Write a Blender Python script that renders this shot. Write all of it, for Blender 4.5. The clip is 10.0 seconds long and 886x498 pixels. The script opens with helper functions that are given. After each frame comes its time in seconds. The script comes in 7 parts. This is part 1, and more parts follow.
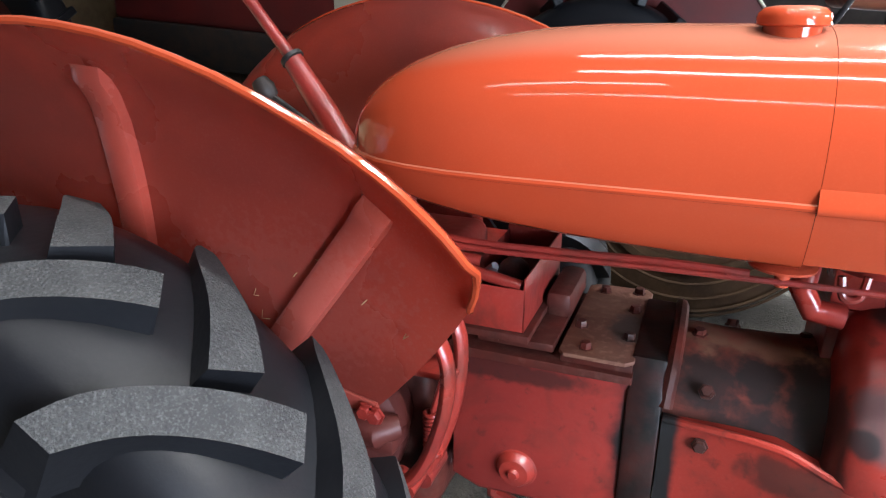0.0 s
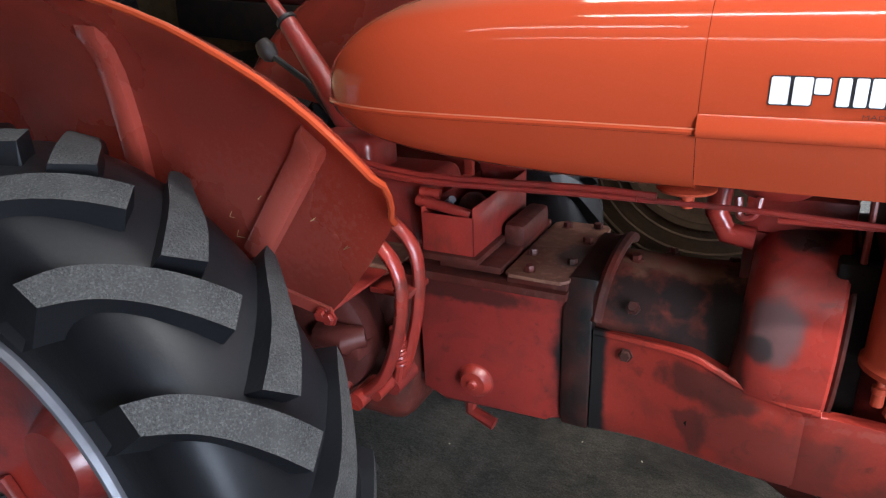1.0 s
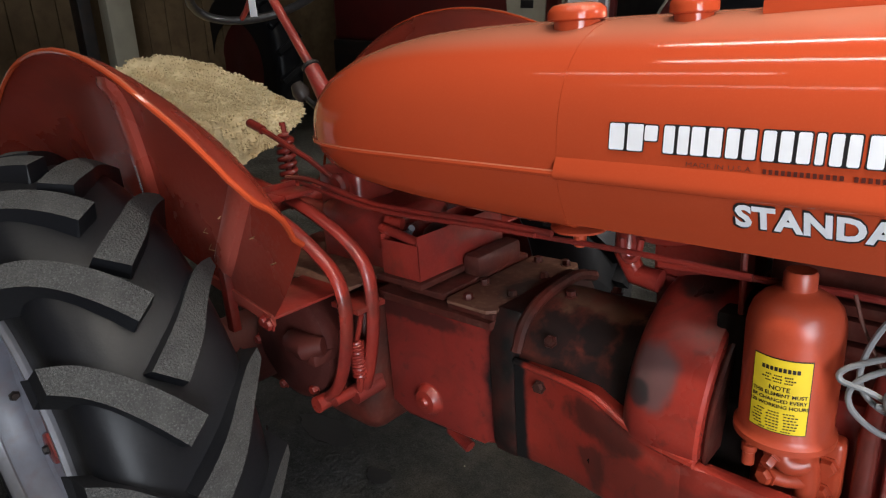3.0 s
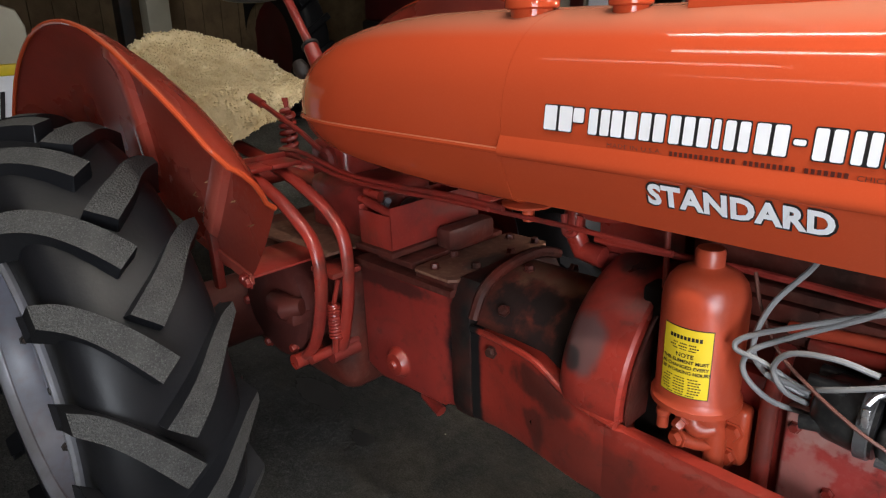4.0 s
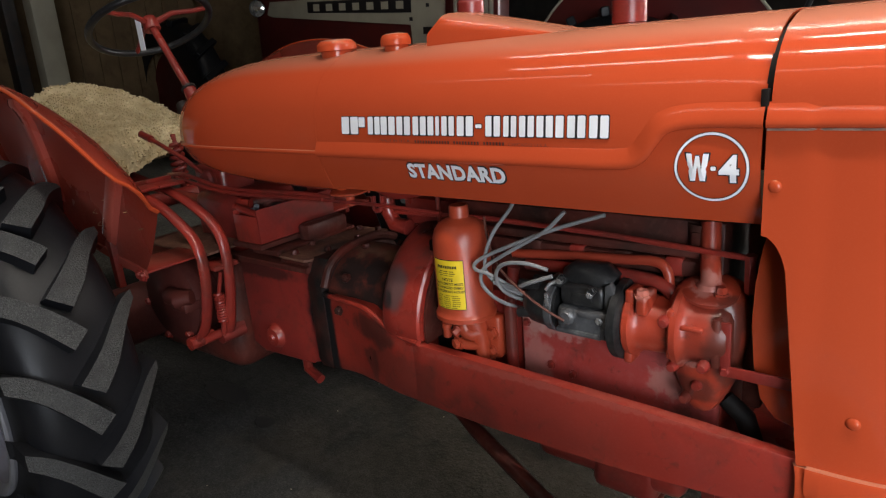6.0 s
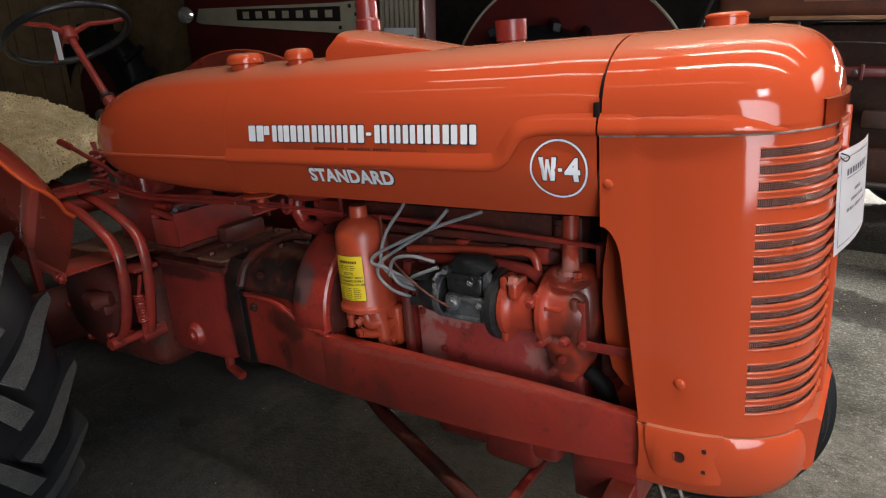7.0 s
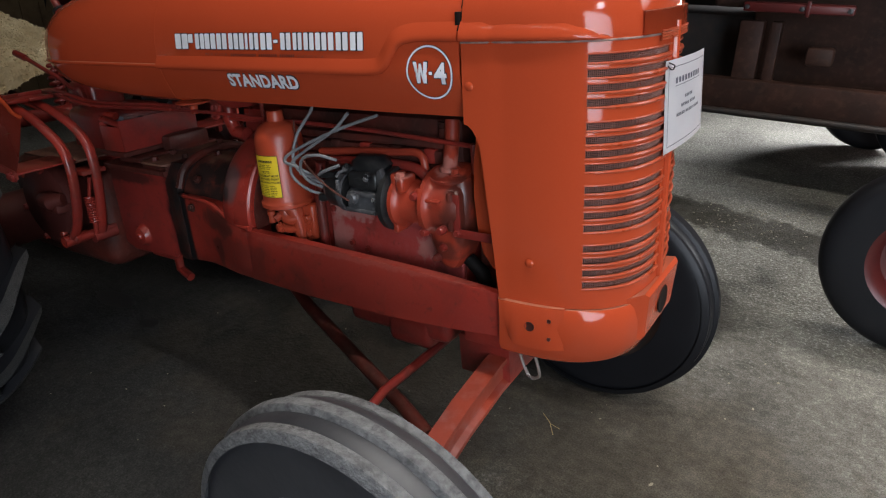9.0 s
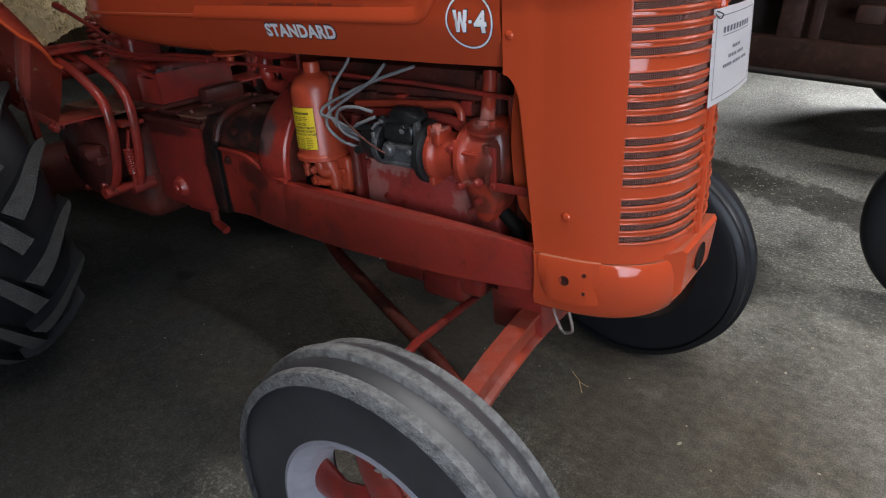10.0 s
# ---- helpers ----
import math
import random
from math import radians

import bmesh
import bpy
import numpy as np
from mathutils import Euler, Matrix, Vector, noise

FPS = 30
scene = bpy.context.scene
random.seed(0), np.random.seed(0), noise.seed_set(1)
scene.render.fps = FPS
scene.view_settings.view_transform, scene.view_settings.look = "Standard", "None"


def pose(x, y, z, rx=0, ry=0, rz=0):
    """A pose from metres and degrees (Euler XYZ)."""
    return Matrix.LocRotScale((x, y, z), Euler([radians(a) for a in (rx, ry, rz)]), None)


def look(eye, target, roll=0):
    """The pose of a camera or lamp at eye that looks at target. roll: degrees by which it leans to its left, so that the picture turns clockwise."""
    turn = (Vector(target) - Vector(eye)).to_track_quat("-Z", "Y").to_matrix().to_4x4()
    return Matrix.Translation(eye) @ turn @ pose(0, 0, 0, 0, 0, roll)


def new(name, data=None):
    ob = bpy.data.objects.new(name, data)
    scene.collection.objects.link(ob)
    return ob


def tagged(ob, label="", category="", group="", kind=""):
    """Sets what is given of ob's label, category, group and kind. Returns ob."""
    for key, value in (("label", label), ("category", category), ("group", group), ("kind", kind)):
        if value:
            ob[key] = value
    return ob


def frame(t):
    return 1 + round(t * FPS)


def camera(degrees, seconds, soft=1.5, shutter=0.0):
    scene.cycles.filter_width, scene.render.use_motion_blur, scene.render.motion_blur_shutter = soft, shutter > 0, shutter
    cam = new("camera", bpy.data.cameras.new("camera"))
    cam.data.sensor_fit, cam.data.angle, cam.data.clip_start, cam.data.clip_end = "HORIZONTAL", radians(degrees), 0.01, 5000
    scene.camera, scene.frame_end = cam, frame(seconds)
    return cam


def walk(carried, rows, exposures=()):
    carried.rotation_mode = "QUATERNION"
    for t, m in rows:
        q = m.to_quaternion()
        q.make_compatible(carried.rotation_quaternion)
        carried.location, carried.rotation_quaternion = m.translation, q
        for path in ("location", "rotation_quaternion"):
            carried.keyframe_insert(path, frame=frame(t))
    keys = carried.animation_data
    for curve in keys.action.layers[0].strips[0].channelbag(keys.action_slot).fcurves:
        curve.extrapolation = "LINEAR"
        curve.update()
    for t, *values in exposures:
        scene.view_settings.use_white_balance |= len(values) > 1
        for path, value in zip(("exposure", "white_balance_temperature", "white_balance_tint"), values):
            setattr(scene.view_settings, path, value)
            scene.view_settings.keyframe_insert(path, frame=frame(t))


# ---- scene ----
cam = camera(67.3, 10.0, 1.2)
METRES, EYE, TILT, LEAN, TURN = 2.1, 1.409, -20.0, 0.0, 21.8
START = pose(0, -1.155, EYE, 0, -4.3, 0)  # the tractor stands nose-up by 4.3 degrees
ROWS = [
    (0.0, 0.0, 0.0, 0.0, 0.0, 0.0, -0.0),
    (0.5, 0.0847, -0.0435, -0.022, 9.76, -1.33, -1.32),
    (1.0, 0.0995, -0.0697, -0.0372, 5.84, -2.22, 0.2),
    (1.5, 0.1404, -0.0917, -0.0459, 4.8, -1.57, 1.88),
    (2.0, 0.2395, -0.1323, -0.055, 12.91, -0.06, -3.66),
    (2.5, 0.2936, -0.1271, -0.0512, 18.31, -0.49, -2.95),
    (4.0, 0.3917, -0.0893, -0.0442, 23.12, -1.32, -5.95),
    (4.5, 0.4644, -0.1475, -0.0624, 24.06, -0.91, -4.57),
    (5.0, 0.4753, -0.1679, -0.0662, 19.82, 0.73, -4.52),
    (5.5, 0.4962, -0.1939, -0.0807, 17.18, 0.52, -1.23),
    (7.0, 0.6264, -0.2921, -0.1148, 12.3, 2.51, 0.37),
    (7.5, 0.6197, -0.2942, -0.1228, 11.18, 1.92, 3.56),
    (8.0, 0.6572, -0.3143, -0.1285, 13.09, 2.54, 0.06),
    (8.5, 0.7269, -0.342, -0.1364, 12.31, 2.47, -0.91),
    (9.0, 0.7466, -0.3521, -0.1627, 11.79, -2.51, -0.96),
    (9.5, 0.7498, -0.3512, -0.1744, 12.33, -5.0, -2.04),
    (10.0, 0.7397, -0.3546, -0.174, 14.25, -5.69, -1.79),
]
EXPOSURES = [(0.0, 1.78, 5700, 10), (0.5, 1.43, 5700, 10), (1.0, 1.22, 5700, 10), (1.5, 0.93, 5650, 10), (2.0, 0.68, 5850, 10), (2.5, 0.6, 6250, 10), (4.0, 0.6, 6500, 10), (4.5, 0.4, 6500, 10), (5.0, 0.3, 6500, 10), (5.5, 0.2, 6500, 10), (7.0, -0.17, 6500, 10), (7.5, -0.2, 6500, 10), (8.0, -0.29, 6350, 10), (8.5, -0.36, 6200, 10), (9.0, -0.5, 6150, 10), (9.5, -0.51, 6000, 10), (10.0, -0.51, 5950, 10)]
# the poses at the edges of the long glides
EDGES = [
    (2.7, 0.6795, -1.1287, 1.4452, 68.70, 0.33, 40.84),
    (3.8, 0.7558, -1.0239, 1.4421, 66.48, -0.05, 45.24),
    (5.7, 1.1913, -1.1923, 1.4702, 69.66, 1.68, 38.26),
    (6.8, 1.4745, -1.2921, 1.5089, 70.50, 0.64, 36.54),
]
poses = [(t, START @ pose(0, 0, 0, TILT, LEAN, TURN) @ pose(METRES * x, METRES * y, METRES * z, 90 + pitch, roll, yaw)) for t, x, y, z, yaw, pitch, roll in ROWS]
poses += [(t, pose(x, y, z, rx, ry, rz)) for t, x, y, z, rx, ry, rz in EDGES]
walk(cam, sorted(poses, key=lambda row: row[0]), EXPOSURES)

# ---- world and light ----
world = bpy.data.worlds.new("world")
scene.world = world
world.use_nodes = True
world.node_tree.nodes["Background"].inputs[0].default_value = (0.85, 0.92, 1.0, 1)
world.node_tree.nodes["Background"].inputs[1].default_value = 0.009


def area(name, eye, target, w, h, power, colour, spread):
    lamp = bpy.data.lights.new(name, "AREA")
    lamp.shape, lamp.size, lamp.size_y, lamp.energy, lamp.color, lamp.spread = "RECTANGLE", w, h, power, colour, radians(spread)
    ob = new(name, lamp)
    ob.matrix_world = look(eye, target)
    return ob


WARM, DAY, COOL = (1.0, 0.93, 0.83), (1.0, 0.98, 0.98), (0.86, 0.92, 1.0)
# fluorescent tubes with reflectors under the roof, along the row of tractors
# unseen tubes by the fender, far tractor and rusty machine are added fill
for tx, ty, long, power in ((-1.0, -1.25, 1.3, 1.5), (-3.2, 2.5, 1.3, 3), (-0.1, -0.62, 1.3, 2.2), (1.95, -0.62, 2.5, 32), (-0.1, 0.22, 1.3, 3.1), (1.95, 0.22, 2.5, 13), (1.7, 1.0, 2.5, 15), (2.6, 2.2, 1.3, 38), (0.5, -2.0, 4.0, 7)):
    area("tube_and_fill_lamp", (tx, ty, 3.2), (tx, ty, 0), long, 0.05, power, WARM, 105)
# a bright window high at the side, open doors in the side and at the front end
area("window_light", (2.95, -1.95, 2.45), (1.0, 0.0, 0.8), 0.42, 0.40, 16.0, COOL, 170)
area("side_door_light", (4.0, -4.85, 1.50), (2.6, 0.0, 1.0), 7.6, 2.9, 405.0, COOL, 126).data.shape = "ELLIPSE"
area("door_light", (5.4, 2.2, 2.7), (2.3, 1.2, 0.0), 2.0, 1.6, 36.0, DAY, 62)
# unseen lamp added to brighten the floor beyond the rusty machine
area("far_floor_fill", (3.4, 7.6, 1.6), (1.9, 4.7, 0.0), 2.2, 1.6, 380.0, DAY, 70)

# ---- materials ----
def make(name, base, rough=0.5, metal=0.0, second=None, scale=8.0, blend=0.5, bump=0.0, bump_scale=60.0, coat=0.0, fine=None, fine_scale=120.0, fine_amount=0.3, fine_detail=4, rough_var=0.1, dust=0.0, spec=0.5):
    """A surface with a base colour, a second colour in soft patches, a fine grain and a relief."""
    m = bpy.data.materials.new(name)
    m.use_nodes = True
    nt = m.node_tree
    b = nt.nodes["Principled BSDF"]
    b.inputs["Metallic"].default_value = metal
    b.inputs["Coat Weight"].default_value = coat
    b.inputs["Coat Roughness"].default_value = 0.12
    b.inputs["Specular IOR Level"].default_value = spec
    b.inputs["Sheen Weight"].default_value, b.inputs["Sheen Roughness"].default_value = dust, 0.4
    co = nt.nodes.new("ShaderNodeTexCoord")
    n1 = nt.nodes.new("ShaderNodeTexNoise")
    n1.inputs["Scale"].default_value, n1.inputs["Detail"].default_value = scale, 6
    nt.links.new(co.outputs["Object"], n1.inputs["Vector"])
    n2 = nt.nodes.new("ShaderNodeTexNoise")
    n2.inputs["Scale"].default_value, n2.inputs["Detail"].default_value = fine_scale, fine_detail
    nt.links.new(co.outputs["Object"], n2.inputs["Vector"])
    ramp = nt.nodes.new("ShaderNodeValToRGB")
    ramp.color_ramp.elements[0].position, ramp.color_ramp.elements[1].position = max(0.0, 0.62 - blend * 0.5), min(1.0, 0.62 + 0.12)
    nt.links.new(n1.outputs["Fac"], ramp.inputs["Fac"])
    mix = nt.nodes.new("ShaderNodeMix")
    mix.data_type = "RGBA"
    mix.inputs["A"].default_value = (*base, 1)
    mix.inputs["B"].default_value = (*(second or base), 1)
    nt.links.new(ramp.outputs["Color"], mix.inputs["Factor"])
    ramp2 = nt.nodes.new("ShaderNodeValToRGB")
    ramp2.color_ramp.elements[0].position, ramp2.color_ramp.elements[1].position = 0.5, 0.75
    ramp2.color_ramp.elements[1].color = (fine_amount, fine_amount, fine_amount, 1)
    nt.links.new(n2.outputs["Fac"], ramp2.inputs["Fac"])
    mix2 = nt.nodes.new("ShaderNodeMix")
    mix2.data_type = "RGBA"
    nt.links.new(ramp2.outputs["Color"], mix2.inputs["Factor"])
    nt.links.new(mix.outputs["Result"], mix2.inputs["A"])
    mix2.inputs["B"].default_value = (*(fine or base), 1)
    nt.links.new(mix2.outputs["Result"], b.inputs["Base Color"])
    rr = nt.nodes.new("ShaderNodeMapRange")
    rr.inputs["To Min"].default_value, rr.inputs["To Max"].default_value = max(0.03, rough - rough_var), min(1, rough + rough_var)
    nt.links.new(n1.outputs["Fac"], rr.inputs["Value"])
    nt.links.new(rr.outputs["Result"], b.inputs["Roughness"])
    if bump:
        n3 = nt.nodes.new("ShaderNodeTexNoise")
        n3.inputs["Scale"].default_value, n3.inputs["Detail"].default_value = bump_scale, 5
        nt.links.new(co.outputs["Object"], n3.inputs["Vector"])
        bp = nt.nodes.new("ShaderNodeBump")
        bp.inputs["Strength"].default_value, bp.inputs["Distance"].default_value = bump, 0.01
        nt.links.new(n3.outputs["Fac"], bp.inputs["Height"])
        nt.links.new(bp.outputs["Normal"], b.inputs["Normal"])
    return m


def patch_on(mat, centre, size, colour, strength=1.0, grain=14.0, ragged=0.9, rough=None):
    """Lays a ragged patch of grime, bare metal or painted shade on a material, about a place on the thing."""
    nt = mat.node_tree
    b = nt.nodes["Principled BSDF"]
    co = nt.nodes.new("ShaderNodeTexCoord")
    sub = nt.nodes.new("ShaderNodeVectorMath")
    sub.operation = "SUBTRACT"
    nt.links.new(co.outputs["Object"], sub.inputs[0])
    sub.inputs[1].default_value = centre
    div = nt.nodes.new("ShaderNodeVectorMath")
    div.operation = "DIVIDE"
    nt.links.new(sub.outputs[0], div.inputs[0])
    div.inputs[1].default_value = size
    ln = nt.nodes.new("ShaderNodeVectorMath")
    ln.operation = "LENGTH"
    nt.links.new(div.outputs[0], ln.inputs[0])
    n = nt.nodes.new("ShaderNodeTexNoise")
    n.inputs["Scale"].default_value, n.inputs["Detail"].default_value = grain, 5
    nt.links.new(sub.outputs[0], n.inputs["Vector"])
    add = nt.nodes.new("ShaderNodeMath")
    add.operation = "MULTIPLY_ADD"
    nt.links.new(n.outputs["Fac"], add.inputs[0])
    add.inputs[1].default_value = ragged * 2
    nt.links.new(ln.outputs["Value"], add.inputs[2])
    mr = nt.nodes.new("ShaderNodeMapRange")
    mr.interpolation_type = "SMOOTHSTEP"
    mr.inputs["From Min"].default_value, mr.inputs["From Max"].default_value = 0.75 + ragged, 1.25 + ragged
    mr.inputs["To Min"].default_value, mr.inputs["To Max"].default_value = strength, 0.0
    nt.links.new(add.outputs[0], mr.inputs["Value"])
    for sock, value in (("Base Color", colour), ("Roughness", rough)):
        if value is None:
            continue
        old = b.inputs[sock].links[0].from_socket
        mix = nt.nodes.new("ShaderNodeMix")
        mix.data_type = "RGBA" if sock == "Base Color" else "FLOAT"
        slot = mix.inputs["A"], mix.inputs["B"], mix.outputs["Result"]
        if sock == "Base Color":
            slot = mix.inputs[6], mix.inputs[7], mix.outputs[2]
            value = (*value, 1)
        else:
            slot = mix.inputs[2], mix.inputs[3], mix.outputs[0]
        nt.links.new(mr.outputs["Result"], mix.inputs[0])
        nt.links.new(old, slot[0])
        slot[1].default_value = value
        nt.links.new(slot[2], b.inputs[sock])
    return mat


RED = (0.445, 0.0625, 0.0205)
PAINT = make("red_paint", RED, 0.085, spec=0.38, second=(0.39, 0.0525, 0.0175), scale=2.2, blend=0.8, coat=0.0, bump=0.015, bump_scale=9, fine=(0.50, 0.10, 0.050), fine_scale=340, fine_amount=0.10, rough_var=0.05)
def tint_tops(mat, colour, amount, rough=0.45):
    """Blends upward faces towards another colour and roughness."""
    nt = mat.node_tree
    b = nt.nodes["Principled BSDF"]
    geo = nt.nodes.new("ShaderNodeNewGeometry")
    sep = nt.nodes.new("ShaderNodeSeparateXYZ")
    nt.links.new(geo.outputs["Normal"], sep.inputs[0])
    mr = nt.nodes.new("ShaderNodeMapRange")
    mr.interpolation_type = "SMOOTHSTEP"
    mr.inputs["From Min"].default_value, mr.inputs["From Max"].default_value = 0.74, 1.0
    mr.inputs["To Max"].default_value = amount
    nt.links.new(sep.outputs["Z"], mr.inputs["Value"])
    for sock, value in (("Base Color", (*colour, 1)), ("Roughness", rough)):
        mix = nt.nodes.new("ShaderNodeMix")
        mix.data_type = "RGBA" if sock == "Base Color" else "FLOAT"
        slot = (mix.inputs[6], mix.inputs[7], mix.outputs[2]) if sock == "Base Color" else (mix.inputs[2], mix.inputs[3], mix.outputs[0])
        nt.links.new(mr.outputs["Result"], mix.inputs[0])
        nt.links.new(b.inputs[sock].links[0].from_socket, slot[0])
        slot[1].default_value = value
        nt.links.new(slot[2], b.inputs[sock])


tint_tops(PAINT, (0.36, 0.25, 0.17), 0.42)
patch_on(PAINT, (-0.606, -0.035, 1.235), (0.018, 0.040, 0.034), (0.42, 0.43, 0.43), 0.9, 30, 0.7)
CAST = make("red_painted_casting", (0.3105, 0.0292, 0.0172), 0.33, second=(0.1323, 0.0155, 0.0138), scale=7, blend=0.8, bump=0.10, bump_scale=45, fine=(0.36, 0.15, 0.12), fine_scale=150, fine_amount=0.10, rough_var=0.16, coat=0.15)
GRIMY_SHADED = make("oily_shaded_red_casting", (0.12, 0.020, 0.013), 0.42, second=(0.016, 0.012, 0.010), scale=9, blend=0.8, bump=0.12, bump_scale=60, fine=(0.13, 0.06, 0.045), fine_scale=60, fine_amount=0.35, spec=0.25)
OIL_AND_GAP = make("black_grime_and_gap", (0.007, 0.006, 0.0055), 0.65, second=(0.016, 0.010, 0.008), scale=12, bump=0.12, bump_scale=50, spec=0.10)
FENDER = make("dusty_red_sheet", (0.41, 0.058, 0.032), 0.28, second=(0.27, 0.047, 0.034), scale=3.0, blend=0.7, coat=0.25, bump=0.025, bump_scale=7, fine=(0.40, 0.17, 0.13), fine_scale=230, fine_amount=0.14)
for c_, s_ in (((-0.66, -0.43, 1.02), (0.12, 0.2, 0.09)), ((-0.95, -0.46, 1.28), (0.16, 0.2, 0.10)), ((-0.40, -0.43, 0.93), (0.07, 0.2, 0.05))):
    patch_on(FENDER, c_, s_, (0.14, 0.030, 0.022), 0.22, 18, 1.3)
patch_on(FENDER, (-0.52, -0.43, 1.05), (0.16, 0.2, 0.10), (0.42, 0.16, 0.13), 0.16, 90, 1.6)
RUBBER = make("black_rubber", (0.0065, 0.0068, 0.0085), 0.42, second=(0.010, 0.0102, 0.012), scale=5, bump=0.05, bump_scale=90, fine=(0.022, 0.021, 0.02), fine_scale=170, fine_amount=0.12)
RUBBER.node_tree.nodes["Principled BSDF"].inputs["Specular IOR Level"].default_value = 0.27
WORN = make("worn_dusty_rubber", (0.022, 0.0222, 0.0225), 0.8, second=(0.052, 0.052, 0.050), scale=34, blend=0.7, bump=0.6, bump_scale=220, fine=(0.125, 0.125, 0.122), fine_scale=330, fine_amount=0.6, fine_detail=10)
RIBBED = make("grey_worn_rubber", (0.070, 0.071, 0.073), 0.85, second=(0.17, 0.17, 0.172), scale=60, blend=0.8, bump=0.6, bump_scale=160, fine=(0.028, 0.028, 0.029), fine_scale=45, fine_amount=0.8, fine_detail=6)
SILVER = make("silver_paint", (0.26, 0.26, 0.29), 0.42, 0.3, second=(0.17, 0.165, 0.17), scale=6, bump=0.05, bump_scale=40, fine=(0.14, 0.12, 0.11), fine_scale=30, fine_amount=0.4)
CONCRETE = make("dusty_concrete", (0.170, 0.163, 0.136), 0.9, second=(0.085, 0.080, 0.066), scale=3, blend=1.2, bump=0.9, bump_scale=70, fine=(0.36, 0.352, 0.32), fine_scale=75, fine_amount=0.8, fine_detail=6)


def speckle(mat, scale, low, high, detail=3):
    """Multiplies a material's colour by a coarse grit."""
    nt = mat.node_tree
    b = nt.nodes["Principled BSDF"]
    co = nt.nodes.new("ShaderNodeTexCoord")
    n = nt.nodes.new("ShaderNodeTexNoise")
    n.inputs["Scale"].default_value, n.inputs["Detail"].default_value = scale, detail
    nt.links.new(co.outputs["Object"], n.inputs["Vector"])
    mr = nt.nodes.new("ShaderNodeMapRange")
    mr.inputs["From Min"].default_value, mr.inputs["From Max"].default_value = 0.32, 0.68
    mr.inputs["To Min"].default_value, mr.inputs["To Max"].default_value = low, high
    nt.links.new(n.outputs["Fac"], mr.inputs["Value"])
    sc = nt.nodes.new("ShaderNodeVectorMath")
    sc.operation = "SCALE"
    nt.links.new(b.inputs["Base Color"].links[0].from_socket, sc.inputs[0])
    nt.links.new(mr.outputs["Result"], sc.inputs["Scale"])
    nt.links.new(sc.outputs[0], b.inputs["Base Color"])


def soil(mat, scale, colour, amount, low=0.50, high=0.68):
    """Ragged films of oily dirt over a material, glossy where they lie."""
    nt = mat.node_tree
    b = nt.nodes["Principled BSDF"]
    co = nt.nodes.new("ShaderNodeTexCoord")
    n = nt.nodes.new("ShaderNodeTexNoise")
    n.inputs["Scale"].default_value, n.inputs["Detail"].default_value = scale, 9
    n.inputs["Roughness"].default_value, n.inputs["Distortion"].default_value = 0.62, 0.6
    nt.links.new(co.outputs["Object"], n.inputs["Vector"])
    mr = nt.nodes.new("ShaderNodeMapRange")
    mr.inputs["From Min"].default_value, mr.inputs["From Max"].default_value = low, high
    mr.inputs["To Max"].default_value = amount
    nt.links.new(n.outputs["Fac"], mr.inputs["Value"])
    mix = nt.nodes.new("ShaderNodeMix")
    mix.data_type = "RGBA"
    nt.links.new(mr.outputs["Result"], mix.inputs[0])
    nt.links.new(b.inputs["Base Color"].links[0].from_socket, mix.inputs[6])
    mix.inputs[7].default_value = (*colour, 1)
    nt.links.new(mix.outputs[2], b.inputs["Base Color"])



CONCRETE.node_tree.nodes["Principled BSDF"].inputs["Specular IOR Level"].default_value = 0.08
# oil-soaked floor under the tractor, with the tractor's shade painted in
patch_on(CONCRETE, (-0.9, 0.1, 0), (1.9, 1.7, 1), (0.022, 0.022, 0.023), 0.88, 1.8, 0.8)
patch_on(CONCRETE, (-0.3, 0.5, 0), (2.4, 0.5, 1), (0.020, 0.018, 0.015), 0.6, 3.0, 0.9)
# shaded floor seen below the tank, painted near black
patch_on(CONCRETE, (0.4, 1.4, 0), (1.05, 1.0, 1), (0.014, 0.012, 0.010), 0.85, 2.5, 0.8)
patch_on(CONCRETE, (0.9, 0.1, 0), (1.3, 0.6, 1), (0.055, 0.047, 0.037), 0.5, 4.0, 1.2)
patch_on(CONCRETE, (1.6, 0.5, 0), (0.5, 0.9, 1), (0.055, 0.050, 0.042), 0.5, 7.0, 1.2)
patch_on(CONCRETE, (2.1, 0.9, 0), (0.7, 0.6, 1), (0.17, 0.16, 0.14), 0.4, 6, 1.2)
for k_ in range(5):
    patch_on(CONCRETE, (0.55 + 0.40 * k_, 2.84 - 0.10 * k_, 0), (0.36, 0.20, 1), (0.022, 0.019, 0.013), 0.85, 9.0, 0.9)
# more of the dark floor below the tank, its shade painted on
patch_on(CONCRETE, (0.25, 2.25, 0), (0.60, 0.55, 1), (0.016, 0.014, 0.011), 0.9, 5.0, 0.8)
patch_on(CONCRETE, (1.45, 0.35, 0), (0.45, 0.5, 1), (0.070, 0.058, 0.042), 0.5, 5.0, 1.2)
speckle(CONCRETE, 26, 0.78, 1.2, 8)
speckle(CONCRETE, 190, 0.68, 1.36, 2)
speckle(CONCRETE, 1.7, 0.75, 1.2, 4)
soil(CAST, 9, (0.075, 0.022, 0.016), 0.75)
soil(FENDER, 4, (0.16, 0.034, 0.026), 0.45, 0.48, 0.72)
DARK = make("dark_iron", (0.02, 0.019, 0.018), 0.5, 0.3, second=(0.05, 0.03, 0.022), scale=10, bump=0.1)
BLACK = make("black_enamel", (0.008, 0.008, 0.009), 0.33, second=(0.02, 0.02, 0.02), scale=18, bump=0.08, bump_scale=70, fine=(0.2, 0.19, 0.17), fine_scale=120, fine_amount=0.10)
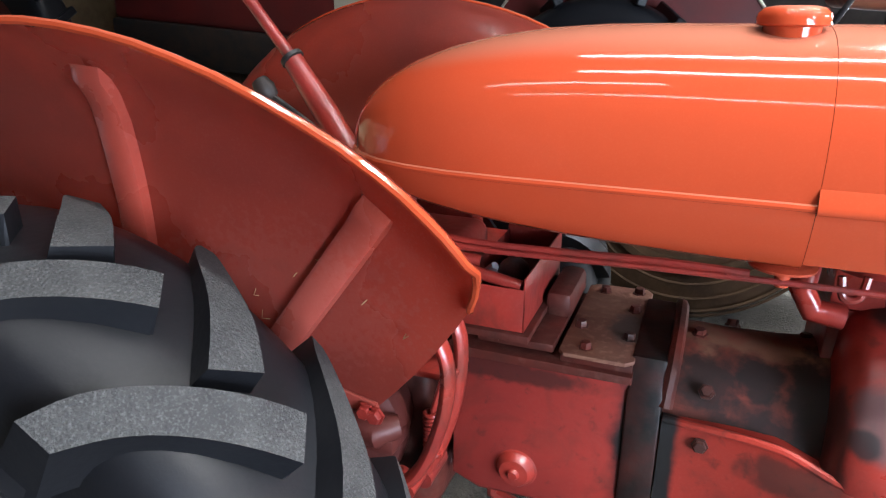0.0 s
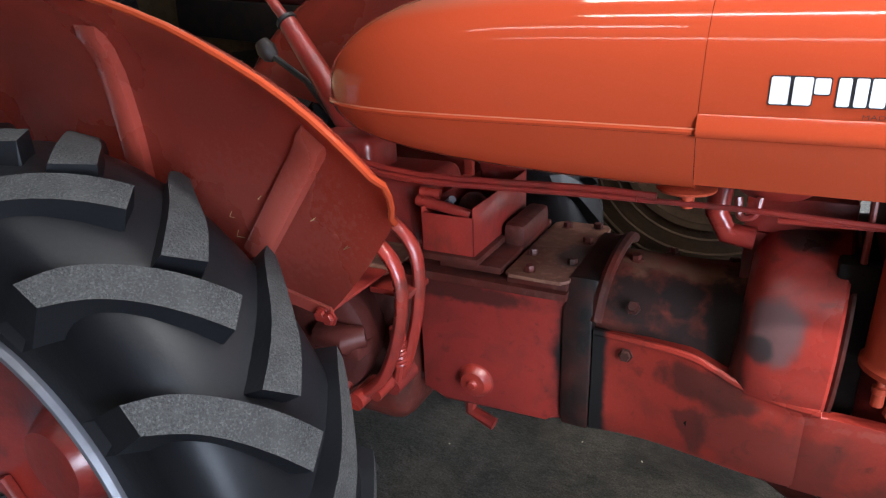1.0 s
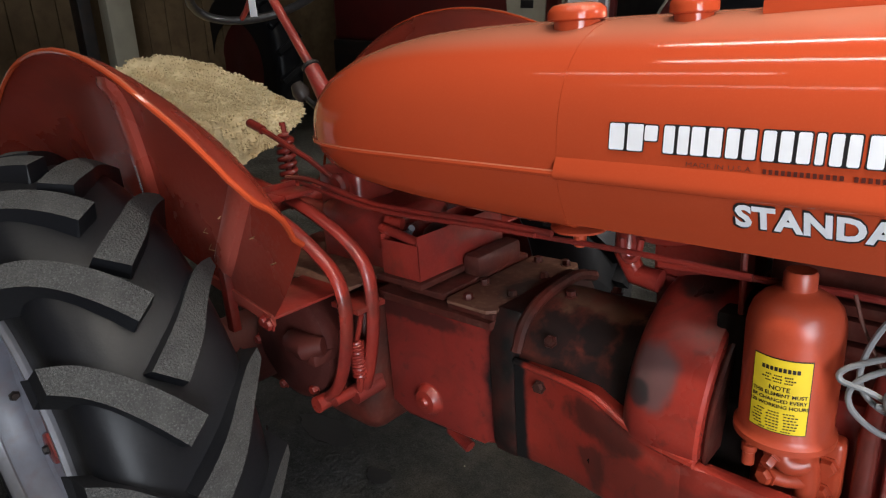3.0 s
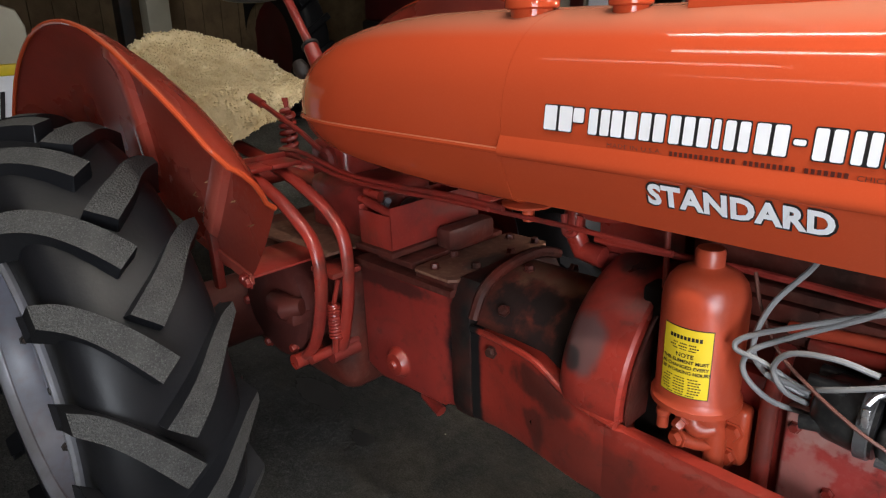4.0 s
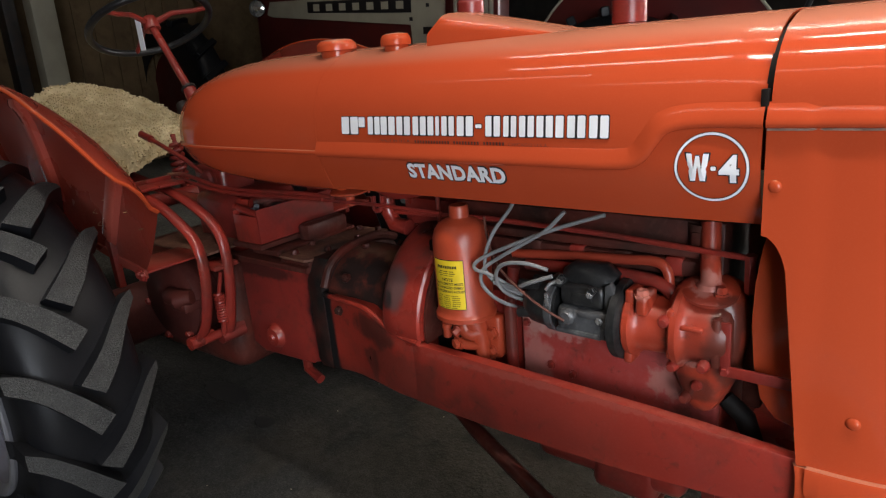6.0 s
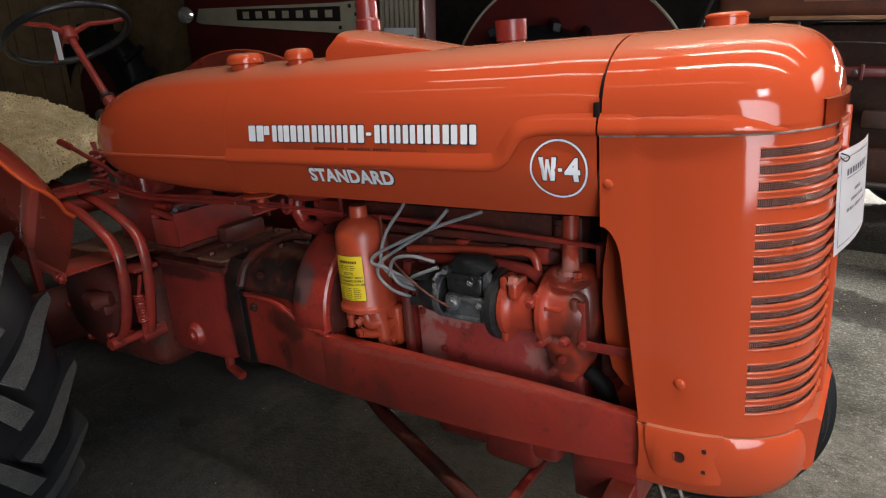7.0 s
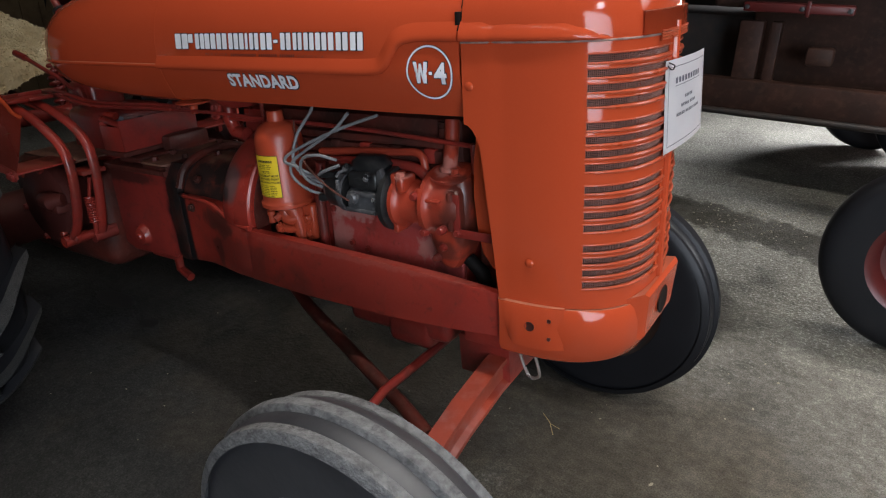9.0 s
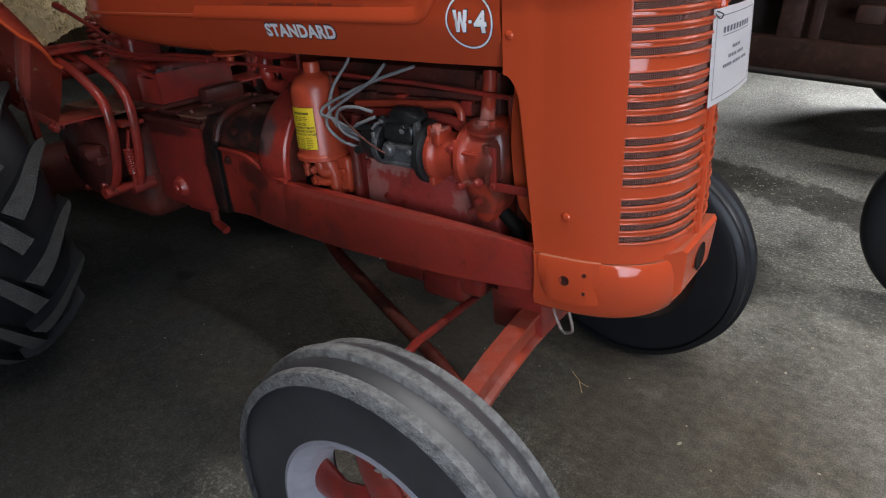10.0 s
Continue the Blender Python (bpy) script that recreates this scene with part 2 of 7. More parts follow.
STEEL = make("dull_aluminium", (0.15, 0.15, 0.155), 0.38, 0.7, second=(0.02, 0.02, 0.02), scale=30, blend=0.9, bump=0.12, fine=(0.35, 0.35, 0.36), fine_scale=60, fine_amount=0.3)
ALUMINIUM = make("grey_cast_aluminium", (0.13, 0.132, 0.14), 0.38, 0.4, second=(0.05, 0.048, 0.048), scale=22, blend=0.7, bump=0.12, bump_scale=60, fine=(0.30, 0.30, 0.30), fine_scale=70, fine_amount=0.3)
BRIGHT = make("bright_steel", (0.55, 0.55, 0.57), 0.28, 0.8, second=(0.25, 0.24, 0.24), scale=40)
CABLE = make("grey_rubber_cable", (0.20, 0.20, 0.205), 0.45, second=(0.12, 0.12, 0.12), scale=15)
WHITE = make("white_paint", (0.80, 0.80, 0.82), 0.4, second=(0.72, 0.72, 0.74), scale=20)
INK = make("black_ink", (0.012, 0.011, 0.012), 0.4, second=(0.02, 0.015, 0.015), scale=30)
YELLOW = make("yellow_label", (0.72, 0.52, 0.02), 0.4, second=(0.62, 0.45, 0.02), scale=25)
PAPER = make("white_paper", (0.78, 0.77, 0.78), 0.6, second=(0.70, 0.69, 0.70), scale=9)
FLEECE = make("sheepskin_wool", (0.82, 0.69, 0.43), 0.95, second=(0.56, 0.42, 0.22), scale=14, blend=0.7, bump=0.5, bump_scale=110, fine=(0.60, 0.47, 0.28), fine_scale=60, fine_amount=0.6)
MAROON = make("dark_red_paint", (0.10, 0.012, 0.010), 0.4, second=(0.06, 0.011, 0.010), scale=4, bump=0.05)
CREAM = make("cream_paint", (0.42, 0.38, 0.28), 0.45, second=(0.34, 0.30, 0.22), scale=5, bump=0.03)
WOOD = make("rough_pine_boards", (0.19, 0.12, 0.055), 0.75, second=(0.125, 0.078, 0.036), scale=5, bump=0.3, bump_scale=40, fine=(0.10, 0.055, 0.025), fine_scale=11, fine_amount=0.7)
RUST = make("faded_rusty_orange", (0.20, 0.058, 0.024), 0.55, second=(0.065, 0.024, 0.014), scale=5, blend=0.8, bump=0.2, bump_scale=40)
CHASSIS = make("dark_brown_chassis", (0.055, 0.022, 0.014), 0.6, second=(0.020, 0.011, 0.008), scale=6, blend=0.8, bump=0.2, bump_scale=40, fine=(0.12, 0.06, 0.035), fine_scale=30, fine_amount=0.3, spec=0.25)
CANISTER = make("satin_red_paint", (0.37, 0.050, 0.019), 0.34, second=(0.30, 0.044, 0.020), scale=12, bump=0.03, bump_scale=90, fine=(0.42, 0.14, 0.10), fine_scale=200, fine_amount=0.10)

# ---- mesh tools ----
def part(name, bm, material, parent=None, label="", smooth=True, angle=38):
    """Links a bmesh as one mesh object under a thing or a part."""
    bmesh.ops.recalc_face_normals(bm, faces=bm.faces)
    me = bpy.data.meshes.new(name)
    bm.to_mesh(me)
    bm.free()
    if smooth:
        me.shade_smooth()
        me.set_sharp_from_angle(angle=radians(angle))
    me.materials.append(material)
    ob = new(name, me)
    ob.parent = parent
    if label:
        tagged(ob, label)
    return ob


def thing(name, label, category, m=Matrix(), group="", kind=""):
    ob = new(name)
    ob.empty_display_size = 0.1
    ob.matrix_basis = m
    return tagged(ob, label, category, group, kind)


def box(bm, lo, hi, bevel=0.004, segments=2, m=None):
    c = [(a + b) / 2 for a, b in zip(lo, hi)]
    s = [abs(b - a) for a, b in zip(lo, hi)]
    got = bmesh.ops.create_cube(bm, size=1, matrix=Matrix.Translation(c) @ Matrix.Diagonal((*s, 1)))
    vs = got["verts"]
    if bevel:
        es = {e for v in vs for e in v.link_edges}
        r = bmesh.ops.bevel(bm, geom=list(es), offset=min(bevel, min(s) * 0.45), segments=segments, affect="EDGES", profile=0.5)
        vs = list({v for f in r["faces"] for v in f.verts} | {v for v in vs if v.is_valid})
    if m is not None:
        bmesh.ops.transform(bm, matrix=m, verts=vs)
    return bm


def loft(bm, rings, closed=True, cap=True):
    """Skins rings of equally many points."""
    vs = [[bm.verts.new(p) for p in r] for r in rings]
    n = len(rings[0])
    for a, b in zip(vs, vs[1:]):
        for i in range(n if closed else n - 1):
            j = (i + 1) % n
            try:
                bm.faces.new((a[i], a[j], b[j], b[i]))
            except ValueError:
                pass
    if cap and closed:
        for r in (vs[0], vs[-1]):
            try:
                bm.faces.new(r)
            except ValueError:
                pass
    return bm


def smooth_path(pts, steps=6):
    """A curve through the points (Catmull-Rom)."""
    p = [Vector(q) for q in pts]
    p = [2 * p[0] - p[1]] + p + [2 * p[-1] - p[-2]]
    out = []
    for i in range(1, len(p) - 2):
        a, b, c, d = p[i - 1:i + 3]
        for k in range(steps):
            t = k / steps
            out.append(0.5 * (2 * b + (c - a) * t + (2 * a - 5 * b + 4 * c - d) * t * t + (3 * b - a - 3 * c + d) * t ** 3))
    out.append(p[-2])
    return out


def tube(bm, pts, r, sides=10, flat=1.0, up=(0, 0, 1), cap=True):
    """A round bar along a path; r may be a list; flat squeezes it along its second axis."""
    pts = [Vector(p) for p in pts]
    rs = r if isinstance(r, (list, tuple)) else [r] * len(pts)
    rings, prev = [], None
    for i, p in enumerate(pts):
        d = (pts[min(i + 1, len(pts) - 1)] - pts[max(i - 1, 0)]).normalized()
        if prev is None:
            u = Vector(up)
            if abs(d.dot(u)) > 0.95:
                u = Vector((1, 0, 0)) if abs(d.x) < 0.9 else Vector((0, 1, 0))
            s = d.cross(u).normalized()
        else:
            s = (prev - d * prev.dot(d)).normalized()
        prev = s
        n = s.cross(d).normalized()
        rings.append([p + rs[i] * (math.cos(a) * s + flat * math.sin(a) * n) for a in (2 * math.pi * k / sides for k in range(sides))])
    return loft(bm, rings, cap=cap)


def lathe(bm, profile, sides=48, m=Matrix(), close=False):
    """Turns a profile of (radius, height) round the z axis of m."""
    rings = []
    for k in range(sides):
        a = 2 * math.pi * k / sides
        rings.append([m @ Vector((r * math.cos(a), r * math.sin(a), h)) for r, h in profile])
    vs = [[bm.verts.new(p) for p in r] for r in rings]
    n = len(profile)
    for k in range(sides):
        a, b = vs[k], vs[(k + 1) % sides]
        for i in range(n if close else n - 1):
            j = (i + 1) % n
            if profile[i][0] < 1e-5 and profile[j][0] < 1e-5:
                continue
            bm.faces.new((a[i], a[j], b[j], b[i]))
    bmesh.ops.remove_doubles(bm, verts=bm.verts, dist=1e-5)
    return bm


def prism(bm, outline, axis, lo, hi, bevel=0.0):
    """A plate: an outline of 2D points, thick along an axis (0 x, 1 y, 2 z)."""
    def p3(q, h):
        v = list(q)
        v.insert(axis, h)
        return Vector(v)
    a = [bm.verts.new(p3(q, lo)) for q in outline]
    b = [bm.verts.new(p3(q, hi)) for q in outline]
    fs = [bm.faces.new(a), bm.faces.new(b[::-1])]
    for i in range(len(a)):
        j = (i + 1) % len(a)
        fs.append(bm.faces.new((a[i], b[i], b[j], a[j])))
    if bevel:
        es = {e for f in fs[:2] for e in f.edges}
        bmesh.ops.bevel(bm, geom=list(es), offset=bevel, segments=2, affect="EDGES", profile=0.5)
    return bm


def along(p, d, roll=0.0):
    """A frame at p whose z axis points along d."""
    return Matrix.Translation(p) @ Vector(d).to_track_quat("Z", "Y").to_matrix().to_4x4() @ Matrix.Rotation(radians(roll), 4, "Z")


def bolt_mesh(bm, p, d, r=0.011, h=0.009, roll=0.0):
    m = along(p, d, roll)
    lathe(bm, [(0, h), (r * 0.86, h), (r, h * 0.75), (r, 0.001), (r * 1.35, 0.001), (r * 1.35, -0.003)], 6, m)
    return bm


Y_NEG, Y_POS, X_POS, X_NEG, UP = (0, -1, 0), (0, 1, 0), (1, 0, 0), (-1, 0, 0), (0, 0, 1)

# ---- the shed ----
def slab(name, lo, hi, material, label, category):
    bm = bmesh.new()
    box(bm, lo, hi, 0)
    return tagged(part(name, bm, material, None, smooth=False), label, category, kind="structure")


slab("floor", (-7, -5, -0.12), (8, 9, 0), CONCRETE, "dusty grey concrete shed floor with oil stains and painted shade", "floor")
slab("ceiling", (-7, -5, 3.6), (8, 9, 3.7), make("brown_roof", (0.13, 0.10, 0.075), 0.8, second=(0.08, 0.06, 0.045)), "plain brown roof lining of the shed", "ceiling")
slab("wall_north", (-7, 8.9, 0), (8, 9, 3.6), make("dim_wall", (0.035, 0.030, 0.026), 0.8, second=(0.02, 0.018, 0.016)), "dark back wall of the shed", "wall")
slab("wall_east", (7.9, -5, 0), (8, 8.9, 3.6), WOOD, "plain board wall of the shed", "wall")
slab("wall_south", (-7, -5, 0), (7.9, -4.9, 3.6), WOOD, "plain board wall of the shed", "wall")
slab("wall_west", (-7, -4.9, 0), (-6.9, 8.9, 3.6), WOOD, "rough pine board wall of the shed", "wall")


def stain(name, x, y, rx, ry, seed, material, label, z=0.003, n=40):
    """A flat irregular patch on the floor."""
    bm = bmesh.new()
    ring = []
    for k in range(n):
        a = 2 * math.pi * k / n
        c, s = math.cos(a), math.sin(a)
        r = 1 + 0.25 * noise.noise((1.3 * c + seed, 1.3 * s, seed)) + 0.12 * noise.noise((4 * c, 4 * s + seed, 2.0))
        ring.append(bm.verts.new((x + rx * r * c, y + ry * r * s, z)))
    bm.faces.new(ring)
    return tagged(part(name, bm, material, None, smooth=False), label, "stain", kind="structure")


OIL = make("oil_on_concrete", (0.016, 0.015, 0.015), 0.45, second=(0.03, 0.028, 0.026), scale=9)
stain("oil_stain", -0.93, 0.09, 0.13, 0.055, 1.0, OIL, "dark oil spot on the concrete floor")
stain("oil_stain", -0.62, 0.05, 0.05, 0.03, 4.0, OIL, "small dark oil spot on the concrete floor")

# ---- the tractor ----
TRACTOR = START @ Matrix.Translation((0, 1.155, -1.4318))
tractor = thing("tractor", "red vintage wheeled farm tractor with a rounded hood", "tractor", TRACTOR)
SEAM_R, SEAM_F, NOSE = 0.138, 1.068, 1.400
RIDGE, BASE, TOP, HALF = 1.193, 1.106, 1.408, 0.235


def half_width(x):
    if x < -0.25:
        return HALF * max(0.0, 1 - ((-0.25 - x) / 0.36) ** 2.5) ** 0.4
    if x > 1.13:
        return (HALF - 0.012) * max(0.0, 1 - ((x - 1.13) / (NOSE - 1.13)) ** 2.8) ** (1 / 2.8)
    if x > 0.9:
        return HALF - 0.012 * (x - 0.9) / 0.23
    return HALF


def top_z(x):
    if x < -0.05:
        return RIDGE + (TOP - RIDGE) * max(0.0, 1 - ((-0.05 - x) / 0.56) ** 2.6) ** (1 / 2.2)
    if x > 1.22:
        return 1.262 + (TOP - 1.262) * max(0.0, 1 - ((x - 1.22) / (NOSE - 1.22)) ** 3.4) ** (1 / 2.6)
    return TOP


def hood_y(x, z):
    """The hood's half-width at a height."""
    w = half_width(x)
    if z <= RIDGE:
        return w - 0.032 * max(0, (RIDGE - z) / (RIDGE - BASE)) ** 1.4
    z0 = RIDGE if x < 1.06 else 1.262
    if z <= z0:
        return w
    k = min(1.0, (z - z0) / max(1e-4, top_z(x) - z0))
    m = 2.8 if x < 1.06 else 2.6
    return w * max(0.0, 1 - k ** m) ** (1 / m)


def upper_arch(x, z0, n=18, inset=0.0):
    """Points of the hood's section from its near side at z0 over the top to the far side."""
    w, zt = half_width(x), top_z(x)
    m = 2.8 if x < 1.06 else 2.6
    out = []
    for i in range(n + 1):
        a = math.pi * i / n
        c, s = math.cos(a), math.sin(a)
        y = -w * math.copysign(abs(c) ** (2 / m), c)
        z = z0 + (zt - z0) * abs(s) ** (2 / m)
        k = 1 - inset / max(0.05, w)
        out.append(Vector((x, y * k, z - inset * abs(s))))
    return out


def tank_section(x):
    """A closed ring of the tank at x."""
    w = half_width(x)
    bz = RIDGE - (RIDGE - BASE) * max(0.0, 1 - (max(0.0, 0.10 - x) / 0.72) ** 2.0) ** 0.6
    ring = upper_arch(x, RIDGE, 22)
    low = []
    for k in (0.25, 0.5, 0.75, 1.0):
        low.append((w * (1 - 0.13 * k ** 1.4), RIDGE + (bz - RIDGE) * k))
    low += [(w * 0.78, bz - 0.012), (w * 0.4, bz - 0.02)]
    far = [Vector((x, y, z)) for y, z in low]
    near = [Vector((x, -y, z)) for y, z in low[::-1]]
    return ring + far + near


bm = bmesh.new()
xs = [-0.6095, -0.607, -0.60, -0.585, -0.56, -0.525, -0.48, -0.42, -0.35, -0.27, -0.18, -0.08, 0.03, SEAM_R]
loft(bm, [tank_section(x) for x in xs])
tank = part("fuel_tank", bm, PAINT, tractor, "glossy red pressed-steel fuel tank")

# the seam bead round the tank and the moulding along the hood
bm = bmesh.new()
path = [(x, -hood_y(x, RIDGE) - 0.001, RIDGE) for x in (SEAM_R, 0.0, -0.15, -0.27, -0.36, -0.44, -0.50, -0.55, -0.58, -0.60)]
path += [(-0.609, -0.06, RIDGE), (-0.611, 0, RIDGE)]
path += [(x, -y, z) for x, y, z in path[-2::-1]]
tube(bm, path, 0.0055, 8)
part("seam_bead", bm, PAINT, tank)

# hood: a thin sheet over the engine
bm = bmesh.new()
def hood_sheet(x, d):
    r = upper_arch(x, RIDGE, 22, d)
    low = [(hood_y(x, RIDGE - 0.087 * k) - d, RIDGE - 0.087 * k) for k in (0.3, 0.65, 1.0)]
    return [Vector((x, -y, z)) for y, z in low[::-1]] + r + [Vector((x, y, z)) for y, z in low]
hx = [SEAM_R + 0.0008, 0.3, 0.5, 0.7, 0.9, 1.0, SEAM_F - 0.006]
loft(bm, [hood_sheet(x, 0) + hood_sheet(x, 0.004)[::-1] for x in hx])
hood = part("hood", bm, PAINT, tractor, "glossy red sheet-steel engine hood")
MOULD = ((0.021, -0.003), (0.014, 0.0012), (0.006, 0.0050), (-0.001, 0.0082), (-0.007, 0.0098), (-0.0115, 0.0092), (-0.0142, 0.0066), (-0.0150, 0.0025), (-0.0150, -0.003))
def pressed_band(bm, pts, outs, sizes):
    """A pressed moulding along a path: a soft upper slope and a sharp lower edge, in sheet metal."""
    rings = []
    for i, (p, n, k) in enumerate(zip(pts, outs, sizes)):
        t = (Vector(pts[min(i + 1, len(pts) - 1)]) - Vector(pts[max(i - 1, 0)])).normalized()
        n = Vector(n)
        up = (n.cross(t) if t.x * n.y < 0 or abs(n.x) > 0.9 else t.cross(n)).normalized()
        if up.z < -0.05:
            up = -up
        rings.append([Vector(p) + up * ((u + 0.0150) * k - 0.0150) + n * (d * k if d > 0 else d) for u, d in MOULD])
    loft(bm, rings, closed=False)


for f in (-1, 1):
    bm = bmesh.new()
    mp = [(SEAM_R, 1.200), (0.4, 1.201), (0.7, 1.201), (0.85, 1.202), (0.885, 1.211), (0.902, 1.232), (0.922, 1.256), (0.955, 1.266), (1.0, 1.268), (SEAM_F - 0.003, 1.268)]
    pts = smooth_path([(x, f * (hood_y(x, z) + 0.0005), z) for x, z in mp], 4)
    pressed_band(bm, pts, [(0, f, 0)] * len(pts), [1.0] * len(pts))
    part("moulding", bm, PAINT, hood)

# front shell with the louvred grille
SHELL_LOW = 0.733
def shell_outline(n=150):
    """The shell's plan from the near side round the nose to the far side."""
    xs_ = [SEAM_F + (1.13 - SEAM_F) * i / 4 for i in range(4)]
    near = [(x, -half_width(x)) for x in xs_]
    for i in range(n + 1):
        a = math.pi * i / n - math.pi / 2
        c, s = math.cos(a), math.sin(a)
        near.append((1.13 + (NOSE - 1.13) * abs(c) ** (2 / 2.8), (HALF - 0.015) * math.copysign(abs(s) ** (2 / 2.8), s)))
    return near + [(x, half_width(x)) for x in xs_[::-1]]
PLAN = shell_outline()
slots = [1.222 - 0.1195 * g - 0.0257 * i for g in range(4) for i in range(4)]
levels = [SHELL_LOW]
for z in sorted(slots):
    levels += [z - 0.0068, z - 0.0040, z + 0.0040, z + 0.0068]
levels += [1.24, 1.262]
bm = bmesh.new()
def rear_edge(z):
    """The panel's rear edge: slanted, with a rounded corner under the hood."""
    e = 1.136 - 0.035 * (z - SHELL_LOW) / 0.33
    k = (z - 1.040) / 0.058
    return e if k < 0 else SEAM_F + (e - SEAM_F) * math.sqrt(max(0.0, 1 - k * k))
levels = sorted(levels + [1.0465, 1.0685, 1.080, 1.089, 1.095, 1.098])
grid = [[bm.verts.new((max(x, rear_edge(z)), math.copysign(half_width(max(x, rear_edge(z))), y) if x < 1.136 else y, z)) for x, y in PLAN] for z in levels]
for k in range(len(levels) - 1):
    slot = any(abs((levels[k] + levels[k + 1]) / 2 - z) < 0.0068 for z in slots)
    for i in range(len(PLAN) - 1):
        (x0, y0), (x1, y1) = PLAN[i], PLAN[i + 1]
        if max(x0, x1) <= min(rear_edge(levels[k]), rear_edge(levels[k + 1])):
            continue
        middle = any(abs((levels[k] + levels[k + 1]) / 2 - z) < 0.003 for z in slots)
        if slot and min(x0, x1) > (1.3035 if middle else 1.3065) and min(abs(y0), abs(y1)) > 0.016:
            continue
        bm.faces.new((grid[k][i], grid[k][i + 1], grid[k + 1][i + 1], grid[k + 1][i]))
bmesh.ops.remove_doubles(bm, verts=bm.verts, dist=0.0004)
bmesh.ops.solidify(bm, geom=bm.faces, thickness=0.003)
bmesh.ops.delete(bm, geom=[v for v in bm.verts if not v.link_faces], context="VERTS")
grille = part("grille_shell", bm, PAINT, tractor, "red front shell with four rows of louvres", angle=50)
bm = bmesh.new()
sx = [SEAM_F + 0.004, 1.13, 1.2, 1.25, 1.29, 1.32, 1.340, 1.357, 1.370, 1.380, 1.388, 1.394, 1.398, 1.3997]
loft(bm, [upper_arch(x, 1.262, 26) for x in sx], closed=False)
part("top_cap", bm, PAINT, grille)
# black strip and slot that paint the dark of the gap between the hood and the shell
bm = bmesh.new()
loft(bm, [upper_arch(x, 1.262, 22, 0.014) for x in (1.0605, SEAM_F + 0.03)], closed=False)
part("seam_gap", bm, OIL_AND_GAP, grille)
bm = bmesh.new()
box(bm, (1.0585, -half_width(1.06) - 0.0012, 1.272), (1.0690, -half_width(1.06) + 0.010, 1.306), 0.001)
part("seam_slot", bm, OIL_AND_GAP, grille)
# louvre lips
LIP = make("dull_red_lip", (0.40, 0.064, 0.022), 0.30, second=(0.32, 0.052, 0.02), scale=30, spec=0.5)
def plan_run(x_from):
    return [(x, y) for x, y in PLAN if x >= x_from and y < -0.012]
for z in slots:
    for f in (-1, 1):
        bm = bmesh.new()
        run = plan_run(1.303)
        grow = [min(1.0, 0.12 + 0.88 * i / (0.45 * len(run))) for i in range(len(run))]
        if f > 0:
            run = [(x, -y) for x, y in run]
        tube(bm, [(x + 0.0012 * g - 0.0012, y * (0.997 + 0.005 * g), z - 0.0092) for (x, y), g in zip(run, grow)], [0.0016 + 0.0026 * g for g in grow], 8)
        tube(bm, [(x - 0.0008, y * 0.999, z + 0.0078) for x, y in run], 0.0021, 8)
        part("louvre", bm, LIP, grille)
bm = bmesh.new()
tube(bm, [(NOSE + 0.001, 0, SHELL_LOW), (NOSE + 0.002, 0, 1.27)], 0.009, 8)
part("centre_strip", bm, PAINT, grille)
# wire screen
bm = bmesh.new()
inner = smooth_path([(x - 0.006, y * 0.975, 0.0) for x, y in PLAN if x > 1.285], 3)
walked = 0.0
for a, b in zip(inner, inner[1:]):
    step = (Vector(b) - Vector(a)).length
    k = 0.0034 - walked % 0.0034
    while k < step:
        x, y = a[0] + (b[0] - a[0]) * k / step, a[1] + (b[1] - a[1]) * k / step
        box(bm, (x - 0.0005, y - 0.0005, 0.76), (x + 0.0005, y + 0.0005, 1.24), 0)
        k += 0.0034
    walked += step
for z in slots:
    for dz in (-0.0048, -0.0016, 0.0016, 0.0048):
        tube(bm, [(p[0], p[1], z + dz) for p in inner], 0.0005, 4)
part("wire_screen", bm, make("dusty_screen_wire", (0.30, 0.15, 0.12), 0.6, second=(0.20, 0.09, 0.07), scale=20, spec=0.1), grille, smooth=False)
# moulding along the shell, running out at its corner, and the caulked joint under it
JOINT = make("grey_dusty_joint", (0.30, 0.19, 0.155), 0.9, second=(0.13, 0.07, 0.055), scale=40)
for f in (-1, 1):
    run = [(x, f * -y) for x, y in PLAN if y < 0 and 1.04 < x < 1.345]
    pts = smooth_path([(x, y, 1.268) for x, y in run], 2)
    outs, sizes = [], []
    for i, p in enumerate(pts):
        t = (Vector(pts[min(i + 1, len(pts) - 1)]) - Vector(pts[max(i - 1, 0)])).normalized()
        n = Vector((t.y, -t.x, 0))
        outs.append(n if n.y * f > 0 else -n)
        u = max(0.0, (p[0] - 1.255) / 0.090)
        sizes.append(max(0.02, 1 - u ** 1.7))
    bm = bmesh.new()
    pressed_band(bm, [Vector(p) + n * 0.0005 for p, n in zip(pts, outs)], outs, sizes)
    part("moulding", bm, PAINT, grille)
bm = bmesh.new()
tube(bm, [(x * 1.0004, y * 1.003, 1.2515) for x, y in PLAN], 0.0022, 6)
part("joint", bm, JOINT, grille)
# badge plate on the nose and the ribbed catch under it
bm = bmesh.new()
rows = []
for z, d in ((1.2535, 0.001), (1.2545, 0.0065), (1.2900, 0.0065), (1.2912, 0.0075), (1.2935, 0.0075), (1.2950, -0.006)):
    rows.append([Vector((x + d * 0.8, y * (1 + d * 2.2), z)) for x, y in PLAN if x > 1.377 and y < 0.10])
loft(bm, rows, closed=False)
bmesh.ops.solidify(bm, geom=bm.faces, thickness=0.003)
part("badge_plate", bm, PAINT, grille)
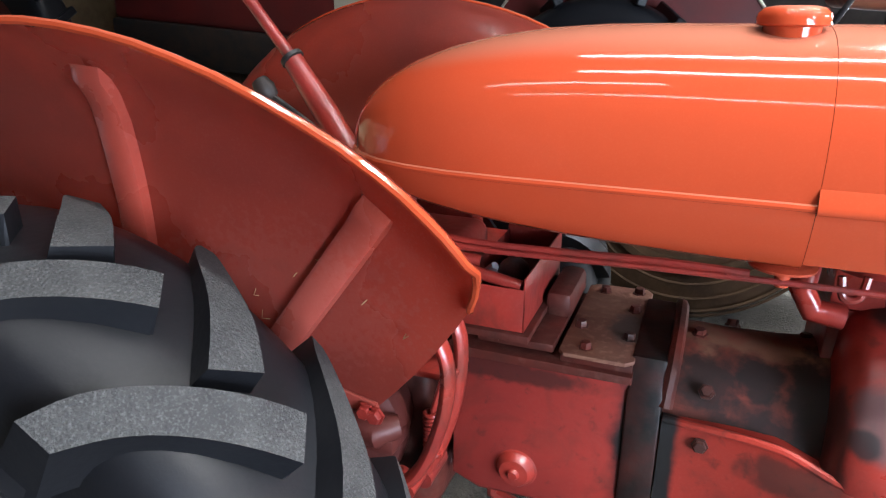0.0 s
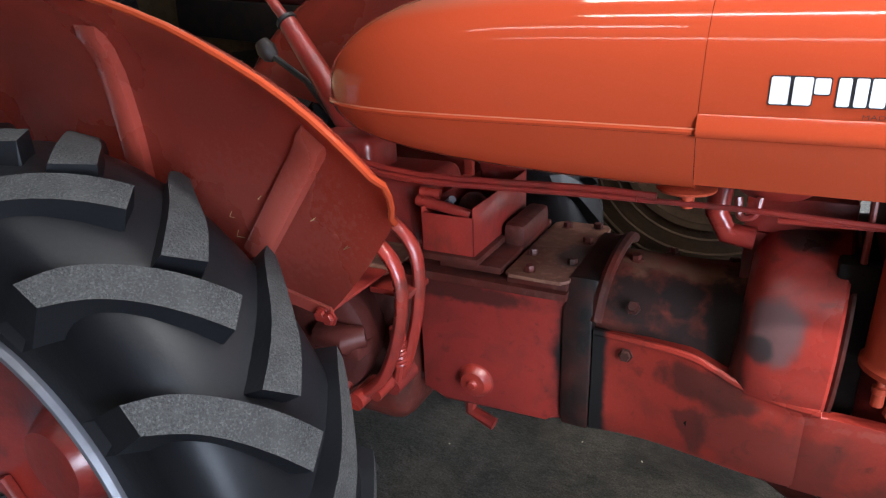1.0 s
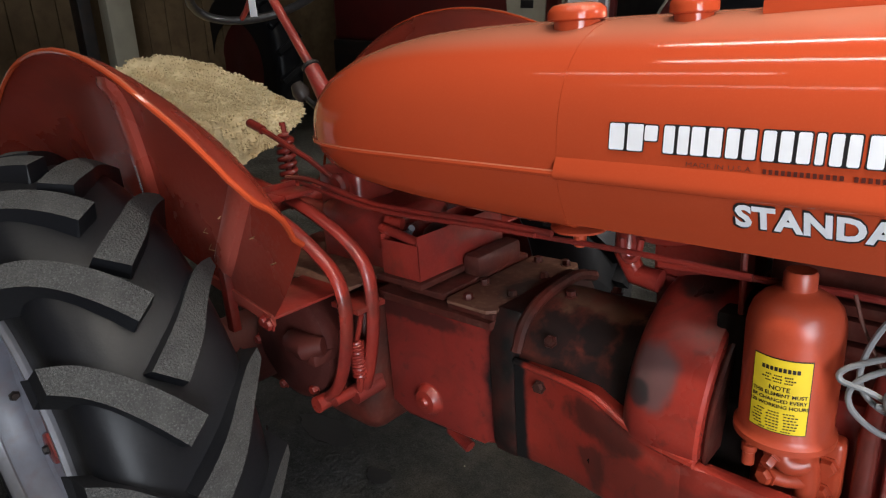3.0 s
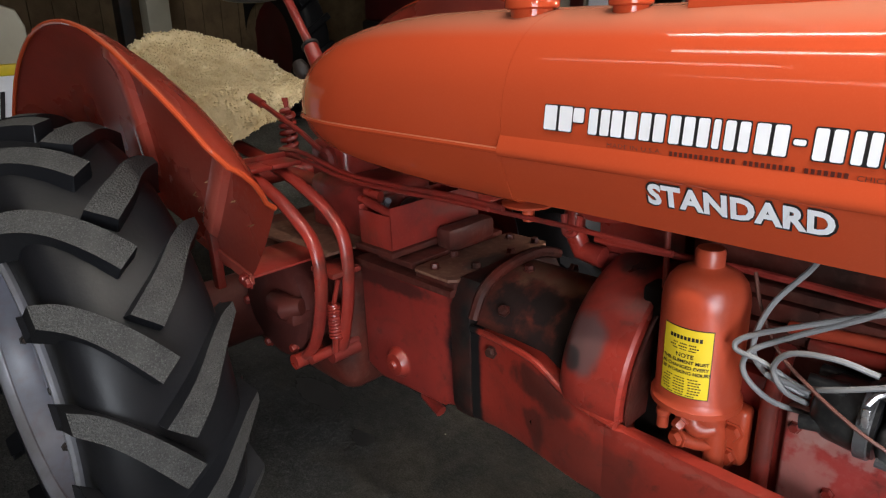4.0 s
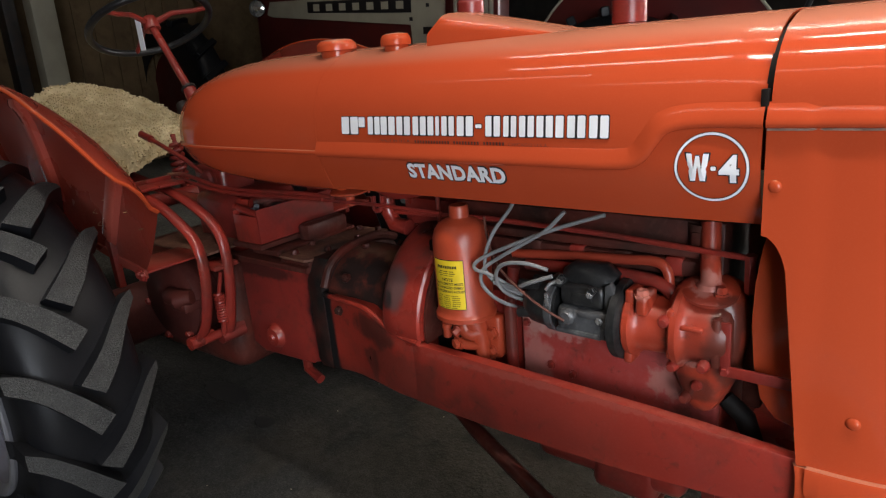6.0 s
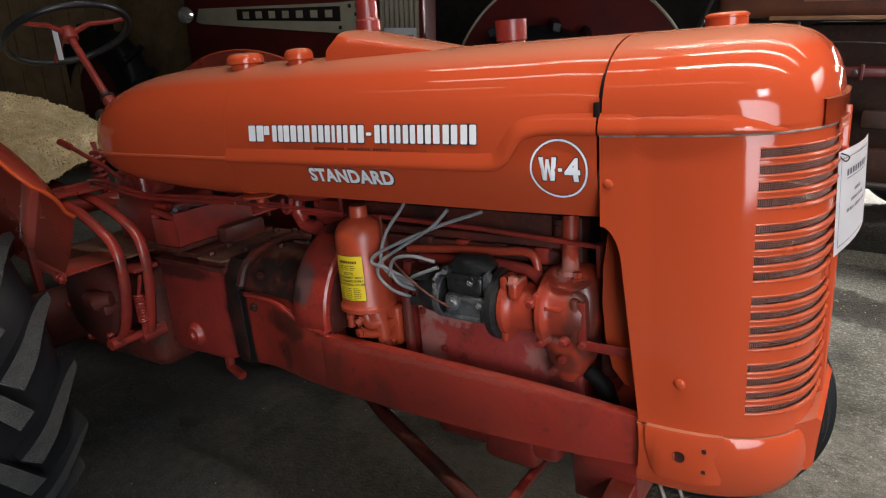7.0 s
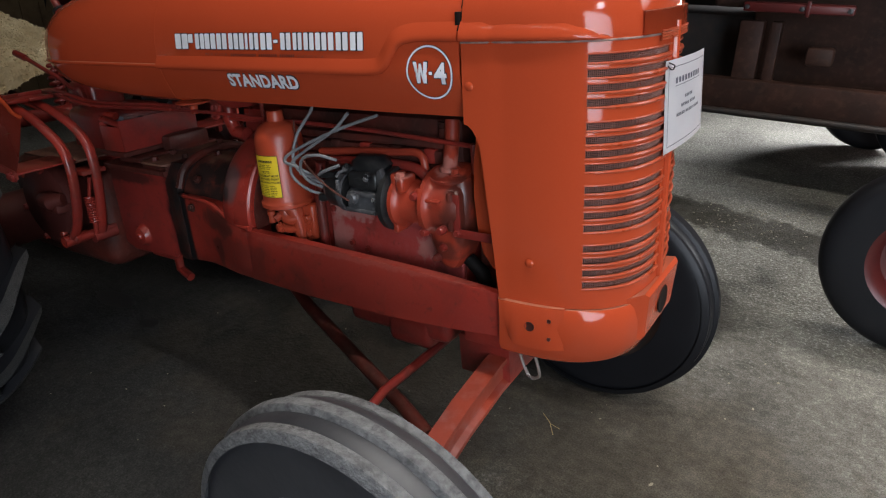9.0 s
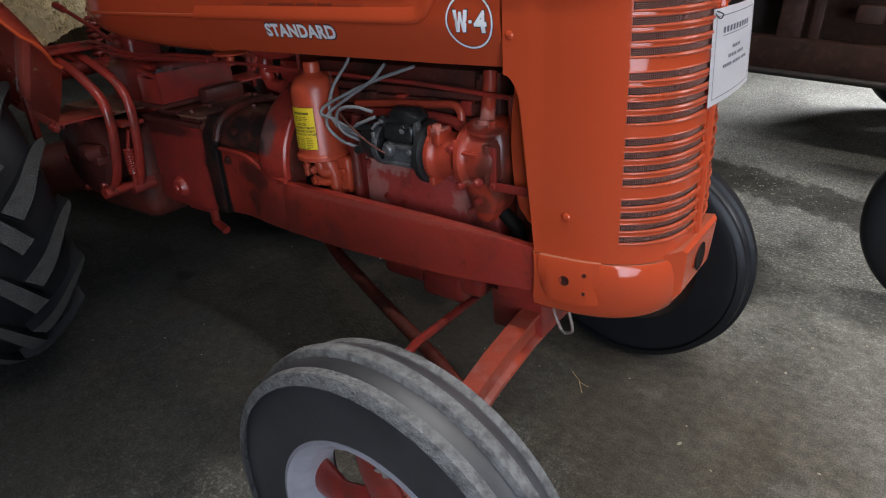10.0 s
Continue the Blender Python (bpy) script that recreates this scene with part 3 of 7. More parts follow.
for k in range(4):
    bm = bmesh.new()
    tube(bm, [(x + 0.007, y * 1.01, 1.2435 + 0.0045 * k) for x, y in PLAN if abs(y) < 0.085], 0.0021, 6)
    part("catch_rib", bm, LIP, grille)

# ---- hood fittings ----
def cap(name, x, y, z, r, h, label):
    bm = bmesh.new()
    m = Matrix.Translation((x, y, z))
    lathe(bm, [(0, h), (r * 0.5, h + 0.001), (r * 0.82, h - 0.002), (r * 0.97, h - 0.009), (r, h - 0.014), (r, h * 0.42), (r * 0.93, h * 0.36), (r * 0.80, h * 0.34), (r * 0.80, -0.012)], 32, m)
    return part(name, bm, PAINT, tractor, label)
cap("tank_cap", 0.087, -0.090, TOP - 0.015, 0.047, 0.040, "round red screw cap of the fuel tank")
cap("tank_cap", 0.276, -0.090, TOP - 0.015, 0.034, 0.040, "small round red screw cap of the starting tank")
bm = bmesh.new()
lathe(bm, [(0, 0.030), (0.024, 0.0295), (0.034, 0.0275), (0.0375, 0.0245), (0.0375, 0.0215), (0.0355, 0.0205), (0.0355, 0.0075), (0.040, 0.0065), (0.041, 0.002), (0.041, -0.010), (0.046, -0.012), (0.046, -0.030)], 40, Matrix.Translation((1.207, 0.03, TOP - 0.007)))
part("radiator_cap", bm, PAINT, tractor, "round red pressed radiator cap", angle=30)

# the raised cowl in front of the exhaust pipe
bm = bmesh.new()
rings = []
for k in range(13):
    u = k / 12
    x = 0.372 + 0.30 * u
    h = 0.064 * (1 - u) ** 0.95 * min(1.0, 0.55 + 0.45 * (u / 0.08) ** 0.5)
    w = 0.092 * (1 - 0.30 * u)
    ring = []
    for i in range(15):
        a = math.pi * i / 14
        c, s = math.cos(a), math.sin(a)
        y = -w * 1.1 * math.copysign(abs(c) ** 0.42, c)
        base = RIDGE + (TOP - RIDGE) * max(0.0, 1 - (abs(y) / HALF) ** 2.8) ** (1 / 2.8) - 0.003
        ring.append(Vector((x, y, base + h * abs(s) ** 0.42)))
    rings.append(ring)
loft(bm, rings, closed=False)
bm.faces.new([v for v in bm.verts][:15])
part("exhaust_cowl", bm, PAINT, tractor, "raised red sheet cowl ahead of the exhaust")
bm = bmesh.new()
lathe(bm, [(0, 0.0), (0.027, 0.0), (0.027, 0.06), (0.030, 0.062), (0.030, 0.085), (0.026, 0.09), (0.026, 0.70), (0, 0.70)], 24, Matrix.Translation((0.375, 0.06, 1.40)))
part("exhaust_pipe", bm, CAST, tractor, "upright red exhaust pipe")
bm = bmesh.new()
lathe(bm, [(0, 0), (0.034, 0), (0.034, 0.05), (0.038, 0.052), (0.038, 0.10), (0, 0.10)], 24, Matrix.Translation((0.66, 0.262, 1.36)))
part("air_pipe", bm, CAST, tractor, "short red air intake stub")

# ---- frame, engine and gearbox ----
RAIL = make("stained_rail_paint", (0.3105, 0.031, 0.0184), 0.30, second=(0.23, 0.0241, 0.0161), scale=5, blend=0.9, bump=0.05, bump_scale=50, fine=(0.38, 0.15, 0.12), fine_scale=200, fine_amount=0.07, coat=0.15)
soil(RAIL, 6, (0.10, 0.022, 0.016), 0.65)
soil(RAIL, 28, (0.05, 0.016, 0.012), 0.6, 0.58, 0.70)
patch_on(RAIL, (0.30, -0.21, 0.65), (0.14, 0.06, 0.07), (0.06, 0.02, 0.015), 0.5, 14, 1.2)
patch_on(RAIL, (0.70, -0.21, 0.742), (0.35, 0.06, 0.008), (0.36, 0.13, 0.10), 0.2, 60, 1.6)
for f in (1, -1):
    bm = bmesh.new()
    prism(bm, [(0.335, 0.606), (0.55, 0.604), (0.85, 0.610), (1.02, 0.622), (1.16, 0.634), (1.16, 0.735), (0.98, 0.744), (0.85, 0.748), (0.58, 0.754), (0.38, 0.757), (0.335, 0.760)], 1, f * 0.188, f * 0.213, 0.008)
    part("frame_rail", bm, RAIL, tractor, "long red cast frame rail, dusty and stained")
bm = bmesh.new()
LOW_EDGE = ((-0.012, 0.577), (0.10, 0.592), (0.20, 0.600), (0.35, 0.606))
HIGH_EDGE = ((-0.012, 0.797), (0.097, 0.797), (0.164, 0.795), (0.20, 0.783), (0.24, 0.769), (0.295, 0.760), (0.352, 0.759))
rings = []
for k in range(29):
    x = -0.012 + 0.362 * k / 28
    lo, hi = np.interp(x, *zip(*LOW_EDGE)), np.interp(x, *zip(*HIGH_EDGE))
    u = max(0.0, min(1.0, x / 0.348))
    w = 0.157 + 0.0555 * u * u * (3 - 2 * u)
    near = [(-w + 0.012, lo), (-w + 0.0035, lo + 0.0035), (-w, lo + 0.012)] + [(-w, lo + 0.012 + (hi - lo - 0.024) * j / 4) for j in (1, 2, 3)] + [(-w, hi - 0.012), (-w + 0.0035, hi - 0.0035), (-w + 0.012, hi)]
    rings.append([Vector((x, y, z)) for y, z in near] + [Vector((x, -y, z)) for y, z in near[::-1]])
loft(bm, rings)
patch_on(RAIL, (-0.015, -0.15, 0.70), (0.030, 0.5, 0.5), (0.007, 0.006, 0.006), 1.0, 18, 0.5, 0.5)
patch_on(RAIL, (0.21, -0.18, 0.745), (0.10, 0.05, 0.035), (0.03, 0.014, 0.011), 0.8, 16, 1.0)
patch_on(RAIL, (0.175, -0.18, 0.66), (0.03, 0.05, 0.04), (0.03, 0.014, 0.011), 0.7, 22, 1.0)
clutch = part("clutch_housing", bm, RAIL, tractor, "red cast clutch housing with oil grime")
bm = bmesh.new()
for f in (1, -1):
    pts = smooth_path([(-0.010, f * 0.157, 0.797), (0.097, f * 0.167, 0.798), (0.164, f * 0.178, 0.796), (0.20, f * 0.184, 0.785), (0.24, f * 0.192, 0.771), (0.295, f * 0.203, 0.763), (0.362, f * 0.214, 0.763)], 4)
    bm = bmesh.new()
    tube(bm, pts, 0.007, 8)
    part("flange", bm, RAIL, clutch)
bm = bmesh.new()
rings = []
for x, r in ((-0.014, 0.166), (0.02, 0.168), (0.08, 0.166), (0.16, 0.168), (0.27, 0.180)):
    rings.append([Vector((x, r * math.cos(a) * 0.90, 0.735 + r * 0.96 * math.sin(a))) for a in (2 * math.pi * k / 40 for k in range(40))])
loft(bm, rings)
TOPCASE = make("grimy_tan_casting", (0.105, 0.024, 0.014), 0.7, second=(0.05, 0.013, 0.009), scale=10, blend=0.9, bump=0.08, bump_scale=50, fine=(0.05, 0.02, 0.014), fine_scale=40, fine_amount=0.5, spec=0.25)
patch_on(TOPCASE, (0.15, 0.01, 0.91), (0.2, 0.07, 0.04), (0.17, 0.080, 0.046), 0.8, 16, 1.0)
soil(TOPCASE, 14, (0.16, 0.030, 0.018), 0.7, 0.52, 0.66)
for c_, s_, k_ in (((0.05, -0.11, 0.86), (0.05, 0.07, 0.05), 0.9), ((0.125, -0.09, 0.87), (0.04, 0.05, 0.035), 0.95), ((0.20, -0.10, 0.87), (0.035, 0.08, 0.09), 1.0), ((0.16, -0.16, 0.80), (0.10, 0.05, 0.045), 0.85)):
    patch_on(TOPCASE, c_, s_, (0.012, 0.009, 0.008), 0.95 * k_, 30, 1.0)
part("clutch_cover", bm, TOPCASE, clutch, "rounded casting blackened with oil")
for x, y in ((0.05, -0.125), (0.05, -0.165), (0.085, 0.06), (0.20, 0.03), (0.03, -0.02)):
    bm = bmesh.new()
    r = 0.168
    a = math.acos(max(-1, min(1, y / r)))
    bolt_mesh(bm, (x, y, 0.735 + r * 0.96 * math.sin(a)), (0, y, r * math.sin(a)), 0.010, 0.010)
    part("bolt", bm, GRIMY_SHADED, clutch)
bm = bmesh.new()
bolt_mesh(bm, (0.173, -0.173, 0.665), Y_NEG, 0.012, 0.010)
part("drain_plug", bm, OIL_AND_GAP, clutch)
# flywheel bell
bm = bmesh.new()
rings = []
for x, r in ((0.222, 0.160), (0.230, 0.183), (0.240, 0.196), (0.256, 0.205), (0.285, 0.211), (0.335, 0.214), (0.360, 0.214), (0.365, 0.209), (0.365, 0.14)):
    rings.append([Vector((x + 0.010 * math.sin(a), r * math.cos(a), max(0.762, 0.79 + r * 1.02 * math.sin(a)))) for a in (2 * math.pi * k / 64 for k in range(64))])
loft(bm, rings)
BELL = make("worn_red_bell", (0.3105, 0.0301, 0.0184), 0.28, second=(0.2185, 0.0249, 0.0184), scale=7, blend=0.6, bump=0.03, bump_scale=60, fine=(0.34, 0.14, 0.11), fine_scale=160, fine_amount=0.1)
soil(BELL, 8, (0.09, 0.022, 0.016), 0.6)
soil(BELL, 34, (0.05, 0.016, 0.012), 0.5, 0.58, 0.70)
patch_on(BELL, (0.283, -0.18, 0.875), (0.040, 0.06, 0.050), (0.075, 0.062, 0.060), 0.75, 14, 0.7, 0.5)
patch_on(BELL, (0.262, -0.19, 0.845), (0.022, 0.05, 0.022), (0.025, 0.022, 0.022), 0.9, 20, 0.5)
patch_on(BELL, (0.305, -0.06, 1.00), (0.05, 0.06, 0.022), (0.02, 0.015, 0.013), 0.95, 25, 0.6)
patch_on(BELL, (0.225, -0.17, 0.80), (0.022, 0.09, 0.10), (0.03, 0.018, 0.015), 0.85, 20, 0.6)
bell = part("bell_housing", bm, BELL, tractor, "bulging red flywheel housing with a worn grey patch")
bm = bmesh.new()
rings = []
for x, r in ((0.366, 0.195), (0.371, 0.199), (0.376, 0.199), (0.376, 0.14)):
    rings.append([Vector((x + 0.010 * math.sin(a), r * math.cos(a), max(0.757, 0.79 + r * 1.02 * math.sin(a)))) for a in (2 * math.pi * k / 64 for k in range(64))])
loft(bm, rings)
part("bell_flange", bm, GRIMY_SHADED, bell)
# engine block
bm = bmesh.new()
box(bm, (0.213, -0.040, 0.80), (0.372, 0.14, 0.985), 0.004)
box(bm, (0.209, -0.044, 0.987), (0.374, 0.145, 1.052), 0.005)
part("engine_rear_plate", bm, CAST, tractor)
bm = bmesh.new()
box(bm, (0.41, -0.115, 0.58), (0.995, 0.13, 0.885), 0.012)
block = part("engine_block", bm, CAST, tractor, "dusty red cast engine block")
bm = bmesh.new()
box(bm, (0.41, -0.10, 0.887), (0.985, 0.13, 1.075), 0.010)
part("upper_block", bm, GRIMY_SHADED, block)
bm = bmesh.new()
box(bm, (0.585, -0.129, 0.61), (0.99, -0.112, 0.862), 0.014, 3)
DOOR = make("faded_dusty_red", (0.345, 0.037, 0.0276), 0.45, second=(0.299, 0.0516, 0.0494), scale=6, blend=0.7, bump=0.15, bump_scale=40, fine=(0.40, 0.19, 0.16), fine_scale=90, fine_amount=0.14)
soil(DOOR, 8, (0.09, 0.022, 0.016), 0.6)
soil(DOOR, 34, (0.05, 0.016, 0.012), 0.5, 0.58, 0.70)
patch_on(DOOR, (0.605, -0.13, 0.855), (0.045, 0.05, 0.045), (0.42, 0.27, 0.23), 0.6, 40, 1.1)
patch_on(DOOR, (0.675, -0.13, 0.83), (0.055, 0.05, 0.022), (0.42, 0.24, 0.21), 0.55, 55, 1.2)
patch_on(DOOR, (0.62, -0.13, 0.74), (0.035, 0.05, 0.07), (0.40, 0.22, 0.19), 0.45, 40, 1.1)
patch_on(DOOR, (0.90, -0.13, 0.765), (0.04, 0.05, 0.03), (0.36, 0.22, 0.18), 0.4, 60, 1.3)
patch_on(DOOR, (0.93, -0.13, 0.66), (0.05, 0.05, 0.07), (0.05, 0.015, 0.012), 0.8, 16, 0.9)
part("crankcase_door", bm, DOOR, block, "faded pinkish-red side cover")
for x, z in ((0.655, 0.745), (0.705, 0.735), (0.60, 0.83), (0.60, 0.65), (0.80, 0.65), (0.80, 0.84), (0.70, 0.69)):
    bm = bmesh.new()
    bolt_mesh(bm, (x, -0.129, z), Y_NEG, 0.0075, 0.008, x * 300)
    part("bolt", bm, CAST, block)
# cylinder head, manifolds and valve gear
DRIVE_PIPE = make("red_painted_pipe", (0.32, 0.042, 0.019), 0.34, second=(0.22, 0.03, 0.016), scale=12, bump=0.05)
bm = bmesh.new()
box(bm, (0.43, -0.115, 0.975), (0.96, 0.10, 1.005), 0.005)
box(bm, (0.43, -0.105, 0.925), (0.96, 0.10, 0.945), 0.005)
part("cylinder_head", bm, GRIMY_SHADED, block, "grimy dark red cylinder head")
for z0_, z1_, y_ in ((1.012, 1.030, -0.122), (0.948, 0.970, -0.118)):
    bm = bmesh.new()
    box(bm, (0.44, y_, z0_), (0.955, -0.095, z1_), 0.006)
    part("manifold_ledge", bm, GRIMY_SHADED, block)
for i in range(4):
    bm = bmesh.new()
    x = 0.60 + i * 0.095
    box(bm, (x, -0.117, 0.972), (x + 0.035, -0.095, 1.010), 0.008)
    part("port_boss", bm, CAST if i % 2 else GRIMY_SHADED, block)
bm = bmesh.new()
box(bm, (0.352, -0.135, 0.60), (0.412, 0.135, 0.985), 0.006)
part("flywheel_cover", bm, OIL_AND_GAP, block, "black flywheel cover")
bm = bmesh.new()
tube(bm, smooth_path([(0.60, -0.115, 0.955), (0.75, -0.125, 0.965), (0.86, -0.135, 0.968), (0.905, -0.14, 0.955), (0.915, -0.14, 0.925), (0.915, -0.14, 0.90)], 5), 0.013, 10)
part("water_pipe", bm, CAST, block)
bm = bmesh.new()
tube(bm, smooth_path([(0.57, -0.118, 0.975), (0.70, -0.122, 0.988), (0.81, -0.125, 0.996), (0.872, -0.127, 1.001), (0.895, -0.130, 0.990), (0.902, -0.132, 0.962), (0.903, -0.132, 0.92)], 5), 0.0095, 10)
part("fuel_pipe", bm, DRIVE_PIPE, block)
bm = bmesh.new()
tube(bm, [(0.26, -0.135, 1.042), (0.52, -0.128, 1.048), (0.78, -0.13, 1.042), (1.035, -0.135, 1.030)], 0.0055, 8)
tube(bm, [(1.035, -0.135, 1.036), (1.035, -0.13, 0.97)], 0.010, 6)
part("throttle_rod", bm, CAST, block)
bm = bmesh.new()
tube(bm, [(0.565, -0.138, 0.60), (0.565, -0.138, 0.86), (0.575, -0.13, 0.95)], 0.013, 10)
part("oil_pipe", bm, CAST, block)
bm = bmesh.new()
tube(bm, [(0.382, -0.125, 1.10), (0.385, -0.125, 0.95), (0.388, -0.125, 0.785)], 0.005, 8)
lathe(bm, [(0.005, 0.035), (0.009, 0.03), (0.009, 0.015), (0.0065, 0.014), (0.0065, -0.012), (0.0, -0.012)], 6, Matrix.Translation((0.388, -0.125, 0.765)))
part("drip_pipe", bm, CAST, block)
# oil sump
bm = bmesh.new()
box(bm, (0.60, -0.12, 0.500), (0.93, 0.12, 0.60), 0.025, 3)
box(bm, (0.735, -0.124, 0.472), (0.875, 0.10, 0.56), 0.022, 3)
part("oil_sump", bm, CAST, tractor, "dark red oil sump")

# ---- oil filter ----
bm = bmesh.new()
F = Matrix.Translation((0.466, -0.160, 0))
lathe(bm, [(0, 0.835), (0.062, 0.835), (0.0665, 0.838), (0.0665, 0.847), (0.0630, 0.851), (0.0610, 0.857), (0.0610, 1.003), (0.0595, 1.016), (0.055, 1.031), (0.046, 1.043), (0.034, 1.050), (0.024, 1.053), (0.021, 1.056), (0.021, 1.076), (0.0185, 1.081), (0, 1.081)], 40, F)
filt = part("oil_filter", bm, CANISTER, tractor, "red oil filter canister with a yellow label")
bm = bmesh.new()
tube(bm, [(0.478, -0.160, 0.837), (0.487, -0.160, 0.815), (0.500, -0.160, 0.790), (0.504, -0.160, 0.735)], [0.031, 0.026, 0.019, 0.016], 20)
tube(bm, smooth_path([(0.500, -0.165, 0.802), (0.486, -0.176, 0.798), (0.474, -0.180, 0.806), (0.466, -0.176, 0.836)], 3), [0.016] * 10, 12)
tube(bm, [(0.500, -0.166, 0.772), (0.480, -0.176, 0.769), (0.458, -0.182, 0.773)], [0.013, 0.011, 0.013], 12)
box(bm, (0.496, -0.150, 0.736), (0.542, -0.117, 0.836), 0.010, 3)
lathe(bm, [(0.0, -0.004), (0.013, -0.004), (0.013, 0.006), (0.010, 0.009), (0.0, 0.010)], 10, along((0.504, -0.160, 0.735), (0, 0, -1)))
bolt_mesh(bm, (0.456, -0.188, 0.774), (-0.35, -0.93, -0.05), 0.012, 0.010, 17)
bolt_mesh(bm, (0.462, -0.192, 0.808), (-0.25, -0.80, -0.5), 0.010, 0.014, 10)
bolt_mesh(bm, (0.523, -0.151, 0.796), Y_NEG, 0.013, 0.010)
bolt_mesh(bm, (0.518, -0.151, 0.751), Y_NEG, 0.013, 0.010)
part("filter_base", bm, CANISTER, filt)
bm = bmesh.new()
lathe(bm, [(0, 0.012), (0.006, 0.012), (0.007, 0.0), (0.011, -0.002), (0.011, -0.012), (0.009, -0.014), (0.009, -0.034), (0.0, -0.036)], 12, Matrix.Translation((0.431, -0.190, 0.820)))
part("drain_cock", bm, CANISTER, filt, "small red drain cock")
def wrap(u, v, d):
    """A place on the canister: u metres round it, v high, d proud."""
    a = -math.pi / 2 + u / 0.061
    r = 0.061 + d
    return Vector((0.466 + r * math.cos(a), -0.160 + r * math.sin(a), v))
def wrap_patch(bm, u0, u1, v0, v1, d, n=10):
    rows = [[bm.verts.new(wrap(u0 + (u1 - u0) * i / n, v, d)) for i in range(n + 1)] for v in (v0, v1)]
    for i in range(n):
        bm.faces.new((rows[0][i], rows[0][i + 1], rows[1][i + 1], rows[1][i]))
U0, U1, V0, V1 = -0.032, 0.040, 0.870, 0.977
bm = bmesh.new()
wrap_patch(bm, U0 - 0.0015, U1 + 0.0015, V0 - 0.0015, V1 + 0.0015, 0.0006)
part("label_edge", bm, INK, filt)
bm = bmesh.new()
wrap_patch(bm, U0, U1, V0, V1, 0.0012)
label = part("label", bm, YELLOW, filt, "yellow paper label with black print")


def letters(text, size, spacing=1.0, bold=0.0, align="LEFT"):
    """Flat letters of the built-in font as (points, faces), x right, y up."""
    cu = bpy.data.curves.new("letters", "FONT")
    cu.body, cu.size, cu.space_character, cu.offset, cu.align_x = text, size, spacing, bold, align
    cu.resolution_u = 3
    ob = new("letters", cu)
    me = bpy.data.meshes.new_from_object(ob.evaluated_get(bpy.context.evaluated_depsgraph_get()))
    pts = [v.co.copy() for v in me.vertices]
    faces = [list(p.vertices) for p in me.polygons]
    bpy.data.objects.remove(ob)
    bpy.data.curves.remove(cu)
    bpy.data.meshes.remove(me)
    return pts, faces


def put_letters(bm, got, place):
    pts, faces = got
    vs = [bm.verts.new(place(p.x, p.y)) for p in pts]
    for f in faces:
        try:
            bm.faces.new([vs[i] for i in f])
        except ValueError:
            pass


bm = bmesh.new()
uc = (U0 + U1) / 2
for text, size, v in (("NOTE", 0.0094, 0.9325), ("THIS ELEMENT MUST", 0.0073, 0.9240), ("BE CHANGED EVERY", 0.0073, 0.9155), ("120 WORKING HOURS", 0.0073, 0.9070)):
    put_letters(bm, letters(text, size, 1.0, 0.0002, "CENTER"), lambda x, y, v=v: wrap(uc + x, v + y, 0.0017))
# print too small to read, and the maker's mark, as bars
for v, h, a in ((0.960, 0.006, 0.66), (0.9525, 0.0022, 0.5), (0.9480, 0.0022, 0.62), (0.9440, 0.0018, 0.5), (0.8990, 0.0018, 0.7), (0.8945, 0.0018, 0.85), (0.890, 0.0018, 0.8), (0.8855, 0.0018, 0.88), (0.881, 0.0018, 0.85), (0.8765, 0.0018, 0.8), (0.872, 0.0018, 0.6)):
    w = (U1 - U0) * a / 2
    n = 9 if h > 0.004 else 14
    for i in range(n):
        if i % 5 == 3 and h < 0.004:
            continue
        u = uc - w + 2 * w * i / n
        wrap_patch(bm, u, u + 2 * w / n * 0.74, v, v + h, 0.0017, 2)
part("label_print", bm, INK, filt, smooth=False)

# ---- magneto ----
bm = bmesh.new()
box(bm, (0.716, -0.196, 0.914), (0.806, -0.10, 0.960), 0.012, 3)
tube(bm, [(0.718, -0.150, 0.952), (0.732, -0.150, 0.958), (0.79, -0.150, 0.958), (0.806, -0.150, 0.950)], [0.026, 0.034, 0.036, 0.028], 24)
box(bm, (0.695, -0.192, 0.946), (0.728, -0.160, 0.968), 0.006)
box(bm, (0.742, -0.199, 0.930), (0.785, -0.19, 0.945), 0.003)
bolt_mesh(bm, (0.785, -0.201, 0.955), Y_NEG, 0.007, 0.004)
bolt_mesh(bm, (0.725, -0.201, 0.972), Y_NEG, 0.006, 0.005)
mag = part("magneto", bm, BLACK, tractor, "black and aluminium magneto with grey leads")
bm = bmesh.new()
box(bm, (0.706, -0.200, 0.856), (0.818, -0.10, 0.916), 0.018, 3)
lathe(bm, [(0.046, -0.006), (0.053, -0.004), (0.053, 0.010), (0.046, 0.012)], 32, along((0.690, -0.155, 0.898), X_POS))
box(bm, (0.755, -0.204, 0.898), (0.815, -0.185, 0.914), 0.006, 2)
box(bm, (0.800, -0.203, 0.862), (0.814, -0.185, 0.905), 0.005, 2)
tube(bm, [(0.712, -0.197, 0.866), (0.800, -0.199, 0.866)], 0.006, 8)
lathe(bm, [(0, 0.012), (0.010, 0.012), (0.012, 0.008), (0.016, 0.006), (0.017, -0.004)], 20, along((0.735, -0.200, 0.897), Y_NEG))
part("magneto_body", bm, ALUMINIUM, mag, "grey cast aluminium magneto body")
bm = bmesh.new()
box(bm, (0.690, -0.208, 0.912), (0.699, -0.203, 0.938), 0.002)
tube(bm, [(0.694, -0.206, 0.944), (0.700, -0.200, 0.955), (0.710, -0.190, 0.960)], 0.004, 6)
part("cap_clip", bm, BRIGHT, mag, "bright steel spring clip")
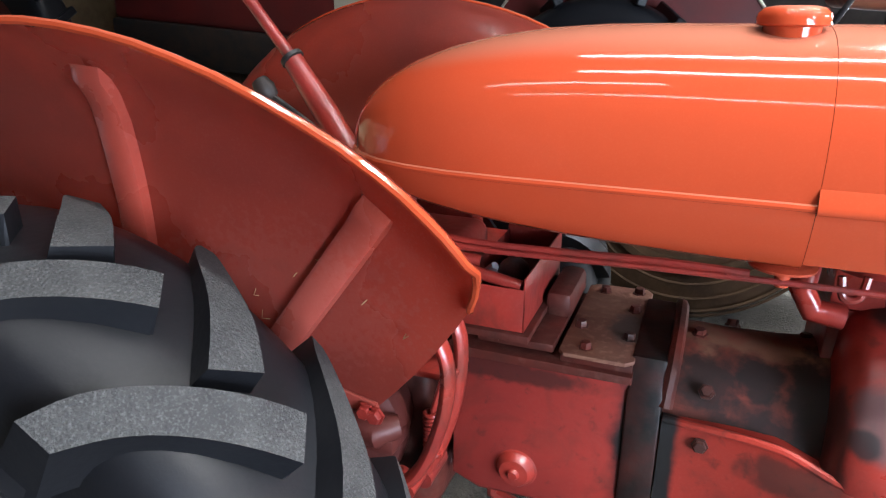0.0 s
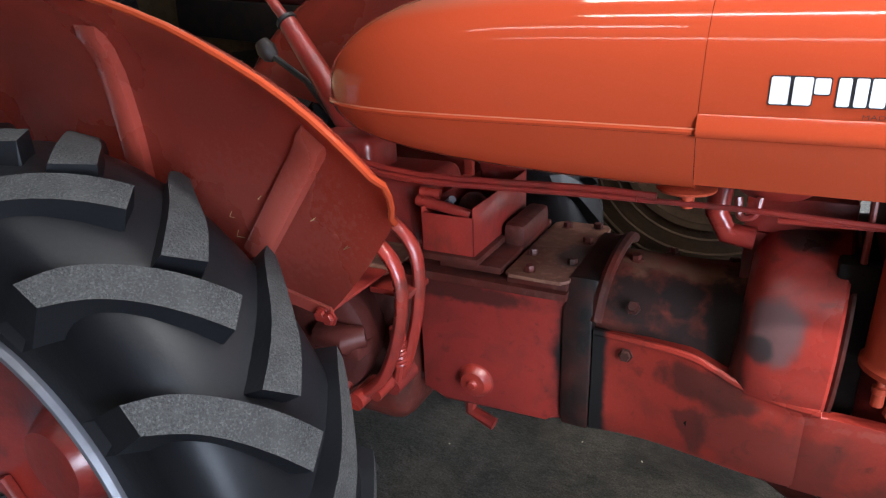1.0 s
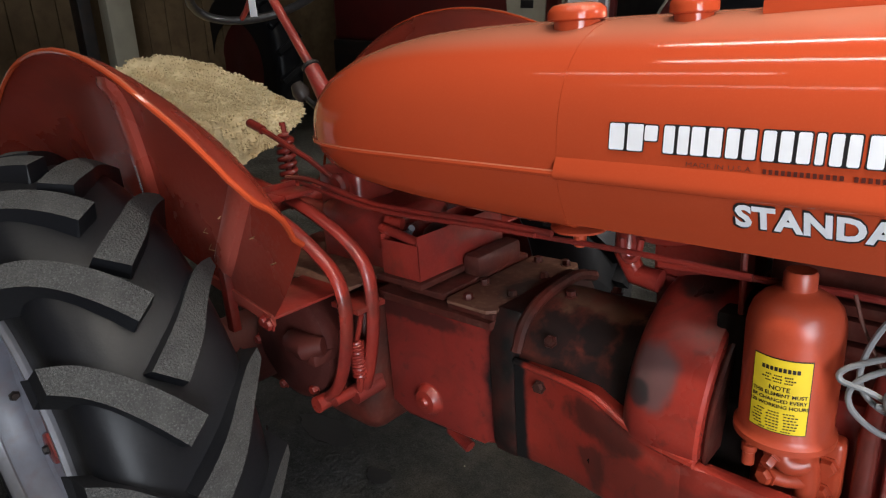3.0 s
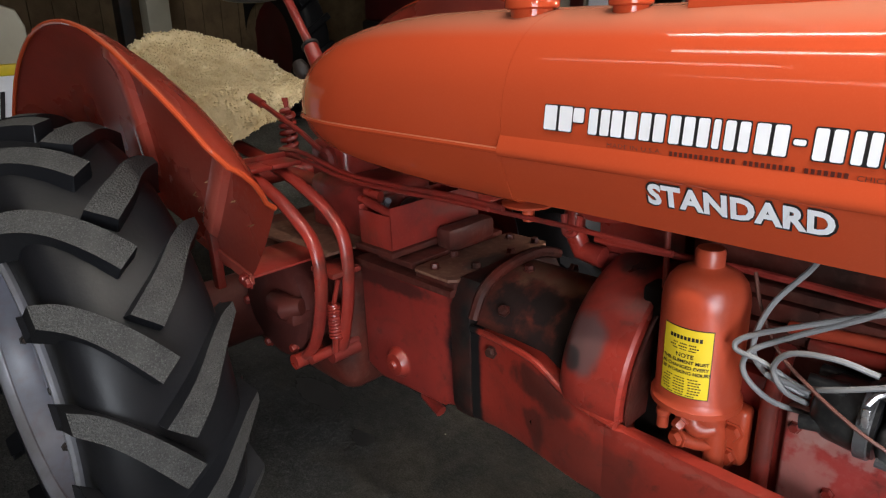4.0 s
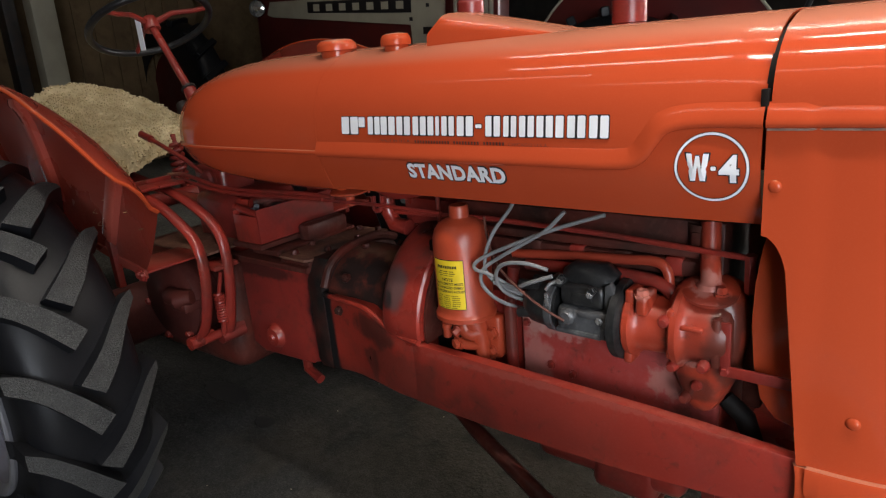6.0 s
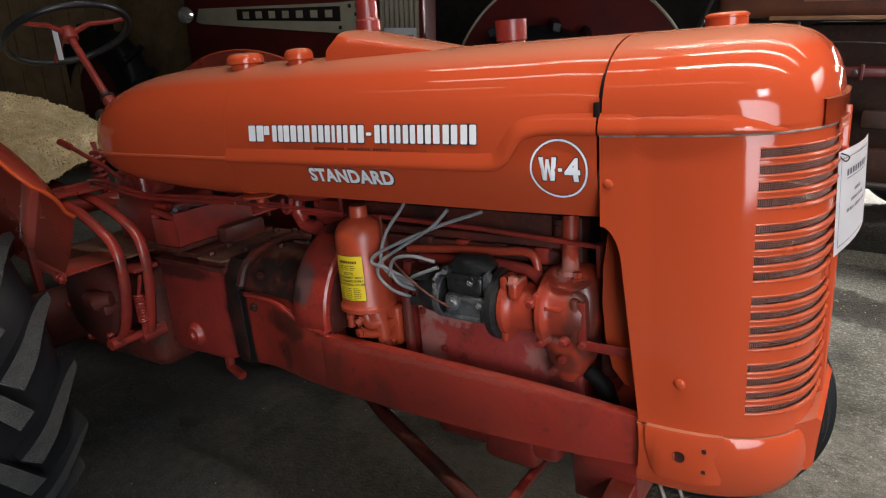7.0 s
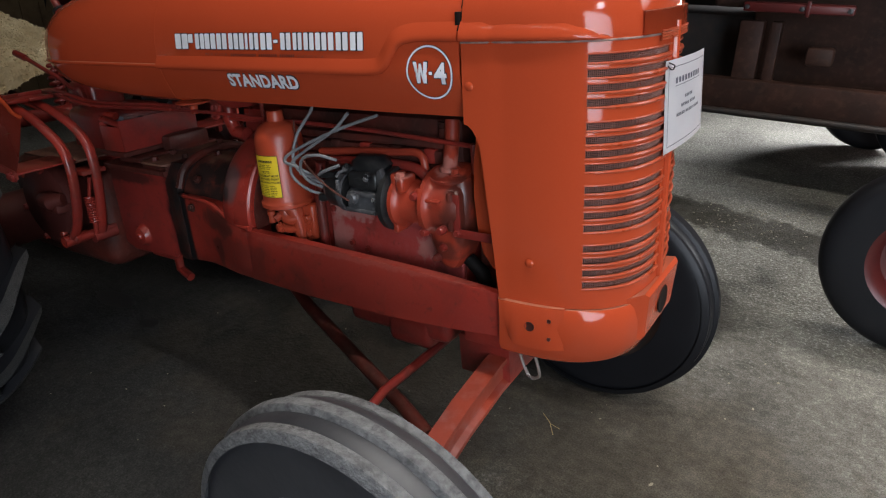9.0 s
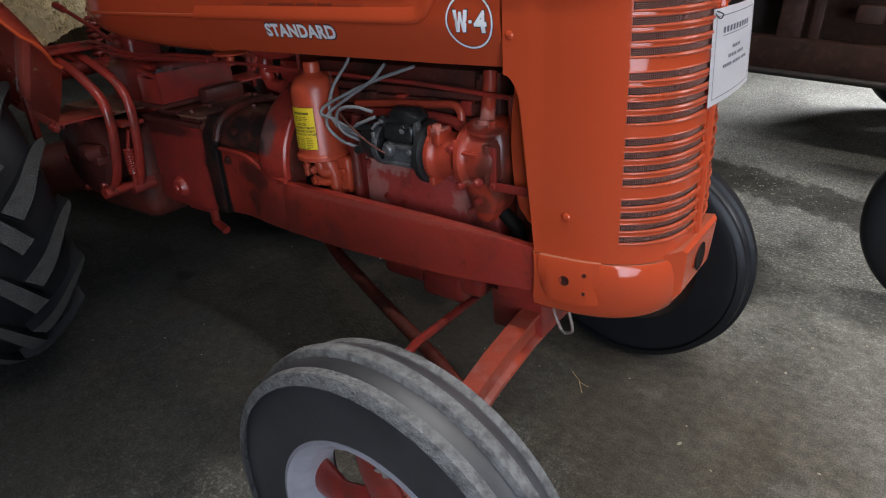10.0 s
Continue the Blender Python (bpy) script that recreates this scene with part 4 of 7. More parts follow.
for x_, z_ in ((0.782, 0.948), (0.722, 0.966), (0.800, 0.900)):
    bm = bmesh.new()
    bolt_mesh(bm, (x_, -0.204, z_), Y_NEG, 0.0055, 0.004)
    part("screw", bm, BRIGHT, mag)
bm = bmesh.new()
prism(bm, [(0.806, 0.918), (0.822, 0.918), (0.826, 0.955), (0.818, 0.972), (0.808, 0.965)], 1, -0.196, -0.178, 0.003)
part("coil_bracket", bm, ALUMINIUM, mag)
bm = bmesh.new()
lathe(bm, [(0, 0.078), (0.026, 0.078), (0.038, 0.072), (0.045, 0.058), (0.048, 0.030), (0.049, 0.0), (0, 0)], 32, along((0.706, -0.155, 0.898), (-1, 0, 0.02)))
for a in range(4):
    c, s = math.cos(a * 1.57 + 0.6), math.sin(a * 1.57 + 0.6)
    p = Vector((0.665, -0.155 + 0.034 * c, 0.907 + 0.034 * s))
    tube(bm, [p, p + Vector((-0.045, 0.008 * c, -0.004 + 0.008 * s))], [0.012, 0.010], 10)
part("distributor_cap", bm, BLACK, mag)
bm = bmesh.new()
lathe(bm, [(0.0, 0.0), (0.070, 0.0), (0.076, 0.004), (0.076, 0.018), (0.068, 0.024), (0.0, 0.024)], 40, along((0.818, -0.148, 0.893), X_POS))
part("magneto_flange", bm, BLACK, mag)
for pts in (
    [(0.622, -0.166, 0.905), (0.575, -0.19, 0.93), (0.553, -0.20, 0.97), (0.565, -0.19, 1.03), (0.60, -0.17, 1.085), (0.61, -0.165, 1.11)],
    [(0.622, -0.150, 0.870), (0.58, -0.19, 0.895), (0.548, -0.205, 0.93), (0.552, -0.205, 0.965), (0.60, -0.195, 1.00), (0.68, -0.18, 1.05), (0.72, -0.17, 1.09)],
    [(0.70, -0.205, 0.985), (0.655, -0.215, 0.995), (0.605, -0.215, 0.985), (0.585, -0.21, 0.955), (0.60, -0.205, 0.925), (0.622, -0.175, 0.90)],
    [(0.622, -0.175, 0.915), (0.57, -0.205, 0.955), (0.535, -0.21, 0.965), (0.545, -0.205, 0.985), (0.62, -0.19, 1.022), (0.70, -0.17, 1.055), (0.79, -0.15, 1.085)],
    [(0.71, -0.208, 0.975), (0.66, -0.215, 0.955), (0.62, -0.20, 0.935), (0.575, -0.205, 0.94)]):
    bm = bmesh.new()
    tube(bm, smooth_path(pts, 6), 0.0040, 8)
    part("lead", bm, CABLE, mag)
bm = bmesh.new()
tube(bm, smooth_path([(0.735, -0.215, 0.893), (0.69, -0.22, 0.915), (0.635, -0.215, 0.945), (0.585, -0.20, 0.975), (0.55, -0.18, 1.02), (0.53, -0.16, 1.06)], 6), 0.0026, 6)
part("earth_wire", bm, make("brown_wire", (0.10, 0.035, 0.025), 0.5), mag)

# ---- pump drive and front gear case ----
bm = bmesh.new()
lathe(bm, [(0, 0), (0.062, 0), (0.066, 0.004), (0.066, 0.014), (0.058, 0.02), (0.052, 0.03), (0.050, 0.085), (0.058, 0.092), (0, 0.092)], 36, along((0.842, -0.148, 0.893), X_POS))
DRIVE = make("worn_drive_casting", (0.37, 0.043, 0.018), 0.34, second=(0.25, 0.030, 0.016), scale=9, blend=0.6, bump=0.10, bump_scale=40, fine=(0.42, 0.17, 0.13), fine_scale=130, fine_amount=0.08, rough_var=0.14)
soil(DRIVE, 8, (0.09, 0.022, 0.016), 0.6)
soil(DRIVE, 34, (0.05, 0.016, 0.012), 0.5, 0.58, 0.70)
for c_, s_ in (((0.878, -0.19, 0.968), (0.016, 0.03, 0.016)), ((0.970, -0.16, 0.985), (0.022, 0.05, 0.020)), ((0.918, -0.20, 0.955), (0.012, 0.03, 0.014)), ((0.955, -0.19, 0.842), (0.014, 0.03, 0.010)), ((0.911, -0.19, 0.842), (0.010, 0.03, 0.014))):
    patch_on(DRIVE, c_, s_, (0.46, 0.22, 0.18), 0.5, 70, 1.1)
patch_on(DRIVE, (1.015, -0.19, 0.86), (0.030, 0.08, 0.11), (0.05, 0.018, 0.013), 0.75, 18, 0.9)
patch_on(DRIVE, (0.95, -0.19, 0.79), (0.05, 0.08, 0.025), (0.06, 0.018, 0.013), 0.7, 22, 0.9)
drive = part("magneto_drive", bm, DRIVE, tractor, "red cast magneto drive housing")
for lo_, hi_ in (((0.843, -0.192, 0.935), (0.860, -0.150, 0.965)), ((0.840, -0.192, 0.822), (0.857, -0.150, 0.848)), ((0.868, -0.205, 0.925), (0.888, -0.150, 0.962))):
    bm = bmesh.new()
    box(bm, lo_, hi_, 0.006, 3)
    part("mounting_lug", bm, DRIVE, drive)
bm = bmesh.new()
bolt_mesh(bm, (0.878, -0.196, 0.962), UP, 0.011, 0.010)
part("bolt", bm, DRIVE, drive)
bm = bmesh.new()
rings = []
for y, k in ((-0.09, 1.0), (-0.135, 1.0), (-0.155, 0.95), (-0.166, 0.80), (-0.170, 0.55)):
    ring = []
    for a in (2 * math.pi * i / 40 for i in range(40)):
        c, s = math.cos(a), math.sin(a)
        rx, rz = 0.066, (0.082 if s > 0 else 0.165)
        ring.append(Vector((0.968 + k * rx * math.copysign(abs(c) ** 0.7, c) * (1 if s > 0 else 1 - 0.45 * abs(s)), y, 0.900 + k * rz * math.copysign(abs(s) ** 0.7, s))))
    rings.append(ring)
loft(bm, rings)
part("gear_case", bm, DRIVE, drive)
bm = bmesh.new()
lathe(bm, [(0.0, 0.0), (0.070, 0.0), (0.075, 0.004), (0.075, 0.014), (0.066, 0.020), (0.061, 0.03), (0.062, 0.05), (0.060, 0.075), (0.052, 0.090), (0.040, 0.095), (0.0, 0.096)], 36, along((0.926, -0.140, 0.897), X_POS))
box(bm, (0.945, -0.206, 0.913), (0.982, -0.180, 0.922), 0.004, 2)
box(bm, (0.922, -0.205, 0.855), (0.936, -0.150, 0.945), 0.005, 2)
box(bm, (0.993, -0.196, 0.850), (1.008, -0.150, 0.940), 0.006, 2)
part("gear_barrel", bm, DRIVE, drive, "red cast gear housing barrel")
for x, y, z in ((0.920, -0.205, 0.925), (0.985, -0.203, 0.855), (0.930, -0.190, 0.838), (0.965, -0.166, 0.80), (0.945, -0.168, 0.77)):
    bm = bmesh.new()
    lathe(bm, [(0, 0.010), (0.007, 0.009), (0.009, 0.005), (0.0105, 0.0), (0.0105, -0.01)], 12, along((x, y - 0.003, z), Y_NEG))
    part("bolt", bm, CAST, drive)
bm = bmesh.new()
lathe(bm, [(0, 0), (0.040, 0), (0.046, 0.004), (0.046, 0.010), (0.030, 0.016), (0, 0.018)], 28, along((0.975, -0.140, 0.960), (0.10, -0.25, 1)))
tube(bm, smooth_path([(0.975, -0.142, 0.970), (0.974, -0.138, 0.990), (0.966, -0.118, 1.020), (0.960, -0.100, 1.075)], 4), [0.024] * 3 + [0.017] * 10, 14)
bolt_mesh(bm, (0.998, -0.160, 0.972), UP, 0.009, 0.012)
part("water_elbow", bm, DRIVE, drive)
bm = bmesh.new()
tube(bm, [(0.945, -0.085, 0.93), (0.947, -0.085, 1.07)], 0.030, 18)
box(bm, (0.93, -0.118, 1.015), (0.975, -0.085, 1.060), 0.008)
part("water_column", bm, GRIMY_SHADED, drive)
bm = bmesh.new()
box(bm, (1.020, -0.105, 0.74), (1.055, 0.135, 1.085), 0.010)
part("fan_housing", bm, GRIMY_SHADED, drive)
bm = bmesh.new()
tube(bm, [(1.00, -0.12, 0.76), (1.035, -0.12, 0.73), (1.06, -0.12, 0.66)], [0.016, 0.018, 0.016], 12)
part("hose", bm, OIL_AND_GAP, drive)
bm = bmesh.new()
box(bm, (1.006, -0.190, 0.838), (1.135, -0.183, 0.858), 0.003)
box(bm, (1.006, -0.190, 0.85), (1.024, -0.183, 0.935), 0.003)
bolt_mesh(bm, (1.016, -0.190, 0.848), Y_NEG, 0.007, 0.006)
part("strap", bm, CAST, drive)
# fan shroud and radiator seen behind the shell
bm = bmesh.new()
prism(bm, [(1.066, 0.80), (1.054, 0.86), (1.048, 0.93), (1.050, 1.00), (1.058, 1.06), (1.066, 1.092), (1.08, 1.10), (1.125, 1.08), (1.125, 0.76), (1.09, 0.77)], 1, -0.165, -0.158, 0.002)
part("fan_shroud", bm, PAINT, tractor)
bm = bmesh.new()
box(bm, (1.20, -0.18, 0.74), (1.28, 0.18, 1.27), 0.005)
part("radiator", bm, DARK, tractor, "dark radiator core behind the grille")

# ---- front casting, axle and steering ----
bm = bmesh.new()
rings = []
for z, k, grow in ((0.731, 0.985, 0.0), (0.731, 1.0, 0.003), (0.722, 1.0, 0.006), (0.69, 1.0, 0.008), (0.645, 1.0, 0.006), (0.622, 0.985, 0.0), (0.604, 0.955, 0), (0.593, 0.90, 0), (0.587, 0.82, 0)):
    ring = []
    for x, y in PLAN:
        if x < 1.125:
            continue
        ring.append(Vector((1.125 + (x - 1.125 + grow) * (k if x > 1.13 else 1), y * k + math.copysign(grow, y), z)))
    rings.append(ring)
loft(bm, rings)
bolster = part("front_bolster", bm, PAINT, tractor, "rounded red cast front bolster")
def bolster_y(x):
    """The bolster's half-width along its side."""
    return 0.008 + 0.22 * (1 - (max(0.0, x - 1.13) / (NOSE - 1.122)) ** 2.8) ** (1 / 2.8)
bm = bmesh.new()
rings = []
for k in range(13):
    x = 1.150 + 0.128 * k / 12
    low = 0.640 + 0.055 * max(0.0, 1 - k / 2.0) ** 2 - 0.006 * math.sin(math.pi * k / 12)
    y, d = bolster_y(x), 0.005 * min(1.0, (12 - k) / 3.0) - 0.001
    rings.append([Vector((x, -y + 0.008, low - 0.002)), Vector((x, -y - d * 0.7, low)), Vector((x, -y - d, low + 0.004)), Vector((x, -y - d, 0.730)), Vector((x, -y - d * 0.5, 0.735)), Vector((x, -y + 0.008, 0.735))])
loft(bm, rings)
part("side_ear", bm, PAINT, bolster)
# flat dark discs paint the shaded insides of the bolt holes
for x, z, r in ((1.209, 0.687, 0.0095), (1.250, 0.706, 0.004), (1.250, 0.664, 0.0035)):
    bm = bmesh.new()
    lathe(bm, [(0, 0.0), (r, 0.0), (r * 1.15, 0.0006), (r * 1.15, -0.004)], 20, along((x, -bolster_y(x) - 0.0045, z), Y_NEG))
    part("bolt_hole", bm, GRIMY_SHADED, bolster)
bm = bmesh.new()
loft(bm, [[Vector(p) for p in ring] for ring in (
    [(1.33, -0.150, 0.640), (1.33, -0.155, 0.725), (1.33, 0.155, 0.725), (1.33, 0.150, 0.640)],
    [(1.400, -0.100, 0.640), (1.408, -0.110, 0.752), (1.408, 0.112, 0.752), (1.400, 0.100, 0.640)],
    [(1.408, -0.092, 0.648), (1.416, -0.102, 0.744), (1.416, 0.104, 0.744), (1.408, 0.092, 0.648)])])
part("crank_boss", bm, PAINT, bolster, "square red boss with the round starting-crank hole", angle=20)
# a flat black disc paints the dark inside of the crank hole
bm = bmesh.new()
lathe(bm, [(0, 0.0005), (0.026, 0.0005), (0.030, 0.002), (0.033, 0.0)], 28, along((1.4135, 0.005, 0.695), X_POS))
part("crank_hole", bm, OIL_AND_GAP, bolster)
bm = bmesh.new()
box(bm, (0.995, -0.150, 0.556), (1.150, 0.150, 0.615), 0.006)
prism(bm, [(-0.128, 0.557), (0.128, 0.557), (0.11, 0.452), (-0.122, 0.452)], 0, 0.964, 1.105, 0.006)
part("axle_bracket", bm, CAST, bolster)
AX, FWZ, FWY, FWR = 1.075, 0.3235, 0.700, 0.385
bm = bmesh.new()
def beam_ring(y):
    z = 0.490 - 0.10 * (abs(y) / 0.5) ** 2
    pts = [(-0.024, 0.040), (0.024, 0.040), (0.024, 0.029), (0.010, 0.022), (0.010, -0.022), (0.024, -0.029), (0.024, -0.040), (-0.024, -0.040), (-0.024, -0.029), (-0.010, -0.022), (-0.010, 0.022), (-0.024, 0.029)]
    return [Vector((AX + a, y, z + b)) for a, b in pts]
loft(bm, [beam_ring(y) for y in (-0.50, -0.42, -0.3, -0.15, 0, 0.15, 0.3, 0.42, 0.50)])
AXLE = make("chipped_red_axle", (0.36, 0.050, 0.020), 0.42, second=(0.17, 0.030, 0.020), scale=7, blend=0.7, bump=0.06, fine=(0.40, 0.22, 0.20), fine_scale=24, fine_amount=0.30)
axle = part("front_axle", bm, AXLE, tractor, "red forged front axle beam with worn edges", angle=25)
for f in (-1, 1):
    bm = bmesh.new()
    tube(bm, [(AX, f * 0.515, 0.24), (AX, f * 0.515, 0.455)], 0.028, 14)
    tube(bm, [(AX, f * 0.515, FWZ), (AX, f * (FWY - 0.01), FWZ)], [0.034, 0.026], 14)
    lathe(bm, [(0, 0.012), (0.030, 0.012), (0.032, 0), (0.028, -0.02)], 16, Matrix.Translation((AX, f * 0.515, 0.455)))
    tube(bm, [(AX, f * 0.515, 0.27), (AX - 0.10, f * 0.50, 0.33), (AX - 0.19, f * 0.47, 0.36)], 0.014, 8)
    part("steering_knuckle", bm, CAST, axle)
bm = bmesh.new()
tube(bm, [(0.26, -0.02, 0.52), (0.34, -0.05, 0.490), (0.40, -0.075, 0.472), (0.69, -0.184, 0.42), (0.87, -0.25, 0.388), (0.98, -0.30, 0.37)], 0.019, 12)
part("radius_rod", bm, GRIMY_SHADED, axle, "dark red radius rod under the engine")
bm = bmesh.new()
tube(bm, [(0.856, 0.30, 0.455), (0.856, -0.30, 0.455), (0.862, -0.47, 0.42)], 0.012, 10)
part("tie_rod", bm, CAST, axle, "red steering tie rod")
# hanging wire ring
bm = bmesh.new()
u_, v_, ring = Vector((0.32, 0.0, -0.95)), Vector((0.93, 0.10, 0.32)), []
for k in range(33):
    a = 2 * math.pi * k / 32
    ring.append(Vector((1.187, -0.190, 0.584)) + u_ * (0.034 * math.copysign(min(1.0, abs(1.6 * math.cos(a))), math.cos(a)) + 0.016 * math.cos(a)) + v_ * 0.017 * math.sin(a))
tube(bm, ring, 0.0036, 8)
bolt_mesh(bm, (1.178, -0.182, 0.612), Y_NEG, 0.013, 0.016)
part("shackle", bm, make("bright_steel", (0.45, 0.43, 0.40), 0.3, 0.8, second=(0.25, 0.2, 0.16), scale=30), bolster, "bent steel wire ring")

# round-headed rivets on the shell
for x, z in ((1.205, 0.825), (1.082, 1.171)):
    bm = bmesh.new()
    lathe(bm, [(0.0, 0.0025), (0.005, 0.002), (0.008, 0.0005), (0.010, -0.002)], 16, along((x, -half_width(x) - 0.001, z), Y_NEG))
    part("rivet", bm, PAINT, grille)

# ---- gearbox and rear end ----
bm = bmesh.new()
prism(bm, [(-0.385, 0.575), (-0.33, 0.552), (-0.10, 0.572), (-0.066, 0.580), (-0.066, 0.850), (-0.385, 0.845)], 1, -0.152, 0.152, 0.014)
GEARBOX = make("dusty_red_casting", (0.2645, 0.0267, 0.0184), 0.36, second=(0.184, 0.0215, 0.0172), scale=5, blend=0.8, bump=0.025, bump_scale=50, fine=(0.24, 0.10, 0.08), fine_scale=160, fine_amount=0.08, spec=0.3)
soil(GEARBOX, 8, (0.09, 0.022, 0.016), 0.6)
soil(GEARBOX, 34, (0.05, 0.016, 0.012), 0.5, 0.58, 0.70)
patch_on(GEARBOX, (-0.03, -0.155, 0.70), (0.055, 0.5, 0.5), (0.007, 0.006, 0.006), 1.0, 16, 0.5, 0.5)
patch_on(GEARBOX, (-0.30, -0.155, 0.825), (0.16, 0.05, 0.022), (0.030, 0.012, 0.010), 0.8, 25, 0.6)
gearbox = part("gearbox", bm, GEARBOX, tractor, "red cast gearbox case")
bm = bmesh.new()
prism(bm, [(-0.39, 0.842), (-0.066, 0.846), (-0.066, 0.862), (-0.39, 0.862)], 1, -0.160, 0.160, 0.004)
part("case_edge", bm, GRIMY_SHADED, gearbox)
bm = bmesh.new()
prism(bm, [(-0.150, 0.574), (-0.158, 0.60), (-0.158, 0.83), (-0.125, 0.885), (0.125, 0.885), (0.158, 0.83), (0.158, 0.60), (0.150, 0.574)], 0, -0.072, -0.014, 0.006)
part("joint_flange", bm, make("sooty_flange", (0.008, 0.007, 0.0065), 0.5, second=(0.060, 0.014, 0.010), scale=13, blend=0.5, bump=0.1, bump_scale=50, fine=(0.03, 0.02, 0.016), fine_scale=60, fine_amount=0.5, spec=0.25), gearbox, "oil-black joint flange")
bm = bmesh.new()
tube(bm, smooth_path([(-0.010, -0.152, 0.815), (-0.006, -0.125, 0.870), (-0.004, -0.06, 0.900), (-0.004, 0.05, 0.905), (-0.006, 0.13, 0.88)], 5), 0.012, 8)
part("weld_bead", bm, GRIMY_SHADED, gearbox)
bm = bmesh.new()
lathe(bm, [(0, 0.016), (0.008, 0.016), (0.012, 0.010), (0.016, 0.009), (0.027, 0.008), (0.031, 0.003), (0.036, -0.008), (0.048, -0.014)], 24, along((-0.255, -0.162, 0.624), Y_NEG))
part("filler_plug", bm, CAST, gearbox)
# top cover plate with its bolts
COVER = make("dusty_brown_cover", (0.18, 0.082, 0.050), 0.65, second=(0.085, 0.030, 0.021), scale=9, blend=0.6, bump=0.15, bump_scale=60, fine=(0.30, 0.17, 0.11), fine_scale=60, fine_amount=0.5, spec=0.35)
patch_on(COVER, (-0.082, -0.015, 0.88), (0.040, 0.060, 0.1), (0.055, 0.040, 0.032), 0.9, 30, 0.5)
bm = bmesh.new()
prism(bm, [(-0.192, -0.140), (-0.182, -0.152), (-0.080, -0.152), (-0.066, -0.138), (-0.064, 0.160), (-0.076, 0.176), (-0.175, 0.172), (-0.190, 0.158)], 2, 0.874, 0.882, 0.002)
cover = part("cover_plate", bm, COVER, gearbox, "dusty brown bolted cover plate")
bm = bmesh.new()
box(bm, (-0.188, -0.146, 0.858), (-0.068, 0.17, 0.8745), 0.003)
part("cover_base", bm, GRIMY_SHADED, cover)
for x, y in ((-0.150, -0.122), (-0.084, -0.060), (-0.172, -0.040), (-0.088, 0.060), (-0.155, 0.135), (-0.090, 0.150)):
    bm = bmesh.new()
    bolt_mesh(bm, (x, y, 0.882), UP, 0.010, 0.012, x * 500)
    part("bolt", bm, GRIMY_SHADED, cover)
bm = bmesh.new()
box(bm, (-0.30, -0.145, 0.872), (-0.20, 0.16, 0.888), 0.004)
box(bm, (-0.245, -0.03, 0.88), (-0.195, 0.13, 0.935), 0.014)
part("shift_tower", bm, GRIMY_SHADED, gearbox)
# open tool box
bm = bmesh.new()
x0, x1, y0, y1, z0, z1 = -0.365, -0.252, -0.155, 0.130, 0.903, 0.995
t_ = 0.003
box(bm, (x0, y0, z0), (x1, y1, z0 + t_), 0)
toolbox = part("tool_box", bm, CAST, tractor, "open red sheet-steel tool box")
for lo_, hi_ in (((x0, y0, z0), (x1, y0 + t_, z1 - 0.01)), ((x0, y1 - t_, z0), (x1, y1, z1 + 0.02)), ((x0, y0, z0), (x0 + t_, y1, z1)), ((x1 - t_, y0, z0), (x1, y1, z1 + 0.01))):
    bm = bmesh.new()
    box(bm, lo_, hi_, 0.001)
    part("side_panel", bm, CAST, toolbox)
bm = bmesh.new()
box(bm, (x0 - 0.01, y0 - 0.012, 0.892), (x1 + 0.012, y1, 0.906), 0.002)
box(bm, (x0 + 0.02, y0 + 0.03, 0.86), (x1 - 0.02, y1 - 0.03, 0.893), 0.004)
part("box_bracket", bm, GRIMY_SHADED, toolbox)
bm = bmesh.new()
tube(bm, [(-0.385, -0.13, 1.0), (-0.33, -0.135, 0.995), (-0.262, -0.14, 0.985)], 0.011, 10)
tube(bm, [(-0.39, -0.11, 1.01), (-0.35, -0.10, 1.005)], 0.013, 10)
part("pin", bm, CAST, toolbox)
bm = bmesh.new()
box(bm, (-0.345, -0.09, 0.91), (-0.262, 0.10, 0.955), 0.006)
part("dark_block", bm, DARK, toolbox)
bm = bmesh.new()
lathe(bm, [(0.0, 0.034), (0.014, 0.032), (0.026, 0.022), (0.031, 0.008), (0.032, -0.03)], 24, Matrix.Translation((-0.302, -0.045, 0.965)))
part("grease_cup", bm, STEEL, toolbox, "dull grey round cup in the tool box")
for p_, q_ in (((-0.345, -0.125, 0.985), (-0.315, -0.11, 0.992)), ((-0.350, -0.09, 0.975), (-0.322, -0.10, 1.000))):
    bm = bmesh.new()
    tube(bm, [p_, q_], 0.008, 10)
    part("loose_pin", bm, SILVER, toolbox)
# final drive and axle housings
DRUM = make("dull_maroon_casting", (0.075, 0.016, 0.012), 0.5, second=(0.045, 0.011, 0.009), scale=6, bump=0.04, bump_scale=60, fine=(0.20, 0.10, 0.08), fine_scale=120, fine_amount=0.1, spec=0.3)
# the housing's dark colour stands in for the shade on its underside
bm = bmesh.new()
box(bm, (-0.98, -0.20, 0.48), (-0.40, 0.20, 0.84), 0.05, 3)
rear = part("rear_housing", bm, GRIMY_SHADED, tractor, "red cast rear axle housing")
